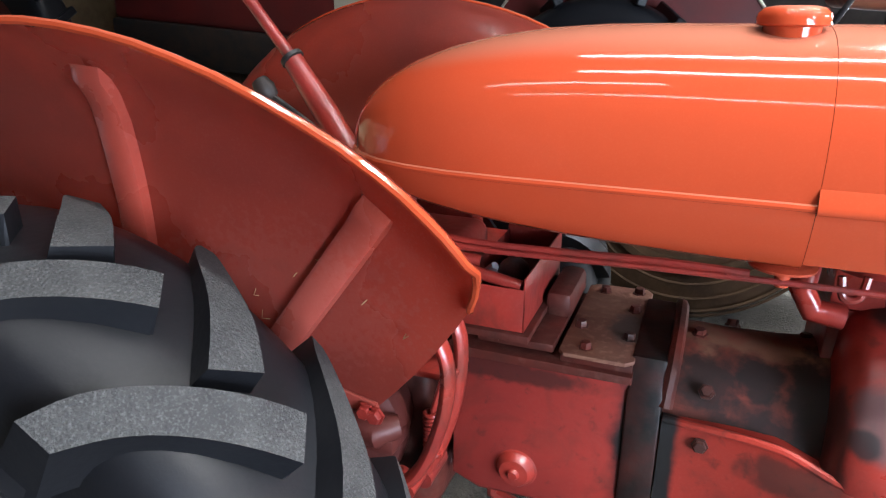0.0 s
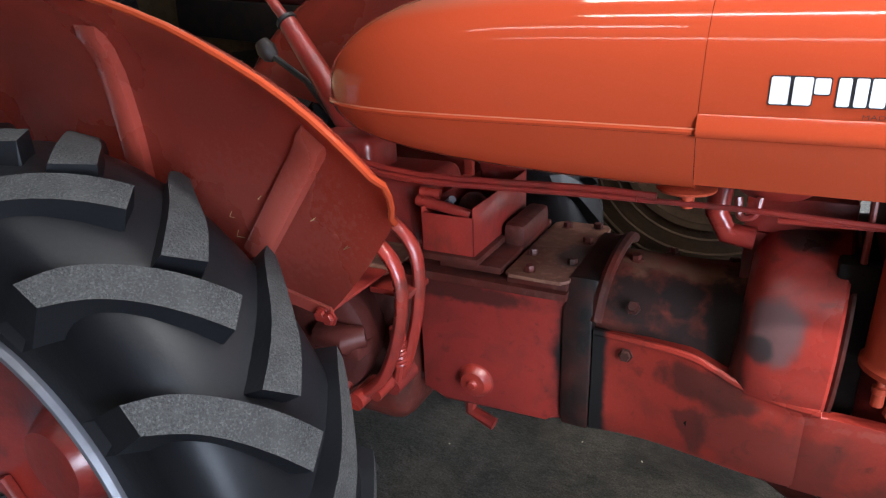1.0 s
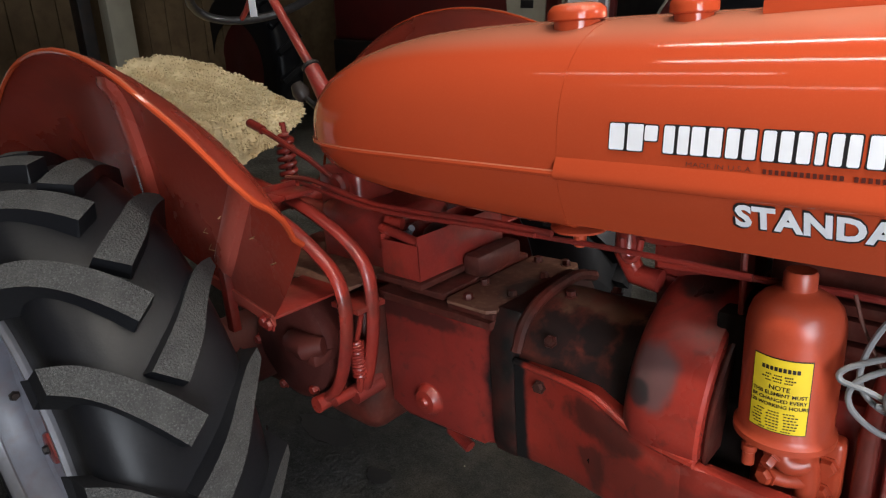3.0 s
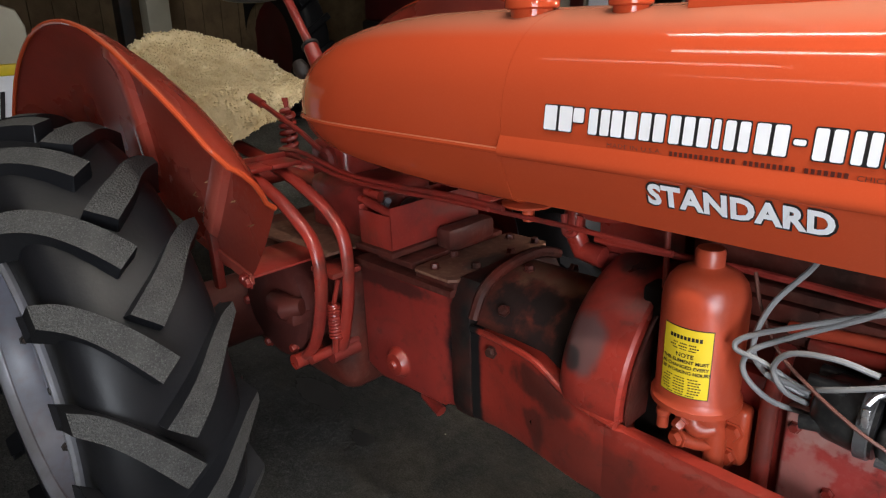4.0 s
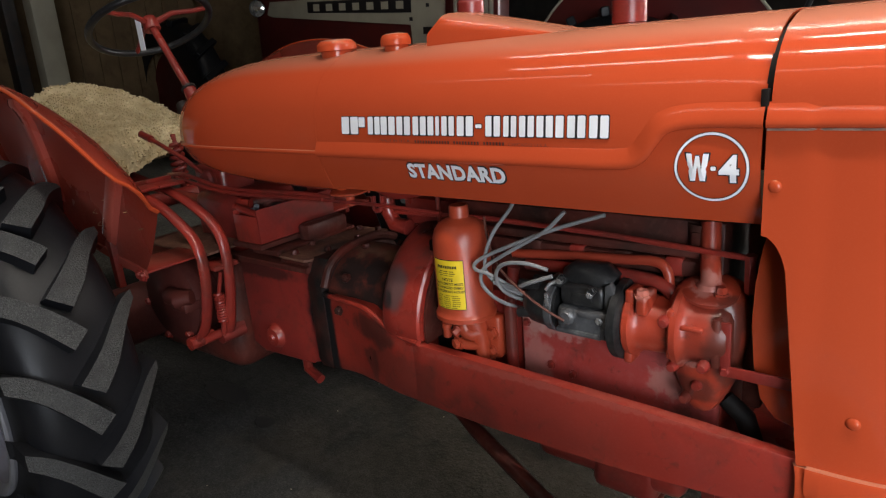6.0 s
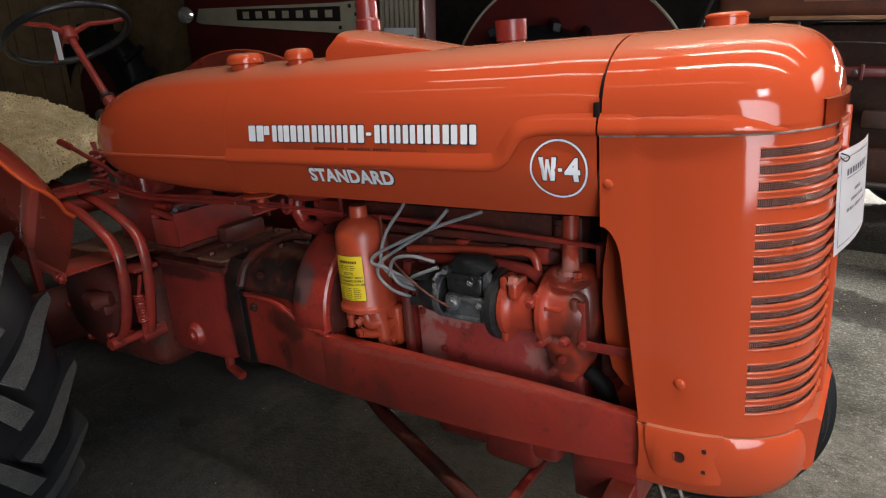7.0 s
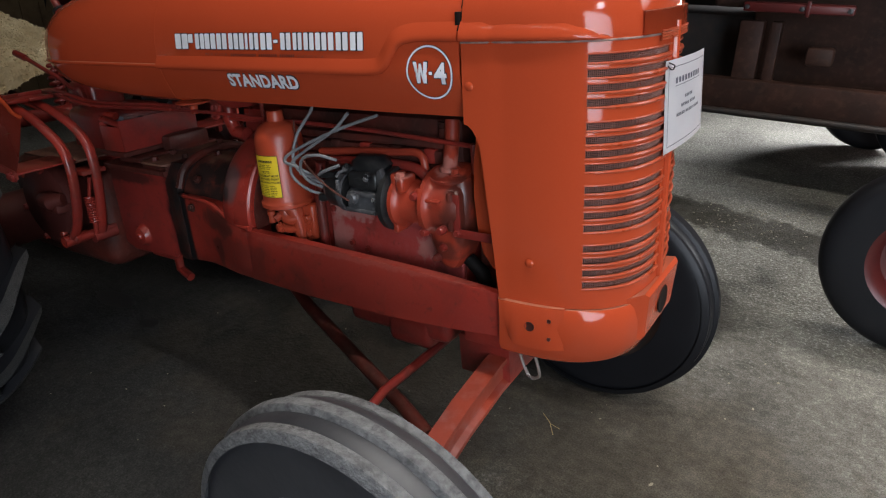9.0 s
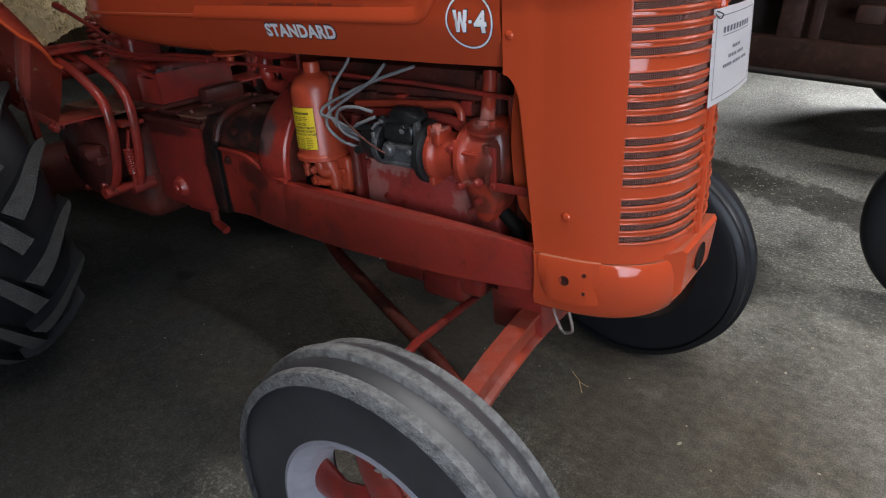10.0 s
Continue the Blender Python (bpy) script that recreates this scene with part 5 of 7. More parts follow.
for f in (-1, 1):
    bm = bmesh.new()
    lathe(bm, [(0, 0.006), (0.05, 0.006), (0.058, 0.0), (0.118, 0.0), (0.130, -0.006), (0.140, -0.012), (0.144, -0.03), (0.140, -0.05), (0.128, -0.07), (0.12, -0.12)], 48, along((-0.565, f * 0.300, 0.735), (0, f, 0)))
    lathe(bm, [(0.0, 0.0), (0.15, 0.0), (0.11, -0.06), (0.095, -0.2), (0.095, -0.4)], 32, along((-0.78, f * 0.565, 0.655), (0, f, 0)))
    part("axle_trumpet", bm, DRUM, rear, "dark red brake drum housing")
    for a in range(6):
        bm = bmesh.new()
        bolt_mesh(bm, (-0.565 + 0.126 * math.cos(a * 1.047 + 0.2), f * 0.296, 0.735 + 0.126 * math.sin(a * 1.047 + 0.2)), (0, f, 0), 0.011, 0.012)
        part("bolt", bm, CAST, rear)
bm = bmesh.new()
tube(bm, [(-0.52, -0.31, 0.76), (-0.45, -0.32, 0.765), (-0.42, -0.30, 0.77)], [0.028, 0.03, 0.02], 10)
box(bm, (-0.50, -0.33, 0.725), (-0.42, -0.26, 0.755), 0.008)
part("brake_lever_boss", bm, DRUM, rear)
bm = bmesh.new()
tube(bm, [(-0.62, -0.1, 0.545), (-0.40, -0.06, 0.53), (-0.20, -0.01, 0.52)], 0.013, 8)
box(bm, (-0.40, -0.06, 0.49), (-0.27, 0.06, 0.54), 0.01)
tube(bm, [(-0.345, 0.007, 0.50), (-0.345, 0.007, 0.42), (-0.28, 0.0, 0.40)], 0.016, 8)
part("drawbar_link", bm, CAST, rear)
bm = bmesh.new()
box(bm, (-0.72, -0.245, 0.878), (-0.40, 0.245, 0.886), 0.002)
part("foot_plate", bm, COVER, rear, "dusty brown foot plate")
# gear tunnel, steering box and operator's platform
bm = bmesh.new()
box(bm, (-0.66, -0.10, 0.83), (-0.40, 0.12, 1.02), 0.03, 3)
box(bm, (-0.70, -0.06, 0.98), (-0.54, 0.07, 1.10), 0.025, 3)
lathe(bm, [(0, 0.02), (0.024, 0.02), (0.032, 0.012), (0.034, -0.01)], 20, along((-0.60, -0.06, 1.055), Y_NEG))
steering_box = part("steering_box", bm, CAST, tractor, "red cast steering gear box")
bm = bmesh.new()
tube(bm, [(-0.650, 0.045, 1.08), (-0.745, 0.055, 1.222), (-0.825, 0.062, 1.331)], [0.030, 0.027, 0.0215], 16)
tube(bm, [(-0.825, 0.062, 1.331), (-1.02, 0.085, 1.550)], 0.0128, 12)
column = part("steering_column", bm, CAST, tractor, "red steering column with a clamp")
bm = bmesh.new()
lathe(bm, [(0.014, 0.006), (0.025, 0.005), (0.026, -0.004), (0.022, -0.006)], 20, along((-0.825, 0.062, 1.331), (-0.66, 0.07, 0.75)))
part("clamp", bm, DARK, column)
W = along((-1.025, 0.085, 1.554), (-0.42, 0.05, 0.90))
bm = bmesh.new()
tube(bm, [W @ Vector((0.205 * math.cos(a), 0.205 * math.sin(a), 0.0)) for a in (2 * math.pi * k / 48 for k in range(49))], 0.0125, 10)
wheel_ring = part("steering_wheel", bm, BLACK, column, "black steering wheel rim")
bm = bmesh.new()
lathe(bm, [(0, 0.028), (0.022, 0.026), (0.028, 0.016), (0.028, -0.02), (0, -0.02)], 20, W)
for a in (0.5, 2.6, 4.7):
    tube(bm, [W @ Vector((r * math.cos(a), r * math.sin(a), h)) for r, h in ((0.02, 0.005), (0.08, 0.018), (0.15, 0.004), (0.20, 0.0))], [0.011, 0.009, 0.008, 0.008], 8)
part("spokes", bm, CAST, wheel_ring)
# control rods under the tank
for pts, r in (([(-0.74, -0.12, 1.075), (-0.60, -0.14, 1.085), (-0.36, -0.16, 1.062), (-0.05, -0.162, 1.07), (0.08, -0.16, 1.068)], 0.0065),
               ([(-0.70, -0.10, 1.06), (-0.40, -0.15, 1.047), (-0.05, -0.155, 1.056), (0.20, -0.15, 1.058), (0.40, -0.14, 1.05)], 0.005),
               ([(-0.64, -0.15, 1.078), (-0.36, -0.17, 1.056), (-0.05, -0.168, 1.061), (0.05, -0.168, 1.062)], 0.0045),
               ([(0.200, -0.14, 1.075), (0.206, -0.145, 1.045), (0.226, -0.145, 1.048), (0.232, -0.14, 1.078)], 0.006)):
    bm = bmesh.new()
    tube(bm, smooth_path(pts, 4), r, 8)
    part("control_rod", bm, CAST, tractor, "thin red control rod")
bm = bmesh.new()
lathe(bm, [(0, 0.0), (0.034, 0.0), (0.046, 0.004), (0.047, 0.008), (0.036, 0.013), (0, 0.015)], 28, Matrix.Translation((0.122, -0.142, 1.076)))
tube(bm, [(0.125, -0.144, 1.078), (0.125, -0.144, 1.050)], [0.012, 0.010], 12)
part("fuel_tap", bm, CANISTER, tractor, "small red fuel tap with a flat flange")
bm = bmesh.new()
lathe(bm, [(0, -0.03), (0.05, -0.03), (0.075, -0.01), (0.085, 0.01), (0.0, 0.01)], 32, Matrix.Translation((0.25, -0.08, 1.10)))
tube(bm, [(0.17, -0.06, 1.09), (0.165, -0.06, 1.02), (0.185, -0.06, 0.985), (0.23, -0.06, 0.98)], 0.020, 12)
part("air_cleaner_pipe", bm, CAST, tractor)
bm = bmesh.new()
tube(bm, [(-0.942, -0.078, 1.197), (-0.885, -0.076, 1.180)], 0.0125, 10)
tube(bm, [(-0.885, -0.076, 1.180), (-0.70, -0.072, 1.115), (-0.60, -0.07, 1.065)], 0.0075, 8)
part("hand_lever", bm, CAST, tractor, "red hand lever")
# dark gear knob behind the tank
bm = bmesh.new()
tube(bm, [(-0.66, 0.07, 1.03), (-0.80, 0.08, 1.19), (-0.90, 0.082, 1.25)], 0.008, 8)
lathe(bm, [(0, 0.028), (0.018, 0.022), (0.025, 0), (0.020, -0.022), (0.008, -0.032)], 16, along((-0.915, 0.082, 1.263), (-0.6, 0.0, 0.8)))
part("gear_lever", bm, DARK, tractor)
# pedals
def pedal(pts, y, r):
    bm = bmesh.new()
    tube(bm, smooth_path([(x, y, z) for x, z in pts], 6), r, 10, 0.75)
    return bm
p1 = [(-0.443, 0.625), (-0.385, 0.69), (-0.345, 0.80), (-0.336, 0.89), (-0.355, 0.945), (-0.40, 0.98), (-0.485, 1.024), (-0.60, 1.062)]
p2 = [(-0.405, 0.622), (-0.375, 0.70), (-0.350, 0.80), (-0.343, 0.89), (-0.358, 0.945), (-0.41, 0.99), (-0.51, 1.033), (-0.62, 1.062)]
for pts, y in ((p1, -0.295), (p2, -0.215)):
    ped = part("brake_pedal", pedal(pts, y, 0.0165), CAST, tractor, "curved red brake pedal arm")
    bm = bmesh.new()
    box(bm, (-0.625, y - 0.045, 1.070), (-0.545, y + 0.035, 1.082), 0.005)
    box(bm, (-0.628, y - 0.045, 1.076), (-0.615, y + 0.035, 1.094), 0.003)
    part("pedal_pad", bm, CAST, ped)
    bm = bmesh.new()
    tube(bm, [(pts[0][0], y - 0.03, pts[0][1]), (pts[0][0], y + 0.05, pts[0][1])], 0.019, 12)
    part("pivot", bm, CAST, ped)
bm = bmesh.new()
coil = [(-0.388 + 0.0135 * math.cos(a), -0.235 + 0.0135 * math.sin(a), 0.675 + 0.090 * a / (2 * math.pi * 11)) for a in (2 * math.pi * 11 * k / 220 for k in range(221))]
tube(bm, coil, 0.0042, 6)
tube(bm, [(-0.40, -0.235, 0.625), (-0.388, -0.235, 0.68)], 0.009, 8)
tube(bm, [(-0.388, -0.235, 0.76), (-0.372, -0.225, 0.83)], 0.006, 8)
part("return_spring", bm, CAST, tractor, "coiled red return spring")
bm = bmesh.new()
box(bm, (-0.43, -0.26, 0.845), (-0.34, -0.18, 0.858), 0.003)
part("pedal_stop", bm, CAST, tractor)
bm = bmesh.new()
tube(bm, [(-0.41, -0.30, 0.635), (-0.41, -0.16, 0.635)], 0.014, 10)
part("pedal_link", bm, CAST, tractor)

# ---- seat ----
bm = bmesh.new()
coil = [(-1.04 + 0.021 * math.cos(a), 0.09 + 0.021 * math.sin(a), 0.975 + 0.160 * a / (2 * math.pi * 7)) for a in (2 * math.pi * 7 * k / 168 for k in range(169))]
tube(bm, coil, 0.0088, 8)
tube(bm, [(-1.04, 0.09, 0.90), (-1.04, 0.09, 1.17)], 0.010, 8)
seat = part("seat_spring", bm, CAST, tractor, "red coil spring under the seat")
bm = bmesh.new()
tube(bm, [(-0.70, 0.0, 0.96), (-0.95, 0.0, 0.97), (-1.25, 0.0, 1.02), (-1.40, 0, 1.12)], 0.030, 10, 0.5)
tube(bm, [(-0.95, -0.20, 0.96), (-0.95, 0.2, 0.96)], 0.028, 12)
part("seat_bar", bm, CAST, tractor)
bm = bmesh.new()
rings = []
for k, (r, h) in enumerate(((0.02, 1.125), (0.12, 1.125), (0.18, 1.135), (0.20, 1.15), (0.205, 1.165))):
    rings.append([Vector((-1.35 + 1.15 * r * math.cos(a), r * math.sin(a), h)) for a in (2 * math.pi * i / 32 for i in range(32))])
loft(bm, rings)
part("seat_pan", bm, CAST, tractor, "red pressed-steel seat pan")

# ---- rear wheels and fenders ----
RWX, RWZ, RWY, RWR = -0.79, 0.655, 0.675, 0.580
LUG_AT = 29.4
RIM_PAINT = make("worn_silver_rim", (0.165, 0.170, 0.205), 0.38, second=(0.11, 0.112, 0.13), scale=8, bump=0.05, bump_scale=40, fine=(0.13, 0.075, 0.07), fine_scale=40, fine_amount=0.3)



def tyre_profile(r, rim, w, flat=0.72):
    """Half circle of a tyre's section as (radius, height) from one bead over the tread to the other."""
    out = []
    for k in range(21):
        a = math.pi * k / 20
        c, s = math.cos(a), math.sin(a)
        out.append((rim + (r - rim) * abs(s) ** flat, -w / 2 * math.copysign(abs(c) ** 0.62, c) * (0.80 + 0.20 * abs(s))))
    return out


def rear_wheel(f):
    m = Matrix.Translation((RWX, f * RWY, RWZ)) @ Matrix.Rotation(radians(-90 * f), 4, "X")
    # local z points to the wheel's outside
    wheel = new("rear_wheel")
    wheel.parent, wheel.matrix_basis = tractor, m
    tagged(wheel, "large rear wheel with chevron-lugged tyre")
    bm = bmesh.new()
    lathe(bm, tyre_profile(RWR - 0.036, 0.338, 0.335, 0.50), 80)
    part("tyre", bm, RUBBER, wheel, "black rubber tyre carcass")
    meshes = []
    for side in (1, -1):
        bm = bmesh.new()
        n = 10
        rings = []
        # a lug runs from its nose, a little past the tread's centre, back to the shoulder
        nose = 0.018 if side > 0 else 0.036
        upper = [(-nose, 0.0), (0.034, 0.066), (0.083, 0.121), (0.125, 0.160), (0.166, 0.182)]
        lower = [(-nose + 0.041, -0.034), (0.062, 0.022), (0.098, 0.070), (0.130, 0.105), (0.166, 0.134)]
        if side < 0:
            lower = [(0.009, -0.038), (0.062, 0.020), (0.098, 0.074), (0.130, 0.116), (0.166, 0.158)]
        edge_u = smooth_path([(h, c, 0) for h, c in upper], 3)
        edge_l = smooth_path([(h, c, 0) for h, c in lower], 3)
        for pu, pl in zip(edge_u, edge_l):
            ring = []
            across = (pu - pl).normalized() * 0.010
            for q, base in ((pl - across, 1), (pl, 0), (pu, 0), (pu + across, 1)):
                h1, a = q.x, -f * q.y / RWR
                drop = 0.058 * min(1.25, abs(h1) / 0.16) ** 1.8
                rr = RWR - drop - base * (0.060 + 0.2 * drop)
                ring.append(Vector((rr * math.cos(a), rr * math.sin(a), side * h1)))
            rings.append(ring)
        # the nose and the shoulder end slope down to the carcass
        for at, step in ((0, 1), (-1, -2)):
            p, q = rings[at], rings[step]
            end = []
            for v, w, base in zip(p, q, (1, 0, 0, 1)):
                o = v + (v - w).normalized() * 0.012
                end.append(o * (1 if base else (math.hypot(o.x, o.y) - 0.062) / math.hypot(o.x, o.y)) if not base else o)
            for i in (1, 2):
                end[i] = Vector((end[i].x, end[i].y, p[i].z))
            rings.insert(0, end) if at == 0 else rings.append(end)
        loft(bm, rings)
        def high(v):
            return math.hypot(v.co.x, v.co.y) > RWR - 0.058 * min(1.25, abs(v.co.z) / 0.16) ** 1.8 - 0.012
        tops = {fc for fc in bm.faces if all(high(v) for v in fc.verts)}
        for fc in bm.faces:
            fc.material_index = 0 if fc in tops else 1
        bmesh.ops.bevel(bm, geom=[e for e in bm.edges if len(e.link_faces) == 2 and e.calc_face_angle(0) > 0.5], offset=0.0025, segments=1, affect="EDGES")
        # far wheel's lugs are plain black: their shade is put into the colour
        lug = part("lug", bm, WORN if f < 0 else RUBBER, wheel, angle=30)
        lug.data.materials.append(RUBBER)
        meshes.append(lug)
    count = 17
    pitch = 2 * math.pi / count
    for k in range(count):
        for j, src in enumerate(meshes):
            turn = Matrix.Rotation(-f * (radians(LUG_AT + (0.0 if j else 11.4)) + pitch * k), 4, "Z")
            if k == 0:
                src.matrix_basis = turn
                continue
            o = src.copy()
            scene.collection.objects.link(o)
            o.matrix_basis = turn
    bm = bmesh.new()
    lathe(bm, [(0.318, 0.128), (0.324, 0.142), (0.333, 0.149), (0.343, 0.149), (0.348, 0.142), (0.346, 0.132), (0.338, 0.124), (0.334, 0.100), (0.326, 0.100), (0.322, 0.118)], 96, close=True)
    part("rim_lip", bm, SILVER, wheel, "bare steel rim edge")
    bm = bmesh.new()
    lathe(bm, [(0.320, 0.126), (0.316, 0.098), (0.309, 0.086), (0.309, 0.060), (0.302, 0.052), (0.300, -0.06), (0.312, -0.09), (0.330, -0.13), (0.336, -0.13), (0.322, -0.06), (0.322, 0.10), (0.327, 0.126)], 96, close=True)
    part("rim_barrel", bm, RIM_PAINT, wheel, "silver painted inside of the rim")
    bm = bmesh.new()
    lathe(bm, [(0.0, 0.060), (0.070, 0.060), (0.080, 0.045), (0.100, 0.010), (0.190, -0.004), (0.262, 0.030), (0.299, 0.036), (0.299, 0.024), (0.262, 0.016), (0.190, -0.018), (0.0, -0.02)], 64)
    disc = part("disc", bm, CAST, wheel, "dull red dished wheel disc")
    for k in range(6):
        a = 2 * math.pi * k / 6 + 0.62
        bm = bmesh.new()
        m_ = Matrix.Rotation(a, 4, "Z")
        prism(bm, [(0.245, -0.034), (0.285, -0.042), (0.302, -0.030), (0.302, 0.030), (0.285, 0.042), (0.245, 0.034)], 2, 0.028, 0.052, 0.008)
        bmesh.ops.transform(bm, matrix=m_, verts=bm.verts)
        part("rim_clamp", bm, CAST, disc)
        bm = bmesh.new()
        bolt_mesh(bm, (0.275 * math.cos(a), 0.275 * math.sin(a), 0.052), (0, 0, 1), 0.011, 0.012)
        part("bolt", bm, DARK, disc)
    for k in range(6):
        a = 2 * math.pi * k / 6 + 0.10
        bm = bmesh.new()
        bolt_mesh(bm, (0.308 * math.cos(a), 0.308 * math.sin(a), 0.072), (-math.cos(a), -math.sin(a), 0), 0.010, 0.012)
        part("rim_bolt", bm, DARK, wheel)
    return wheel


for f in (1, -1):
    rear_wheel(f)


def wall_y(s, t):
    """How far out the fender's wall stands: it leans outwards towards the top."""
    return 0.425 + 0.060 * max(0.0, s) ** 4.5 * min(1.0, max(0.0, t) / 0.8)


FENDER_LIP = ((30.8, 0.465, 0.428), (37.7, 0.679, 0.445), (39.0, 0.712, 0.462), (40.3, 0.738, 0.482), (42.0, 0.772, 0.522), (45.0, 0.789, 0.552), (50.0, 0.797, 0.572), (55.0, 0.797, 0.585), (60.0, 0.793, 0.594), (70.0, 0.783, 0.594), (80.0, 0.776, 0.591), (90.0, 0.773, 0.590), (170.0, 0.773, 0.590))


def lip_at(deg):
    """The fender's outer edge: its radius round the axle and how far out it stands."""
    angles, radii, outs = zip(*FENDER_LIP)
    return float(np.interp(deg, angles, radii)), float(np.interp(deg, angles, outs))


def fender(f):
    """Sheet over the wheel: an inner wall that leans out into a crown with a rolled lip."""
    bm = bmesh.new()
    rings, edge = [], []
    for deg in (30.9, 32, 33.5, 35, 36.5, 37.7, 38.4, 39.2, 40.2, 41.2, 42.4, 43.8, 45.4, 47.2, 49.5, 52, 55, 58, *range(62, 171, 4)):
        a = radians(deg)
        c, s = math.cos(a), math.sin(a)
        lip_r, lip_y = lip_at(deg)
        foot = min(lip_r - 0.002, max(0.30, 0.318 / (s + 0.2 * c)))
        sec = []
        for t in (0.0, 0.30, 0.55, 0.70, 0.78, 0.84, 0.89, 0.93, 0.965, 0.99, 1.0):
            r = foot + (lip_r - foot) * t
            wall = wall_y(s, (r - 0.30) / 0.475)
            flare = max(0.0, (r - 0.64) / max(0.001, lip_r - 0.64)) if deg > 37.7 else 0.0
            out = wall + (lip_y - wall_y(s, (lip_r - 0.30) / 0.475)) * flare ** 2.2
            r -= 0.010 * max(0.0, flare - 0.9) / 0.1 * (deg > 42)
            sec.append(Vector((RWX + r * c, f * out, RWZ + (0.040 if f > 0 else 0.0) + r * s)))
        rings.append(sec)
        if deg >= 37.7:
            edge.append(sec[-1])
    loft(bm, rings, closed=False)
    bmesh.ops.solidify(bm, geom=bm.faces, thickness=0.0025)
    ob = part("fender", bm, FENDER, tractor, "red sheet-steel fender, dusty inside", angle=60)
    bm = bmesh.new()
    tube(bm, edge, 0.0055, 8)
    part("rolled_edge", bm, PAINT, ob)
    # folded flange under the wall's foot, with its bolts
    bm = bmesh.new()
    low = [r[0] for r in rings if r[0].x > -0.68]
    loft(bm, [[p + Vector((0, f * dy, dz)) for dy, dz in ((0.003, 0.006), (0.006, 0.004), (0.006, -0.018), (0.0, -0.020), (-0.003, -0.018), (-0.003, 0.004))] for p in low])
    part("foot_flange", bm, FENDER, ob)
    for x_, z_ in ((-0.408, 0.886), (-0.392, 0.882)):
        bm = bmesh.new()
        bolt_mesh(bm, (x_, f * 0.437, z_), (0, f, 0), 0.011, 0.009, x_ * 900)
        part("bolt", bm, CAST, ob)
    for (x0_, z0_), (x1_, z1_), bow in (((-0.545, 0.965), (-0.362, 1.203), 0.0), ((-0.772, 1.06), (-0.748, 1.362), 0.010)):
        bm = bmesh.new()
        d = Vector((x1_ - x0_, 0, z1_ - z0_)).normalized()
        rr = []
        for k in range(17):
            t = k / 16
            rise = 0.018 * min(1.0, k / 0.7, (16 - k) / 0.7)
            px_, pz_ = x0_ + (x1_ - x0_) * t + bow * math.sin(math.pi * t), z0_ + (z1_ - z0_) * t
            r_ = math.hypot(px_ - RWX, pz_ - RWZ)
            py_ = wall_y((pz_ - RWZ) / r_, (r_ - 0.30) / 0.475) + 0.12 * max(0.0, ((r_ - 0.30) / 0.475 - 0.72) / 0.28) ** 2
            rr.append([Vector((px_ + d.z * w, f * (py_ + h * rise), pz_ - d.x * w)) for w, h in ((-0.026, -0.3), (-0.0235, 0.8), (-0.018, 1.0), (0.018, 1.0), (0.0235, 0.8), (0.026, -0.3))])
        loft(bm, rr, closed=False)
        part("stiffener", bm, FENDER, ob)
    bm = bmesh.new()
    box(bm, (-0.55, f * 0.24, 0.884), (-0.398, f * 0.424, 0.890), 0.001)
    box(bm, (-0.55, f * 0.425, 0.83), (-0.525, f * 0.445, 0.97), 0.003)
    part("bracket", bm, CAST, ob)
    return ob


for f in (1, -1):
    sheet_ = fender(f)
# bits of straw and cobweb caught on the near fender
STRAW = make("dry_straw", (0.42, 0.30, 0.14), 0.8, second=(0.30, 0.20, 0.09), scale=30)
for x, z, length, turn_ in ((-0.465, 1.115, 0.030, 20), (-0.452, 1.128, 0.022, 75), (-0.448, 1.112, 0.024, -10), (-0.505, 1.085, 0.014, 50), (-0.575, 1.045, 0.016, 105), (-0.565, 1.010, 0.018, 125), (-0.545, 0.985, 0.015, 150), (-0.40, 1.06, 0.008, 40), (-0.34, 1.02, 0.006, 0)):
    bm = bmesh.new()
    a = radians(turn_)
    dx, dz = length / 2 * math.cos(a), length / 2 * math.sin(a)
    tube(bm, [(x - dx, -0.432, z - dz), (x + dz * 0.12, -0.447, z - dx * 0.12), (x + dx, -0.436, z + dz)], 0.0006, 5)
    part("straw", bm, STRAW, sheet_)

# ---- front wheels ----
FRONT_RIM = make("pale_silver_paint", (0.36, 0.36, 0.41), 0.45, 0.1, second=(0.26, 0.25, 0.28), scale=9, blend=0.6, bump=0.05, bump_scale=40, fine=(0.2, 0.18, 0.17), fine_scale=40, fine_amount=0.3)
MUD = make("dried_mud", (0.25, 0.22, 0.20), 0.95, second=(0.14, 0.11, 0.09), scale=40, bump=0.6, bump_scale=90)
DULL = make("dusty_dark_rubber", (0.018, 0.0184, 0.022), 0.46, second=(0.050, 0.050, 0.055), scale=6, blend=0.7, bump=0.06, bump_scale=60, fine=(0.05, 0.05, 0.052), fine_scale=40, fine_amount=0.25)
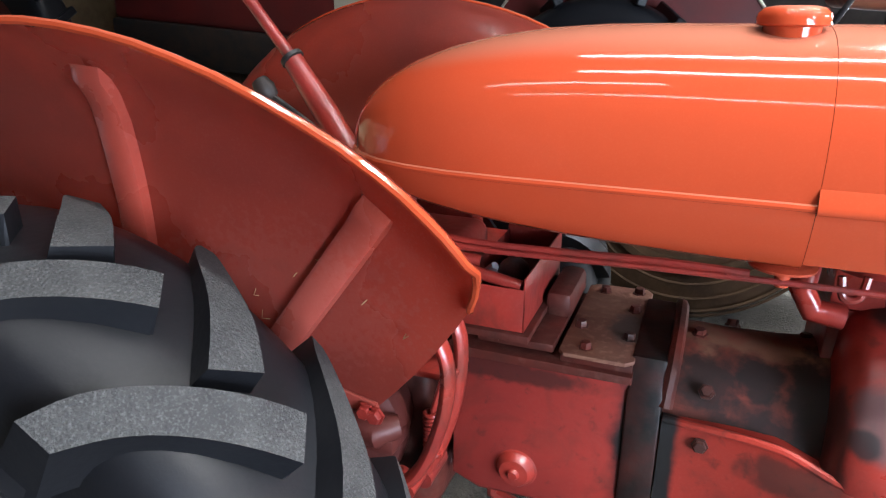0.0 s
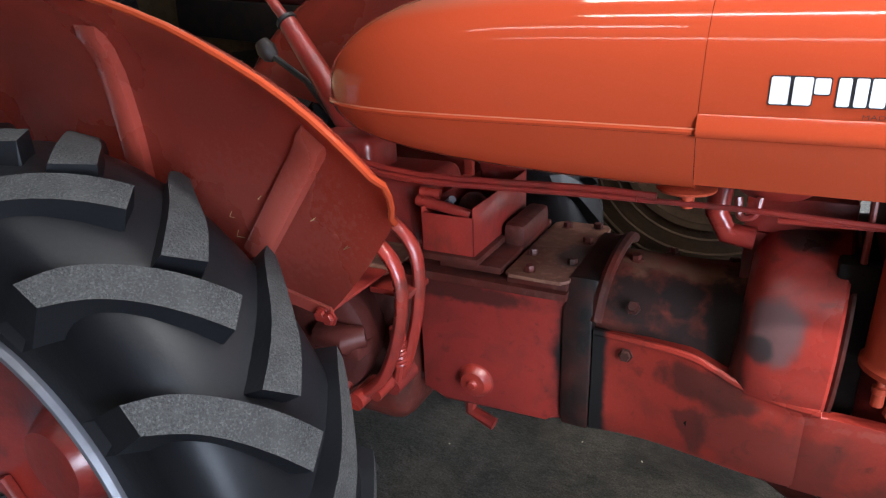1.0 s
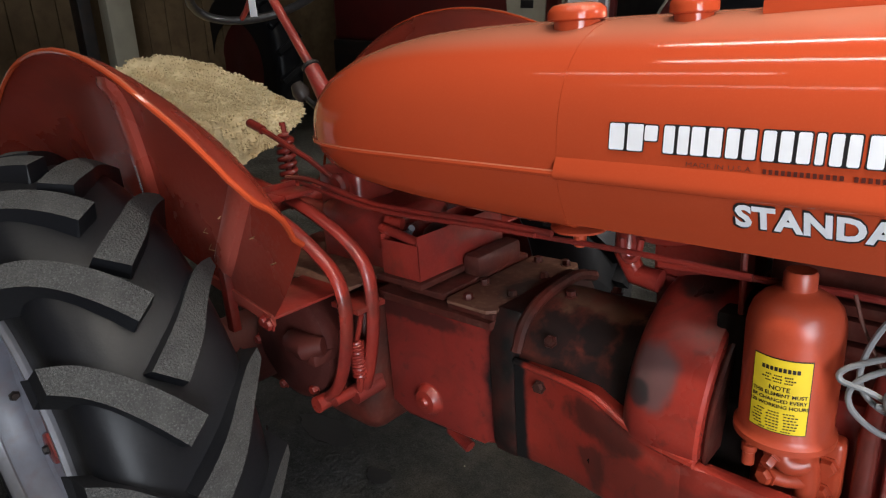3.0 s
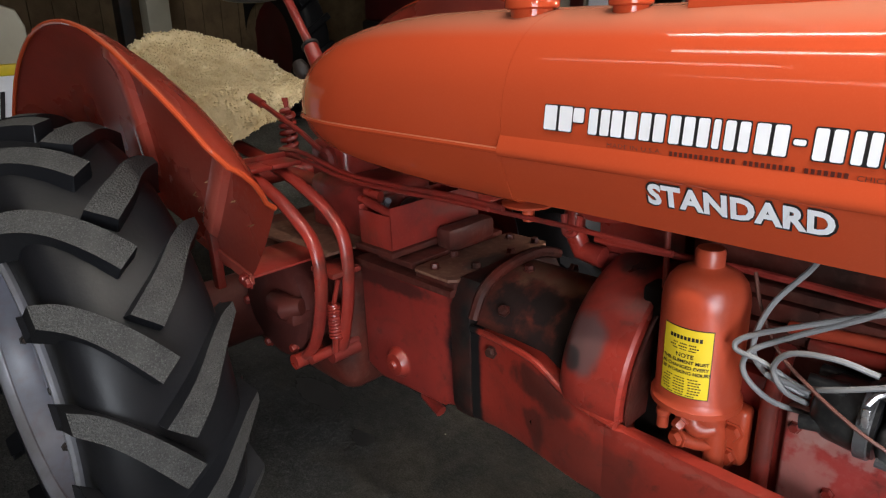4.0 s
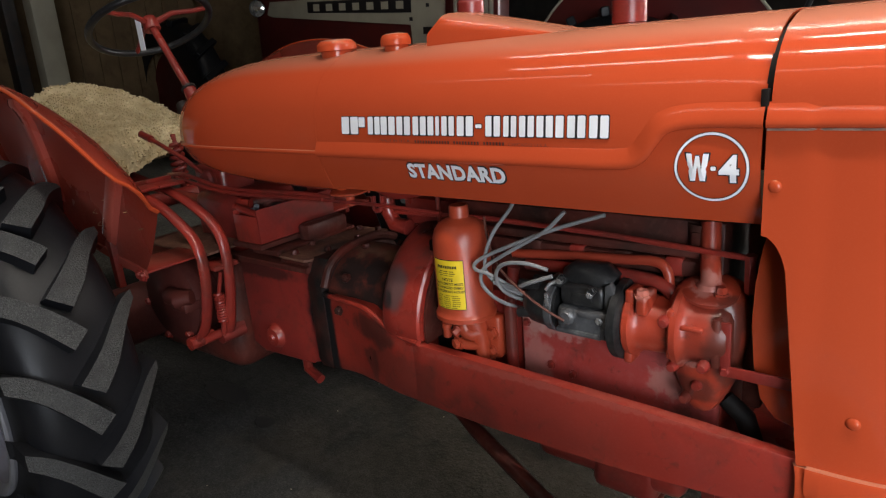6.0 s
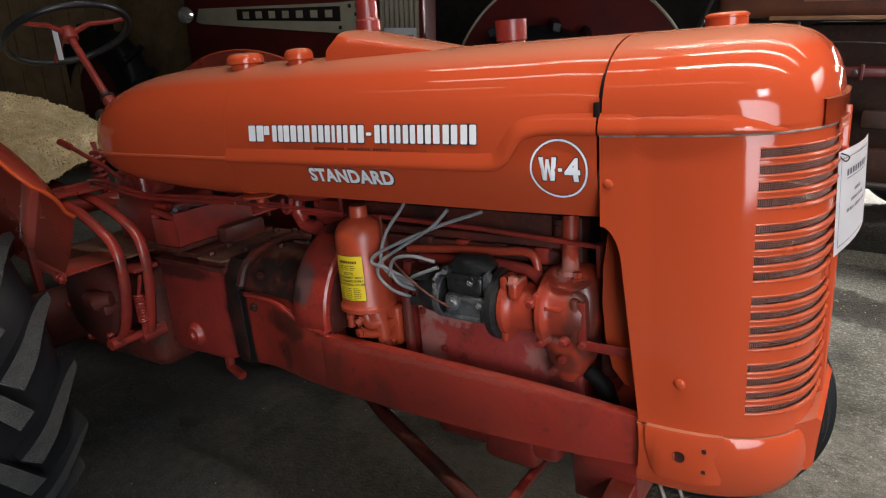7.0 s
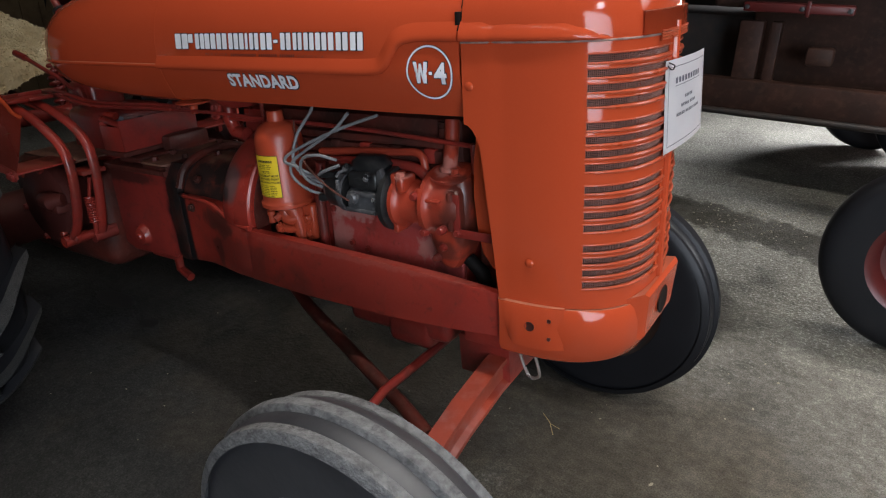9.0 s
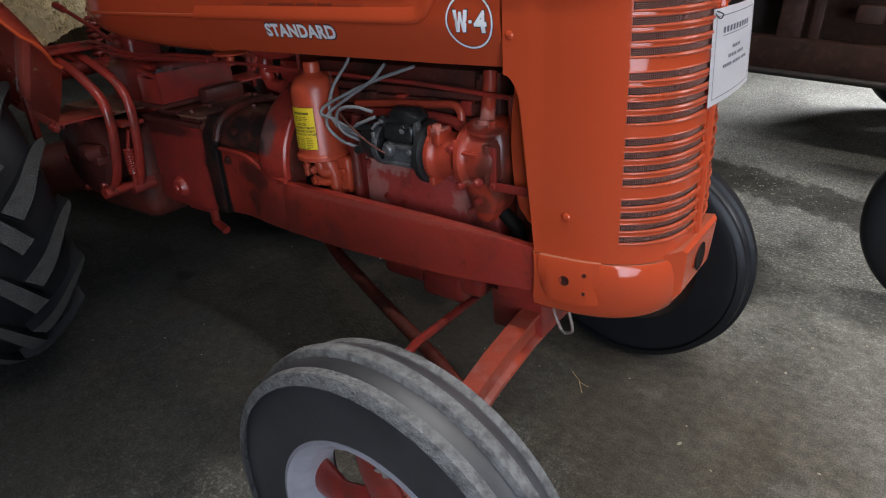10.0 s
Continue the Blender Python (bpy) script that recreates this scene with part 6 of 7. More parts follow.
def front_wheel(f, x, y, z):
    m = Matrix.Translation((x, y, z)) @ Matrix.Rotation(radians(-90 * f), 4, "X")
    wheel = new("front_wheel")
    wheel.parent, wheel.matrix_basis = tractor, m
    tagged(wheel, "small front wheel with a ribbed tyre")
    bm = bmesh.new()
    lathe(bm, tyre_profile(FWR - 0.012, 0.222, 0.165, 0.50), 64)
    # far wheel's tyre, ribs and rim take darker materials, painting in its shade
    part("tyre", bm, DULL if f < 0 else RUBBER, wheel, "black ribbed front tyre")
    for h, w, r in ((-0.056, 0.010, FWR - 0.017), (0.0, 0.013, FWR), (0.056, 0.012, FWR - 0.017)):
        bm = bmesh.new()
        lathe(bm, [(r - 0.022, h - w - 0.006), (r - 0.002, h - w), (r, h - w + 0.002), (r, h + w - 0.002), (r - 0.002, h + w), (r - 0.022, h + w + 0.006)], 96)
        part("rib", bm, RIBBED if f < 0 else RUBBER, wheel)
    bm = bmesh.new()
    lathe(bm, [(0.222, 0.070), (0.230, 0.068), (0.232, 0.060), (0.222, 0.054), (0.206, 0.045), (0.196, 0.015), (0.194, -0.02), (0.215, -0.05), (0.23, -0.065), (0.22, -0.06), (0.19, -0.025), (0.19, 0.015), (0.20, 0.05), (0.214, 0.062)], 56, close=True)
    part("rim", bm, FRONT_RIM if f < 0 else DARK, wheel, "silver painted rim" if f < 0 else "dark rim, shade painted in")
    bm = bmesh.new()
    lathe(bm, [(0.0, 0.045), (0.045, 0.04), (0.055, 0.02), (0.062, 0.0), (0.062, -0.06), (0, -0.06)], 28)
    for k in range(5):
        a = 2 * math.pi * k / 5 + 0.5
        c, s = math.cos(a), math.sin(a)
        tube(bm, [(0.05 * c, 0.05 * s, -0.005), (0.12 * c, 0.12 * s, 0.01), (0.192 * c, 0.192 * s, 0.0)], [0.050, 0.040, 0.052], 14, 0.42)
    part("hub", bm, CAST, wheel, "red cast hub with spokes")
    rng = random.Random(8)
    for k in range(9):
        bm = bmesh.new()
        a, r = radians(-f * (20 + 9 * k)), rng.uniform(0.150, 0.188)
        bmesh.ops.create_icosphere(bm, subdivisions=2, radius=rng.uniform(0.010, 0.020), matrix=Matrix.Translation((r * math.cos(a), r * math.sin(a), rng.uniform(0.0, 0.02))))
        for v in bm.verts:
            v.co += Vector((noise.noise(v.co * 70), noise.noise(v.co * 70 + Vector((5, 0, 0))), noise.noise(v.co * 70 + Vector((0, 5, 0))))) * 0.010
        part("mud_clod", bm, MUD, wheel)
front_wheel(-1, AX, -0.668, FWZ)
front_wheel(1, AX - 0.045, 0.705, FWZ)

# ---- painted lettering on the hood ----
def on_hood(d):
    return lambda x, z: Vector((x, -hood_y(x, z) - d, z))


def fitted(text, x0, x1, z0, z1, bold):
    """Letters stretched to fill a rectangle on the hood's side."""
    pts, faces = letters(text, 1.0, 1.06, bold)
    ax, bx = min(p.x for p in pts), max(p.x for p in pts)
    az, bz = min(p.y for p in pts), max(p.y for p in pts)
    return [Vector((x0 + (p.x - ax) / (bx - ax) * (x1 - x0), z0 + (p.y - az) / (bz - az) * (z1 - z0), 0)) for p in pts], faces


def bar(bm, x0, x1, z0, z1, place, r=0.0025):
    """A plain bar with rounded corners."""
    ring = []
    for cx, cz, a0 in ((x1 - r, z1 - r, 0), (x0 + r, z1 - r, 90), (x0 + r, z0 + r, 180), (x1 - r, z0 + r, 270)):
        for k in range(4):
            a = radians(a0 + 30 * k)
            ring.append(bm.verts.new(place(cx + r * math.cos(a), cz + r * math.sin(a))))
    bm.faces.new(ring)


decal = new("lettering")
decal.parent = hood
tagged(decal, "white block lettering with thin black outlines")
E_ = 0.0022
bm = bmesh.new()
put_letters(bm, fitted("STANDARD", 0.399 - E_, 0.635 + E_, 1.1475 - E_, 1.1800 + E_, 0.066), on_hood(0.0008))
part("word_outline", bm, INK, decal, smooth=False)
bm = bmesh.new()
put_letters(bm, fitted("STANDARD", 0.400, 0.634, 1.1480, 1.1795, 0.042), on_hood(0.0016))
part("word", bm, WHITE, decal, smooth=False)
# the maker's name as plain bars, one or two for each letter
marks = [(0.2256, 0.2751, 2, 0), (0.2771, 0.2952, 1, 1), (0.3039, 0.3376, 2, 0), (0.3405, 0.3792, 2, 0), (0.3842, 0.4198, 2, 0), (0.4268, 0.4793, 3, 0), (0.4843, 0.4932, 1, 0), (0.4991, 0.5289, 2, 0), (0.5358, 0.5725, 2, 0), (0.5784, 0.5923, 1, 2), (0.6002, 0.6320, 2, 0), (0.6389, 0.6657, 2, 0), (0.6716, 0.7013, 2, 0), (0.7063, 0.7380, 2, 0), (0.7430, 0.7580, 1, 0), (0.7648, 0.7975, 2, 0), (0.8044, 0.8381, 2, 0)]
outer = bmesh.new()
for x, x_end, n, kind_ in marks:
    w = x_end - x
    lo, hi = ((1.2365, 1.2720), (1.2510, 1.2710), (1.2510, 1.2575))[kind_]
    gap = 0.0045 if n > 1 else 0
    for k in range(n):
        a = x + (w + gap) / n * k
        inner_ = bmesh.new()
        bar(inner_, a, a + (w - gap * (n - 1)) / n, lo, hi, on_hood(0.0016))
        part("bar", inner_, WHITE, decal, smooth=False)
    bar(outer, x - 0.0016, x_end + 0.0016, lo - 0.0016, hi + 0.0016, on_hood(0.0008), 0.003)
part("outline", outer, INK, decal, smooth=False)
# the small line of print
BROWN = make("dark_brown_ink", (0.07, 0.014, 0.010), 0.4, second=(0.10, 0.018, 0.010), scale=30)
bm = bmesh.new()
put_letters(bm, fitted("MADE IN U.S.A.", 0.336, 0.419, 1.2215, 1.2275, 0.0), on_hood(0.001))
put_letters(bm, fitted("CHICAGO U.S.A.", 0.648, 0.729, 1.2195, 1.2255, 0.0), on_hood(0.001))
x = 0.430
for w in [0.0068] * 13 + [0] + [0.0068] * 9 + [0] + [0.0068] * 7:
    if w:
        bar(bm, x, x + w * 0.62, 1.2205, 1.2265, on_hood(0.001), 0.0006)
    x += w or 0.0075
part("small_print", bm, BROWN, decal, smooth=False)
# the model number in its ring
CX, CZ = 0.996, 1.1945
def ring_mesh(r0, r1, d):
    bm = bmesh.new()
    va, vb = [], []
    for k in range(64):
        a = 2 * math.pi * k / 64
        va.append(bm.verts.new(on_hood(d)(CX + r0 * math.cos(a), CZ + r0 * math.sin(a))))
        vb.append(bm.verts.new(on_hood(d)(CX + r1 * math.cos(a), CZ + r1 * math.sin(a))))
    for k in range(64):
        j = (k + 1) % 64
        bm.faces.new((va[k], vb[k], vb[j], va[j]))
    return bm
def letter_w(bm, x0, x1, z0, z1, place):
    """A heavy block W."""
    half = [(0.0, 1.0), (0.25, 1.0), (0.325, 0.42), (0.42, 0.92), (0.5, 0.92), (0.5, 0.56), (0.40, 0.0), (0.17, 0.0)]
    for flip in (False, True):
        vs = [bm.verts.new(place(x0 + (x1 - x0) * (1 - u if flip else u), z0 + (z1 - z0) * v)) for u, v in half]
        for f in ((0, 1, 2, 7), (2, 6, 7), (2, 3, 5, 6), (3, 4, 5)):
            bm.faces.new([vs[i] for i in f])
part("ring_outline", ring_mesh(0.0480, 0.0535, 0.0008), INK, decal, smooth=False)
part("ring", ring_mesh(0.0490, 0.0525, 0.0016), WHITE, decal, smooth=False)
bm = bmesh.new()
letter_w(bm, 0.9575, 0.9955, 1.1722, 1.2178, on_hood(0.0008))
put_letters(bm, fitted("4", 1.0055, 1.0365, 1.1715, 1.2165, 0.075), on_hood(0.0008))
bar(bm, 0.9945, 1.0045, 1.190, 1.1985, on_hood(0.0008), 0.002)
part("word_outline", bm, INK, decal, smooth=False)
bm = bmesh.new()
letter_w(bm, 0.9600, 0.9930, 1.1742, 1.2158, on_hood(0.0016))
put_letters(bm, fitted("4", 1.007, 1.035, 1.1732, 1.2150, 0.035), on_hood(0.0016))
bar(bm, 0.9958, 1.0032, 1.1912, 1.1972, on_hood(0.0016), 0.0015)
part("word", bm, WHITE, decal, smooth=False)

# ---- loose things on the tractor ----
fleece = thing("sheepskin", "matted cream sheepskin draped over the tractor seat", "sheepskin", TRACTOR)
bm = bmesh.new()
rings = []
NA, NR = 160, 46
for i in range(NR + 1):
    q = i / NR
    ring = []
    for k in range(NA):
        a = 2 * math.pi * k / NA
        c, s = math.cos(a), math.sin(a)
        r = min(q / 0.68, 1.0)
        fall = max(0.0, q - 0.68) / 0.32
        edge = 1 + 0.05 * noise.noise((2.2 * c, 2.2 * s, 3.1)) + 0.03 * noise.noise((6 * c, 6 * s, 1.7))
        turn = (math.degrees(a) + 180) % 360 - 180
        hang = 0.022 + 0.13 * min(1.0, max(0.0, (32 - turn) / 62)) + 0.018 * noise.noise((3 * c, 3 * s, 8.0))
        x = -1.375 + 0.31 * edge * r * c + 0.035 * fall * c
        y = 0.03 + 0.265 * edge * r * s + 0.03 * fall * s
        z = 1.197 + 0.140 * max(0.0, -c * r + 0.15) ** 1.3 - 0.012 * (1 - r ** 2) + 0.012 * (r > 0.95) - hang * fall ** 1.2 - 0.05 * max(0.0, c) * r ** 3
        # the folded front of the pad lies on the dished back
        fold = x + 1.185 + 0.10 * (y - 0.03) + 0.012 * noise.noise((y * 9, 2.0, 5.0))
        z += 0.034 * min(1.0, max(0.0, fold / 0.012)) - 0.016 * math.exp(-(fold / 0.014) ** 2)
        p = Vector((x, y, z))
        n1 = noise.noise(p * 22) * 0.010 + noise.noise(p * 55) * 0.006 + noise.noise(p * 120) * 0.003
        ring.append(p + Vector((0.4 * c * n1 * (1 + 2 * fall), 0.4 * s * n1 * (1 + 2 * fall), n1)))
    rings.append(ring)
loft(bm, rings[1:], cap=False)
bm.normal_update()
rng = random.Random(3)
places = rng.sample(list(bm.verts), 5200)
seeds = [(v.co.copy(), v.normal.copy()) for v in places]
part("wool", bm, FLEECE, fleece, angle=180)
bm = bmesh.new()
for p, n_ in seeds:
    if n_.z < -0.2:
        n_ = -n_
    side_ = Vector((rng.uniform(-1, 1), rng.uniform(-1, 1), rng.uniform(-0.6, 0.2)))
    L_ = rng.uniform(0.006, 0.013)
    tube(bm, [p - n_ * 0.002, p + n_ * L_ * 0.45 + side_ * L_ * 0.25, p + n_ * L_ * 0.40 + side_ * L_ * 0.9], [0.0042, 0.0034, 0.0012], 4, cap=False)
tagged(part("nap", bm, FLEECE, fleece), "matted woolly nap", kind="stuff")

# card hanging on the front grille
sign = thing("paper_sign", "laminated white notice tied to the tractor grille", "sign", TRACTOR)
def sheet(u, v):
    """u 0..1 across, v 0..1 down: the card bows round the nose."""
    y = -0.046 + 0.138 * u
    x = 1.400 + 0.022 * math.sin(min(1.0, u * 1.2) * math.pi / 2) + 0.012 * u
    return Vector((x + 0.006 * v, y + 0.004 * v, 1.200 + 0.010 * u - 0.178 * v + 0.02 * u * v))
bm = bmesh.new()
g = [[bm.verts.new(sheet(i / 12, j / 8)) for i in range(13)] for j in range(9)]
for j in range(8):
    for i in range(12):
        bm.faces.new((g[j][i], g[j][i + 1], g[j + 1][i + 1], g[j + 1][i]))
bmesh.ops.solidify(bm, geom=bm.faces, thickness=0.0008)
part("card", bm, PAPER, sign, angle=60)
bm = bmesh.new()
def patch(u0, u1, v0, v1, n=6):
    out = Vector((0.9, -0.42, 0)).normalized() * 0.0016
    rows = [[bm.verts.new(sheet(u0 + (u1 - u0) * i / n, v) + out) for i in range(n + 1)] for v in (v0, v1)]
    for i in range(n):
        bm.faces.new((rows[0][i], rows[0][i + 1], rows[1][i + 1], rows[1][i]))
for k in range(9):
    patch(0.20 + 0.068 * k, 0.20 + 0.068 * k + 0.045, 0.200, 0.262, 2)
patch(0.20, 0.81, 0.285, 0.292)
for v, a, b in ((0.42, 0.42, 0.62), (0.51, 0.34, 0.70), (0.60, 0.24, 0.80)):
    u = a
    k = 0
    while u < b:
        patch(u, u + 0.028, v, v + 0.035, 1)
        k += 1
        u += 0.038 if k % 5 else 0.06
for u0, u1, v0, v1 in ((0.055, 0.945, 0.075, 0.083), (0.055, 0.945, 0.925, 0.933), (0.055, 0.063, 0.075, 0.93), (0.937, 0.945, 0.075, 0.93)):
    patch(u0, u1, v0, v1)
part("print", bm, make("grey_print", (0.13, 0.13, 0.15), 0.6), sign, smooth=False)
bm = bmesh.new()
tube(bm, smooth_path([sheet(0.06, 0.02), sheet(0.09, 0.05) + Vector((0.01, -0.006, 0)), sheet(0.075, 0.09) + Vector((0.004, -0.003, 0)), sheet(0.03, 0.02) + Vector((-0.012, 0, 0.012))], 4), 0.0012, 6)
part("tie", bm, INK, sign)
# paper tag on the steering wheel hub
tag = thing("paper_tag", "narrow white paper tag on the steering wheel", "tag", TRACTOR)
bm = bmesh.new()
box(bm, (-1.045, 0.040, 1.470), (-1.012, 0.0415, 1.585), 0)
part("strip", bm, PAPER, tag, smooth=False)

# ---- the other machines in the shed ----
def round_tyre(name, parent, r, rim, w, m, material=RUBBER, flat=0.45):
    bm = bmesh.new()
    lathe(bm, tyre_profile(r, rim, w, flat), 56, m)
    return part(name, bm, material, parent)


# a maroon tractor with a cream side stripe
far = thing("tractor", "maroon tractor with a cream side stripe and headlight", "tractor")
YF = 3.45
bm = bmesh.new()
box(bm, (-4.9, YF, 0.95), (-2.0, YF + 0.5, 1.72), 0.06, 3)
part("body", bm, MAROON, far)
bm = bmesh.new()
box(bm, (-4.9, YF - 0.02, 0.62), (-2.2, YF + 0.48, 0.96), 0.03)
part("frame", bm, DARK, far)
bm = bmesh.new()
prism(bm, [(-4.68, 1.47), (-4.60, 1.445), (-2.71, 1.36), (-2.69, 1.05), (-2.35, 1.02), (-2.33, 1.64), (-2.70, 1.615), (-4.62, 1.595)], 1, YF - 0.012, YF + 0.004, 0.003)
part("side_stripe", bm, CREAM, far)
bm = bmesh.new()
prism(bm, [(-4.04, 1.478), (-2.70, 1.458), (-2.70, 1.585), (-4.04, 1.580)], 1, YF - 0.018, YF - 0.010, 0.002)
plate = part("name_plate", bm, INK, far, "black name plate with pale bars")
for k in range(7):
    x = -3.95 + 0.180 * k
    bm = bmesh.new()
    box(bm, (x, YF - 0.021, 1.492), (x + 0.085, YF - 0.017, 1.556), 0)
    part("bar", bm, CREAM, plate, smooth=False)
for x, z in ((-2.60, 1.57), (-2.52, 1.57), (-2.53, 1.50), (-2.72, 1.39)):
    bm = bmesh.new()
    box(bm, (x, YF - 0.020, z), (x + 0.03, YF - 0.010, z + 0.03), 0)
    part("badge", bm, INK, far)
bm = bmesh.new()
box(bm, (-2.57, YF - 0.020, 1.28), (-2.45, YF - 0.010, 1.34), 0.01)
part("badge", bm, INK, far)
bm = bmesh.new()
H = along((-4.72, YF - 0.10, 1.535), (0.55, -0.83, 0.0))
lathe(bm, [(0.0, -0.12), (0.05, -0.10), (0.078, -0.03), (0.085, 0.0), (0.080, 0.012)], 32, H)
lampb = part("headlight", bm, STEEL, far, "round chrome headlight")
bm = bmesh.new()
lathe(bm, [(0.0, 0.022), (0.04, 0.018), (0.078, 0.004)], 32, H)
GLASS = bpy.data.materials.new("lamp_glass")
GLASS.use_nodes = True
gb = GLASS.node_tree.nodes["Principled BSDF"]
gb.inputs["Base Color"].default_value, gb.inputs["Roughness"].default_value, gb.inputs["Metallic"].default_value = (0.75, 0.75, 0.72, 1), 0.12, 0.8
part("lens", bm, GLASS, lampb)
# slatted cream grille at its front
bm = bmesh.new()
box(bm, (-2.02, YF - 0.35, 0.7), (-1.58, YF - 0.30, 1.85), 0.01)
part("grille_frame", bm, MAROON, far)
for k in range(8):
    bm = bmesh.new()
    x = -1.97 + 0.047 * k
    box(bm, (x, YF - 0.375, 0.75), (x + 0.028, YF - 0.345, 1.80), 0.008)
    part("slat", bm, CREAM, far)
for x, y, r in ((-5.3, YF - 0.75, 0.72), (-2.3, YF - 0.25, 0.36)):
    m = Matrix.Translation((x, y, r)) @ Matrix.Rotation(radians(90), 4, "X")
    w = new("wheel")
    w.parent = far
    tagged(w, "black tyred wheel")
    round_tyre("tyre", w, r, r * 0.6, 0.34 if r > 0.5 else 0.18, m)
    bm = bmesh.new()
    lathe(bm, [(0, 0.05), (0.12, 0.05), (r * 0.5, 0.0), (r * 0.61, 0.03), (r * 0.61, -0.06), (0, -0.06)], 40, m)
    part("rim", bm, MAROON, w)
    if r > 0.5:
        for k in range(18):
            bm = bmesh.new()
            a = 2 * math.pi * k / 18
            box(bm, (r - 0.03, -0.03, -0.16), (r + 0.03, 0.03, 0.16), 0.008, 1, m @ Matrix.Rotation(a, 4, "Z") @ Matrix.Rotation(0.5, 4, "X"))
            part("lug", bm, RUBBER, w)
# paper notice before it
note = thing("paper_notice", "white paper notice propped by the far tractor", "notice")
bm = bmesh.new()
box(bm, (-1.86, YF - 0.47, 1.20), (-1.56, YF - 0.465, 1.41), 0, m=None)
part("card", bm, PAPER, note, smooth=False)
bm = bmesh.new()
box(bm, (-1.63, YF - 0.472, 1.28), (-1.58, YF - 0.4705, 1.36), 0)
part("print", bm, make("grey_ink", (0.2, 0.2, 0.22), 0.6), note, smooth=False)
bm = bmesh.new()
tube(bm, [(-1.71, YF - 0.45, 0.0), (-1.71, YF - 0.45, 1.24)], 0.012, 8)
part("stake", bm, DARK, note)

# a dark red tractor with a broad rear fender, seen over the hood
mid = thing("tractor", "dark red tractor with a broad curved rear fender", "tractor")
bm = bmesh.new()
C = Vector((-0.55, 3.25, 0.80))
outline = [(C.x + 0.98 * math.cos(radians(a)), C.z + 0.98 * math.sin(radians(a))) for a in range(0, 181, 6)]
prism(bm, outline, 1, C.y + 0.16, C.y + 0.18, 0)
part("fender", bm, MAROON, mid)
bm = bmesh.new()
tube(bm, [(C.x + 0.98 * math.cos(radians(a)), C.y + 0.15, C.z + 0.98 * math.sin(radians(a))) for a in range(0, 181, 5)], 0.010, 8)
part("fender_edge", bm, CREAM, mid)
m = Matrix.Translation((C.x - 0.1, C.y - 0.08, 0.72)) @ Matrix.Rotation(radians(90), 4, "X")
w = new("wheel")
w.parent = mid
tagged(w, "dusty black rear tyre")
round_tyre("tyre", w, 0.70, 0.42, 0.36, m)
for k in range(18):
    bm = bmesh.new()
    box(bm, (0.68, -0.03, -0.17), (0.745, 0.03, 0.17), 0.008, 1, m @ Matrix.Rotation(2 * math.pi * k / 18, 4, "Z") @ Matrix.Rotation(0.5, 4, "X"))
    part("lug", bm, RUBBER, w)
bm = bmesh.new()
lathe(bm, [(0, 0.05), (0.12, 0.05), (0.35, 0.0), (0.43, 0.03), (0.43, -0.06), (0, -0.06)], 40, m)
part("rim", bm, MAROON, w)
# its dust-brown front wheel, seen under the tank
EARTHY = make("dust_brown_rubber", (0.040, 0.023, 0.012), 0.8, second=(0.014, 0.008, 0.005), scale=7, bump=0.1, fine=(0.06, 0.036, 0.02), fine_scale=60, fine_amount=0.4, spec=0.1)
m = Matrix.Translation((0.02, 2.05, 0.66)) @ Matrix.Rotation(radians(8), 4, "Z") @ Matrix.Rotation(radians(90), 4, "X")
w = new("wheel")
w.parent = mid
tagged(w, "dust-brown tyred front wheel")
round_tyre("tyre", w, 0.66, 0.40, 0.24, m, EARTHY, 0.6)
for r_, h_ in ((0.655, 0.075), (0.615, 0.108), (0.545, 0.124), (0.47, 0.128)):
    bm = bmesh.new()
    tube(bm, [m @ Vector((r_ * math.cos(a), r_ * math.sin(a), h_)) for a in (2 * math.pi * k / 72 for k in range(73))], 0.008, 6)
    part("rib", bm, EARTHY, w)
bm = bmesh.new()
lathe(bm, [(0.40, 0.115), (0.425, 0.12), (0.43, 0.105), (0.40, 0.09), (0.385, 0.02), (0.33, 0.0), (0.10, 0.02), (0.0, 0.04), (0.0, -0.05), (0.38, -0.05), (0.42, -0.10)], 48, m)
part("rim", bm, EARTHY, w)
bm = bmesh.new()
box(bm, (-0.4, C.y + 0.2, 0.5), (1.6, C.y + 0.8, 1.1), 0.05)
part("body", bm, DARK, mid)

# a faded rusty machine ahead on the far side
rusty = thing("old_machine", "faded rusty-red machine chassis on small wheels", "machine")
YM = 2.95
EDGE_RUST = make("rubbed_rusty_edge", (0.30, 0.15, 0.075), 0.5, second=(0.16, 0.07, 0.035), scale=6, bump=0.1)
bm = bmesh.new()
box(bm, (0.82, YM, 0.585), (4.6, YM + 0.10, 0.775), 0.008)
part("side_beam", bm, CHASSIS, rusty)
bm = bmesh.new()
tube(bm, [(0.80, YM - 0.03, 0.590), (4.6, YM - 0.03, 0.590)], 0.020, 10)
part("lower_pipe", bm, DARK, rusty)
bm = bmesh.new()
box(bm, (0.55, YM + 0.05, 1.45), (4.6, YM + 0.9, 1.75), 0.06, 3)
part("tank", bm, RUST, rusty)
bm = bmesh.new()
box(bm, (0.84, YM + 0.035, 1.440), (4.6, YM + 0.06, 1.462), 0.004)
part("edge_strip", bm, EDGE_RUST, rusty)
bm = bmesh.new()
box(bm, (1.00, YM + 0.030, 1.535), (1.52, YM + 0.055, 1.552), 0.004)
part("edge_strip", bm, EDGE_RUST, rusty)
bm = bmesh.new()
box(bm, (0.80, YM + 0.15, 1.16), (0.98, YM + 0.30, 1.44), 0.03, 3)
part("side_cover", bm, CHASSIS, rusty)
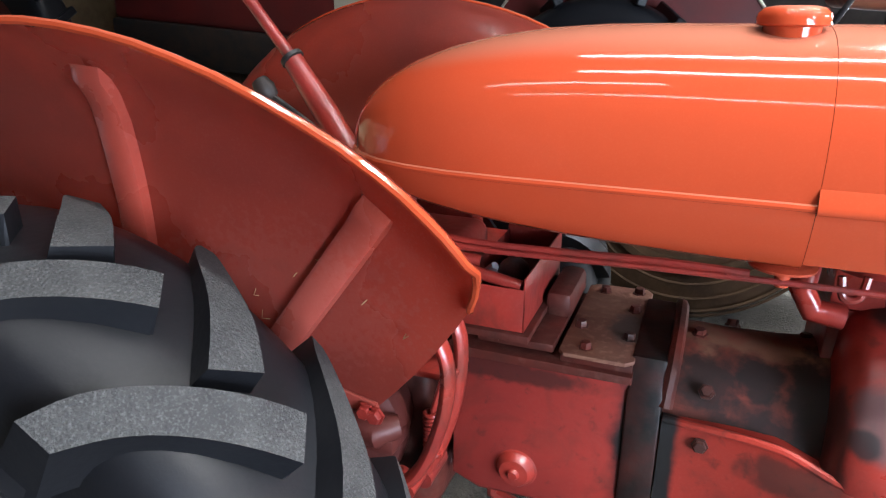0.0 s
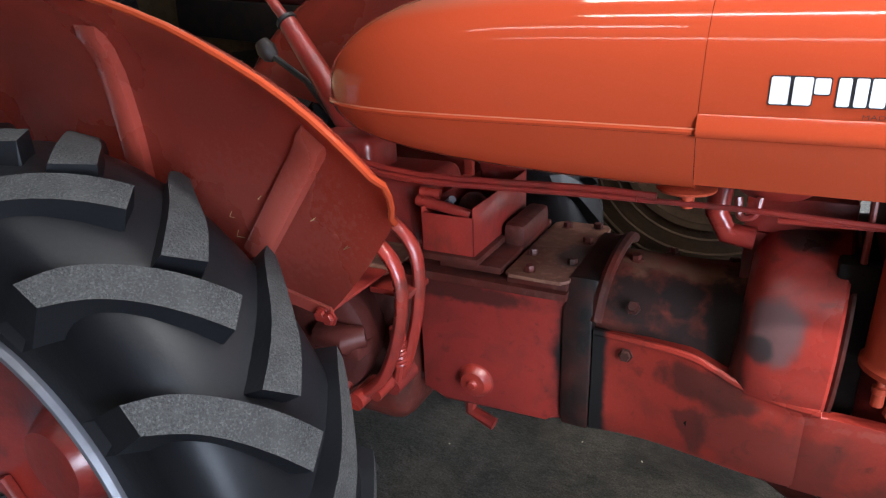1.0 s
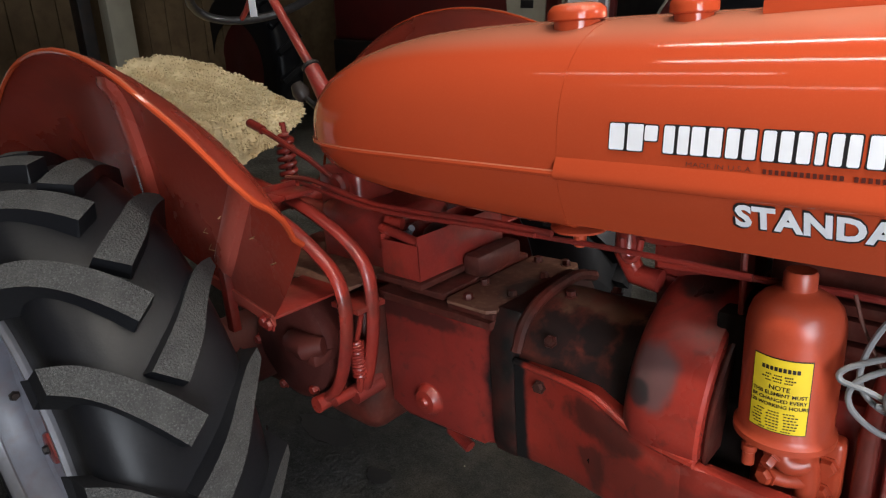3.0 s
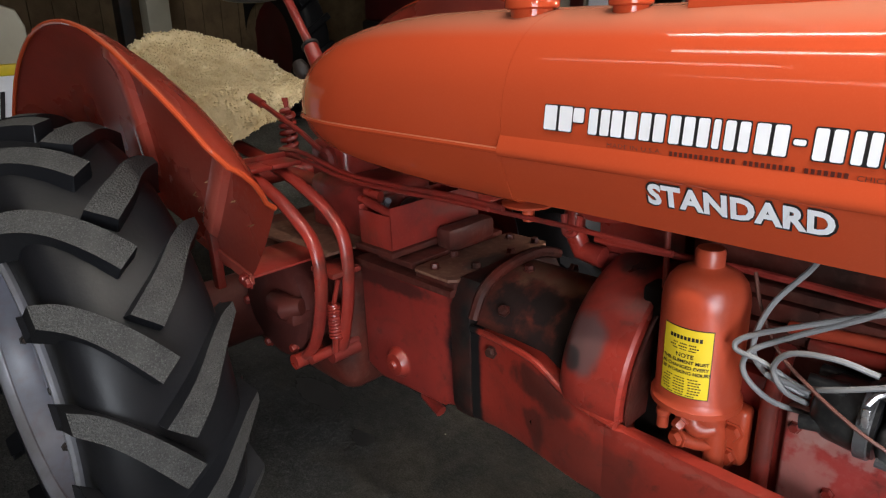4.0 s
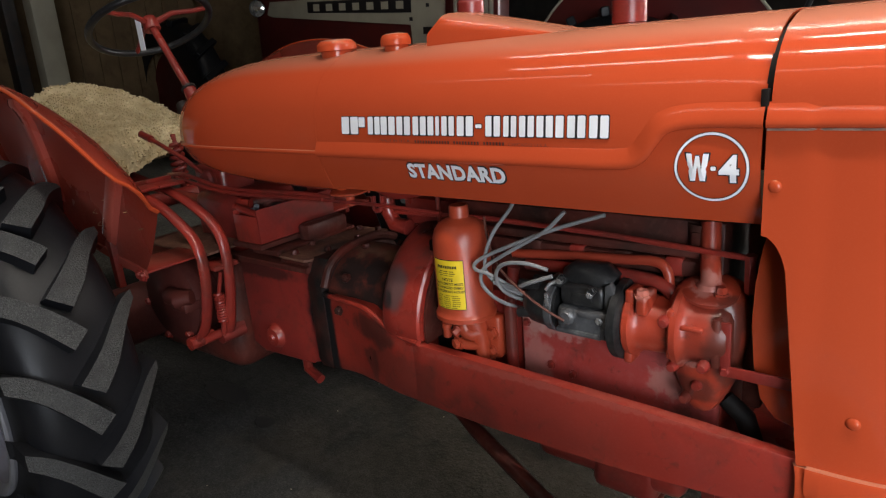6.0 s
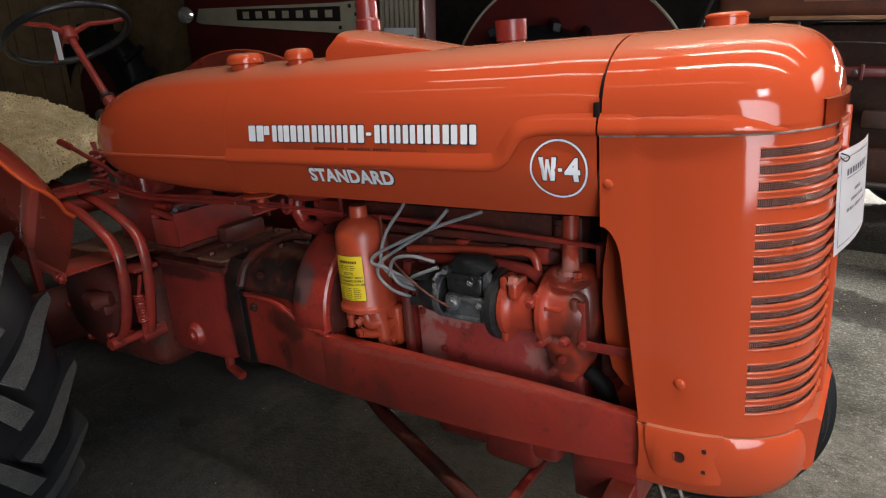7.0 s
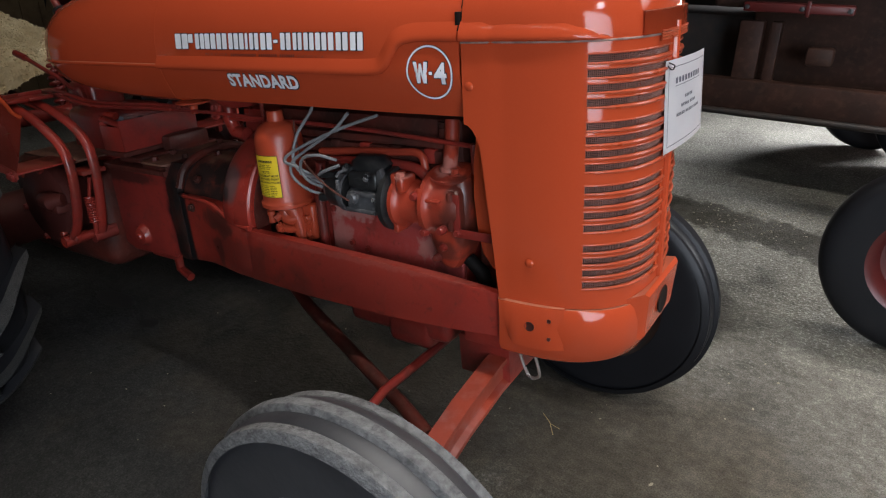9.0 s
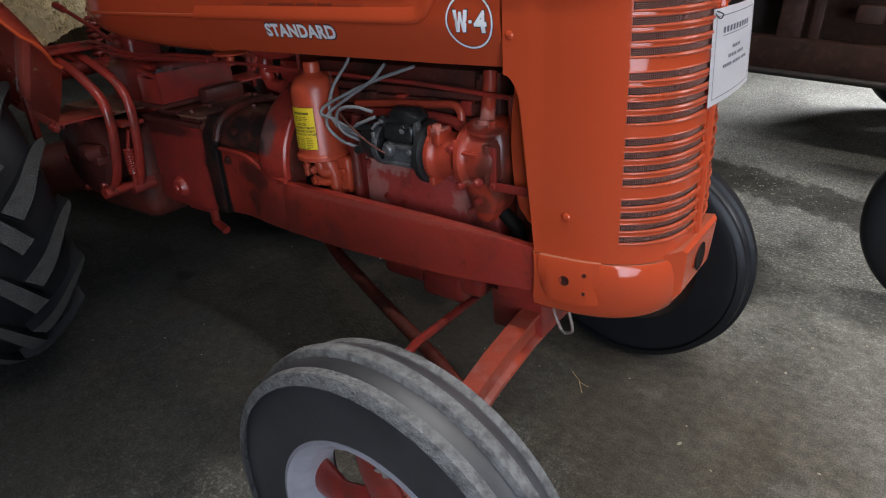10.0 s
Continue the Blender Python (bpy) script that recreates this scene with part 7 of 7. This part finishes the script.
for x, z in ((0.86, 1.24), (0.90, 1.27), (0.92, 1.22)):
    bm = bmesh.new()
    bolt_mesh(bm, (x, YM + 0.148, z), Y_NEG, 0.014, 0.012)
    part("bolt", bm, STEEL, rusty)
for x0_, x1_ in ((0.985, 1.115), (1.15, 1.21)):
    bm = bmesh.new()
    box(bm, (x0_, YM + 0.06, 0.77), (x1_, YM + 0.14, 1.10), 0.008)
    part("upright", bm, CHASSIS, rusty)
bm = bmesh.new()
box(bm, (1.0, YM + 0.35, 0.70), (4.2, YM + 0.9, 1.42), 0.05)
part("engine", bm, CHASSIS, rusty)
bm = bmesh.new()
box(bm, (1.00, YM - 0.02, 1.155), (1.55, YM + 0.08, 1.205), 0.010)
box(bm, (1.32, YM - 0.03, 1.14), (1.34, YM - 0.01, 1.22), 0.002)
bar_ = part("red_bar", bm, MAROON, rusty, "red crossbar with bolt heads")
for x in (1.02, 1.30, 1.53):
    bm = bmesh.new()
    lathe(bm, [(0, 0.01), (0.012, 0.008), (0.014, 0)], 12, along((x, YM - 0.022, 1.18), Y_NEG))
    part("bolt", bm, STEEL, bar_)
bm = bmesh.new()
tube(bm, smooth_path([(0.98, YM - 0.03, 1.30), (1.15, YM - 0.05, 1.33), (1.5, YM - 0.05, 1.32), (1.62, YM - 0.02, 1.28)], 5), 0.006, 6)
part("cable", bm, DARK, rusty)
bm = bmesh.new()
box(bm, (1.36, YM + 0.02, 0.88), (1.50, YM + 0.12, 0.98), 0.02)
part("bracket", bm, CHASSIS, rusty)
bm = bmesh.new()
SW = along((0.62, YM - 0.25, 1.66), (0.35, -0.25, 0.9))
tube(bm, [SW @ Vector((0.19 * math.cos(a), 0.19 * math.sin(a), 0)) for a in (2 * math.pi * k / 40 for k in range(41))], 0.013, 8)
for a in (0.4, 2.5, 4.6):
    tube(bm, [SW @ Vector((0, 0, -0.03)), SW @ Vector((0.19 * math.cos(a), 0.19 * math.sin(a), 0))], 0.008, 6)
tube(bm, [SW @ Vector((0, 0, 0)), SW @ Vector((0, 0, -0.5))], 0.015, 8)
part("steering_wheel", bm, BLACK, rusty)
for x, y, r in ((2.08, 1.62, 0.385), (2.15, YM + 1.6, 0.385), (1.75, 5.0, 0.42)):
    m = Matrix.Translation((x, y, r)) @ Matrix.Rotation(radians(90), 4, "X")
    w = new("wheel")
    w.parent = rusty
    tagged(w, "black tyred wheel with a dark red rim")
    round_tyre("tyre", w, r, 0.22, 0.19, m, flat=0.5)
    bm = bmesh.new()
    lathe(bm, [(0, 0.03), (0.06, 0.03), (0.10, -0.01), (0.17, 0.0), (0.20, 0.045), (0.228, 0.055), (0.228, -0.06), (0, -0.06)], 40, m)
    part("rim", bm, MAROON, w)
bm = bmesh.new()
tube(bm, [(2.08, 1.72, 0.385), (2.08, YM + 1.5, 0.42)], 0.05, 10)
box(bm, (1.95, YM - 0.1, 0.42), (2.2, YM + 0.3, 0.62), 0.02)
part("axle", bm, DARK, rusty)

# a white tank trailer with a yellow band beside the wheel
trailer = thing("tank_trailer", "pale cabinet with a yellow band and black lettering", "cabinet")
bm = bmesh.new()
prism(bm, [(-1.6, 0.98), (-1.6, 1.27), (-0.20, 1.27), (-0.12, 1.24), (-0.09, 1.16), (-0.09, 0.98)], 0, -3.9, -3.05, 0.02)
part("upper_body", bm, CREAM, trailer)
bm = bmesh.new()
box(bm, (-3.9, -1.6, 0.935), (-3.03, -0.07, 0.99), 0.008)
part("yellow_band", bm, YELLOW, trailer)
bm = bmesh.new()
box(bm, (-3.9, -1.6, 0.25), (-3.05, -0.09, 0.94), 0.02)
part("lower_body", bm, WHITE, trailer)
bm = bmesh.new()
for y in (-0.40, -0.345, -0.29):
    prism(bm, [(y, 0.73), (y + 0.02, 0.73), (y + 0.045, 0.86), (y + 0.025, 0.86)], 0, -3.05, -3.045)
part("marking", bm, INK, trailer, smooth=False)
bm = bmesh.new()
box(bm, (-3.8, -1.5, 0.0), (-3.1, -0.2, 0.25), 0.02)
part("base", bm, DARK, trailer)

# timber posts and boards behind
for x, y, w_, mat_, lab in ((-5.3, 1.38, 0.20, CREAM, "pale painted timber post"), (-5.2, 1.12, 0.10, DARK, "dark narrow timber post")):
    ob = thing("post", lab, "post")
    bm = bmesh.new()
    box(bm, (x - 0.08, y, 0), (x + 0.08, y + w_, 3.6), 0.008)
    part("timber", bm, mat_, ob)
boards = tagged(new("wall_boards"), "rough pine boards with dark knots", "wall", kind="structure")
for k in range(34):
    bm = bmesh.new()
    y = -3.2 + 0.19 * k
    box(bm, (-5.75, y + 0.003, 0), (-5.72, y + 0.187, 3.6), 0.003, 1)
    part("board", bm, WOOD, boards)

# loose chips and straw on the floor
rng = random.Random(5)
CHIPS = make("pale_chips", (0.26, 0.235, 0.175), 0.9, second=(0.14, 0.12, 0.085), scale=4)
bm = bmesh.new()
for k in range(1050):
    if k < 860:
        x = rng.uniform(0.95, 3.4)
        y, s = 2.15 + 0.727 * (x - 0.4) + rng.gauss(0, 0.26), rng.uniform(0.0015, 0.0055)
    elif k < 940:
        x, y, s = rng.uniform(-0.6, 2.4), rng.uniform(-1.0, 1.8), rng.uniform(0.0012, 0.0035)
    else:
        x, y, s = rng.uniform(1.4, 4.0), rng.uniform(0.0, 5.0), rng.uniform(0.002, 0.006)
    m = Matrix.Translation((x, y, 0.003 + s * 0.3)) @ Matrix.Rotation(rng.uniform(0, 6.28), 4, "Z") @ Matrix.Diagonal((s * rng.uniform(0.8, 2.2), s, s * 0.5, 1))
    bmesh.ops.create_icosphere(bm, subdivisions=1, radius=1, matrix=m)
tagged(part("floor_litter", bm, CHIPS, None, smooth=False), "pale chips and crumbs scattered over the floor", "litter", kind="stuff")

stalk = thing("straw_stalk", "single pale dry stalk lying on the floor", "straw")
bm = bmesh.new()
tube(bm, [(1.04, 0.43, 0.004), (1.08, 0.395, 0.007), (1.115, 0.345, 0.004)], 0.0012, 6)
tube(bm, [(1.085, 0.39, 0.006), (1.12, 0.385, 0.004)], 0.0008, 5)
part("stem", bm, STRAW, stalk)
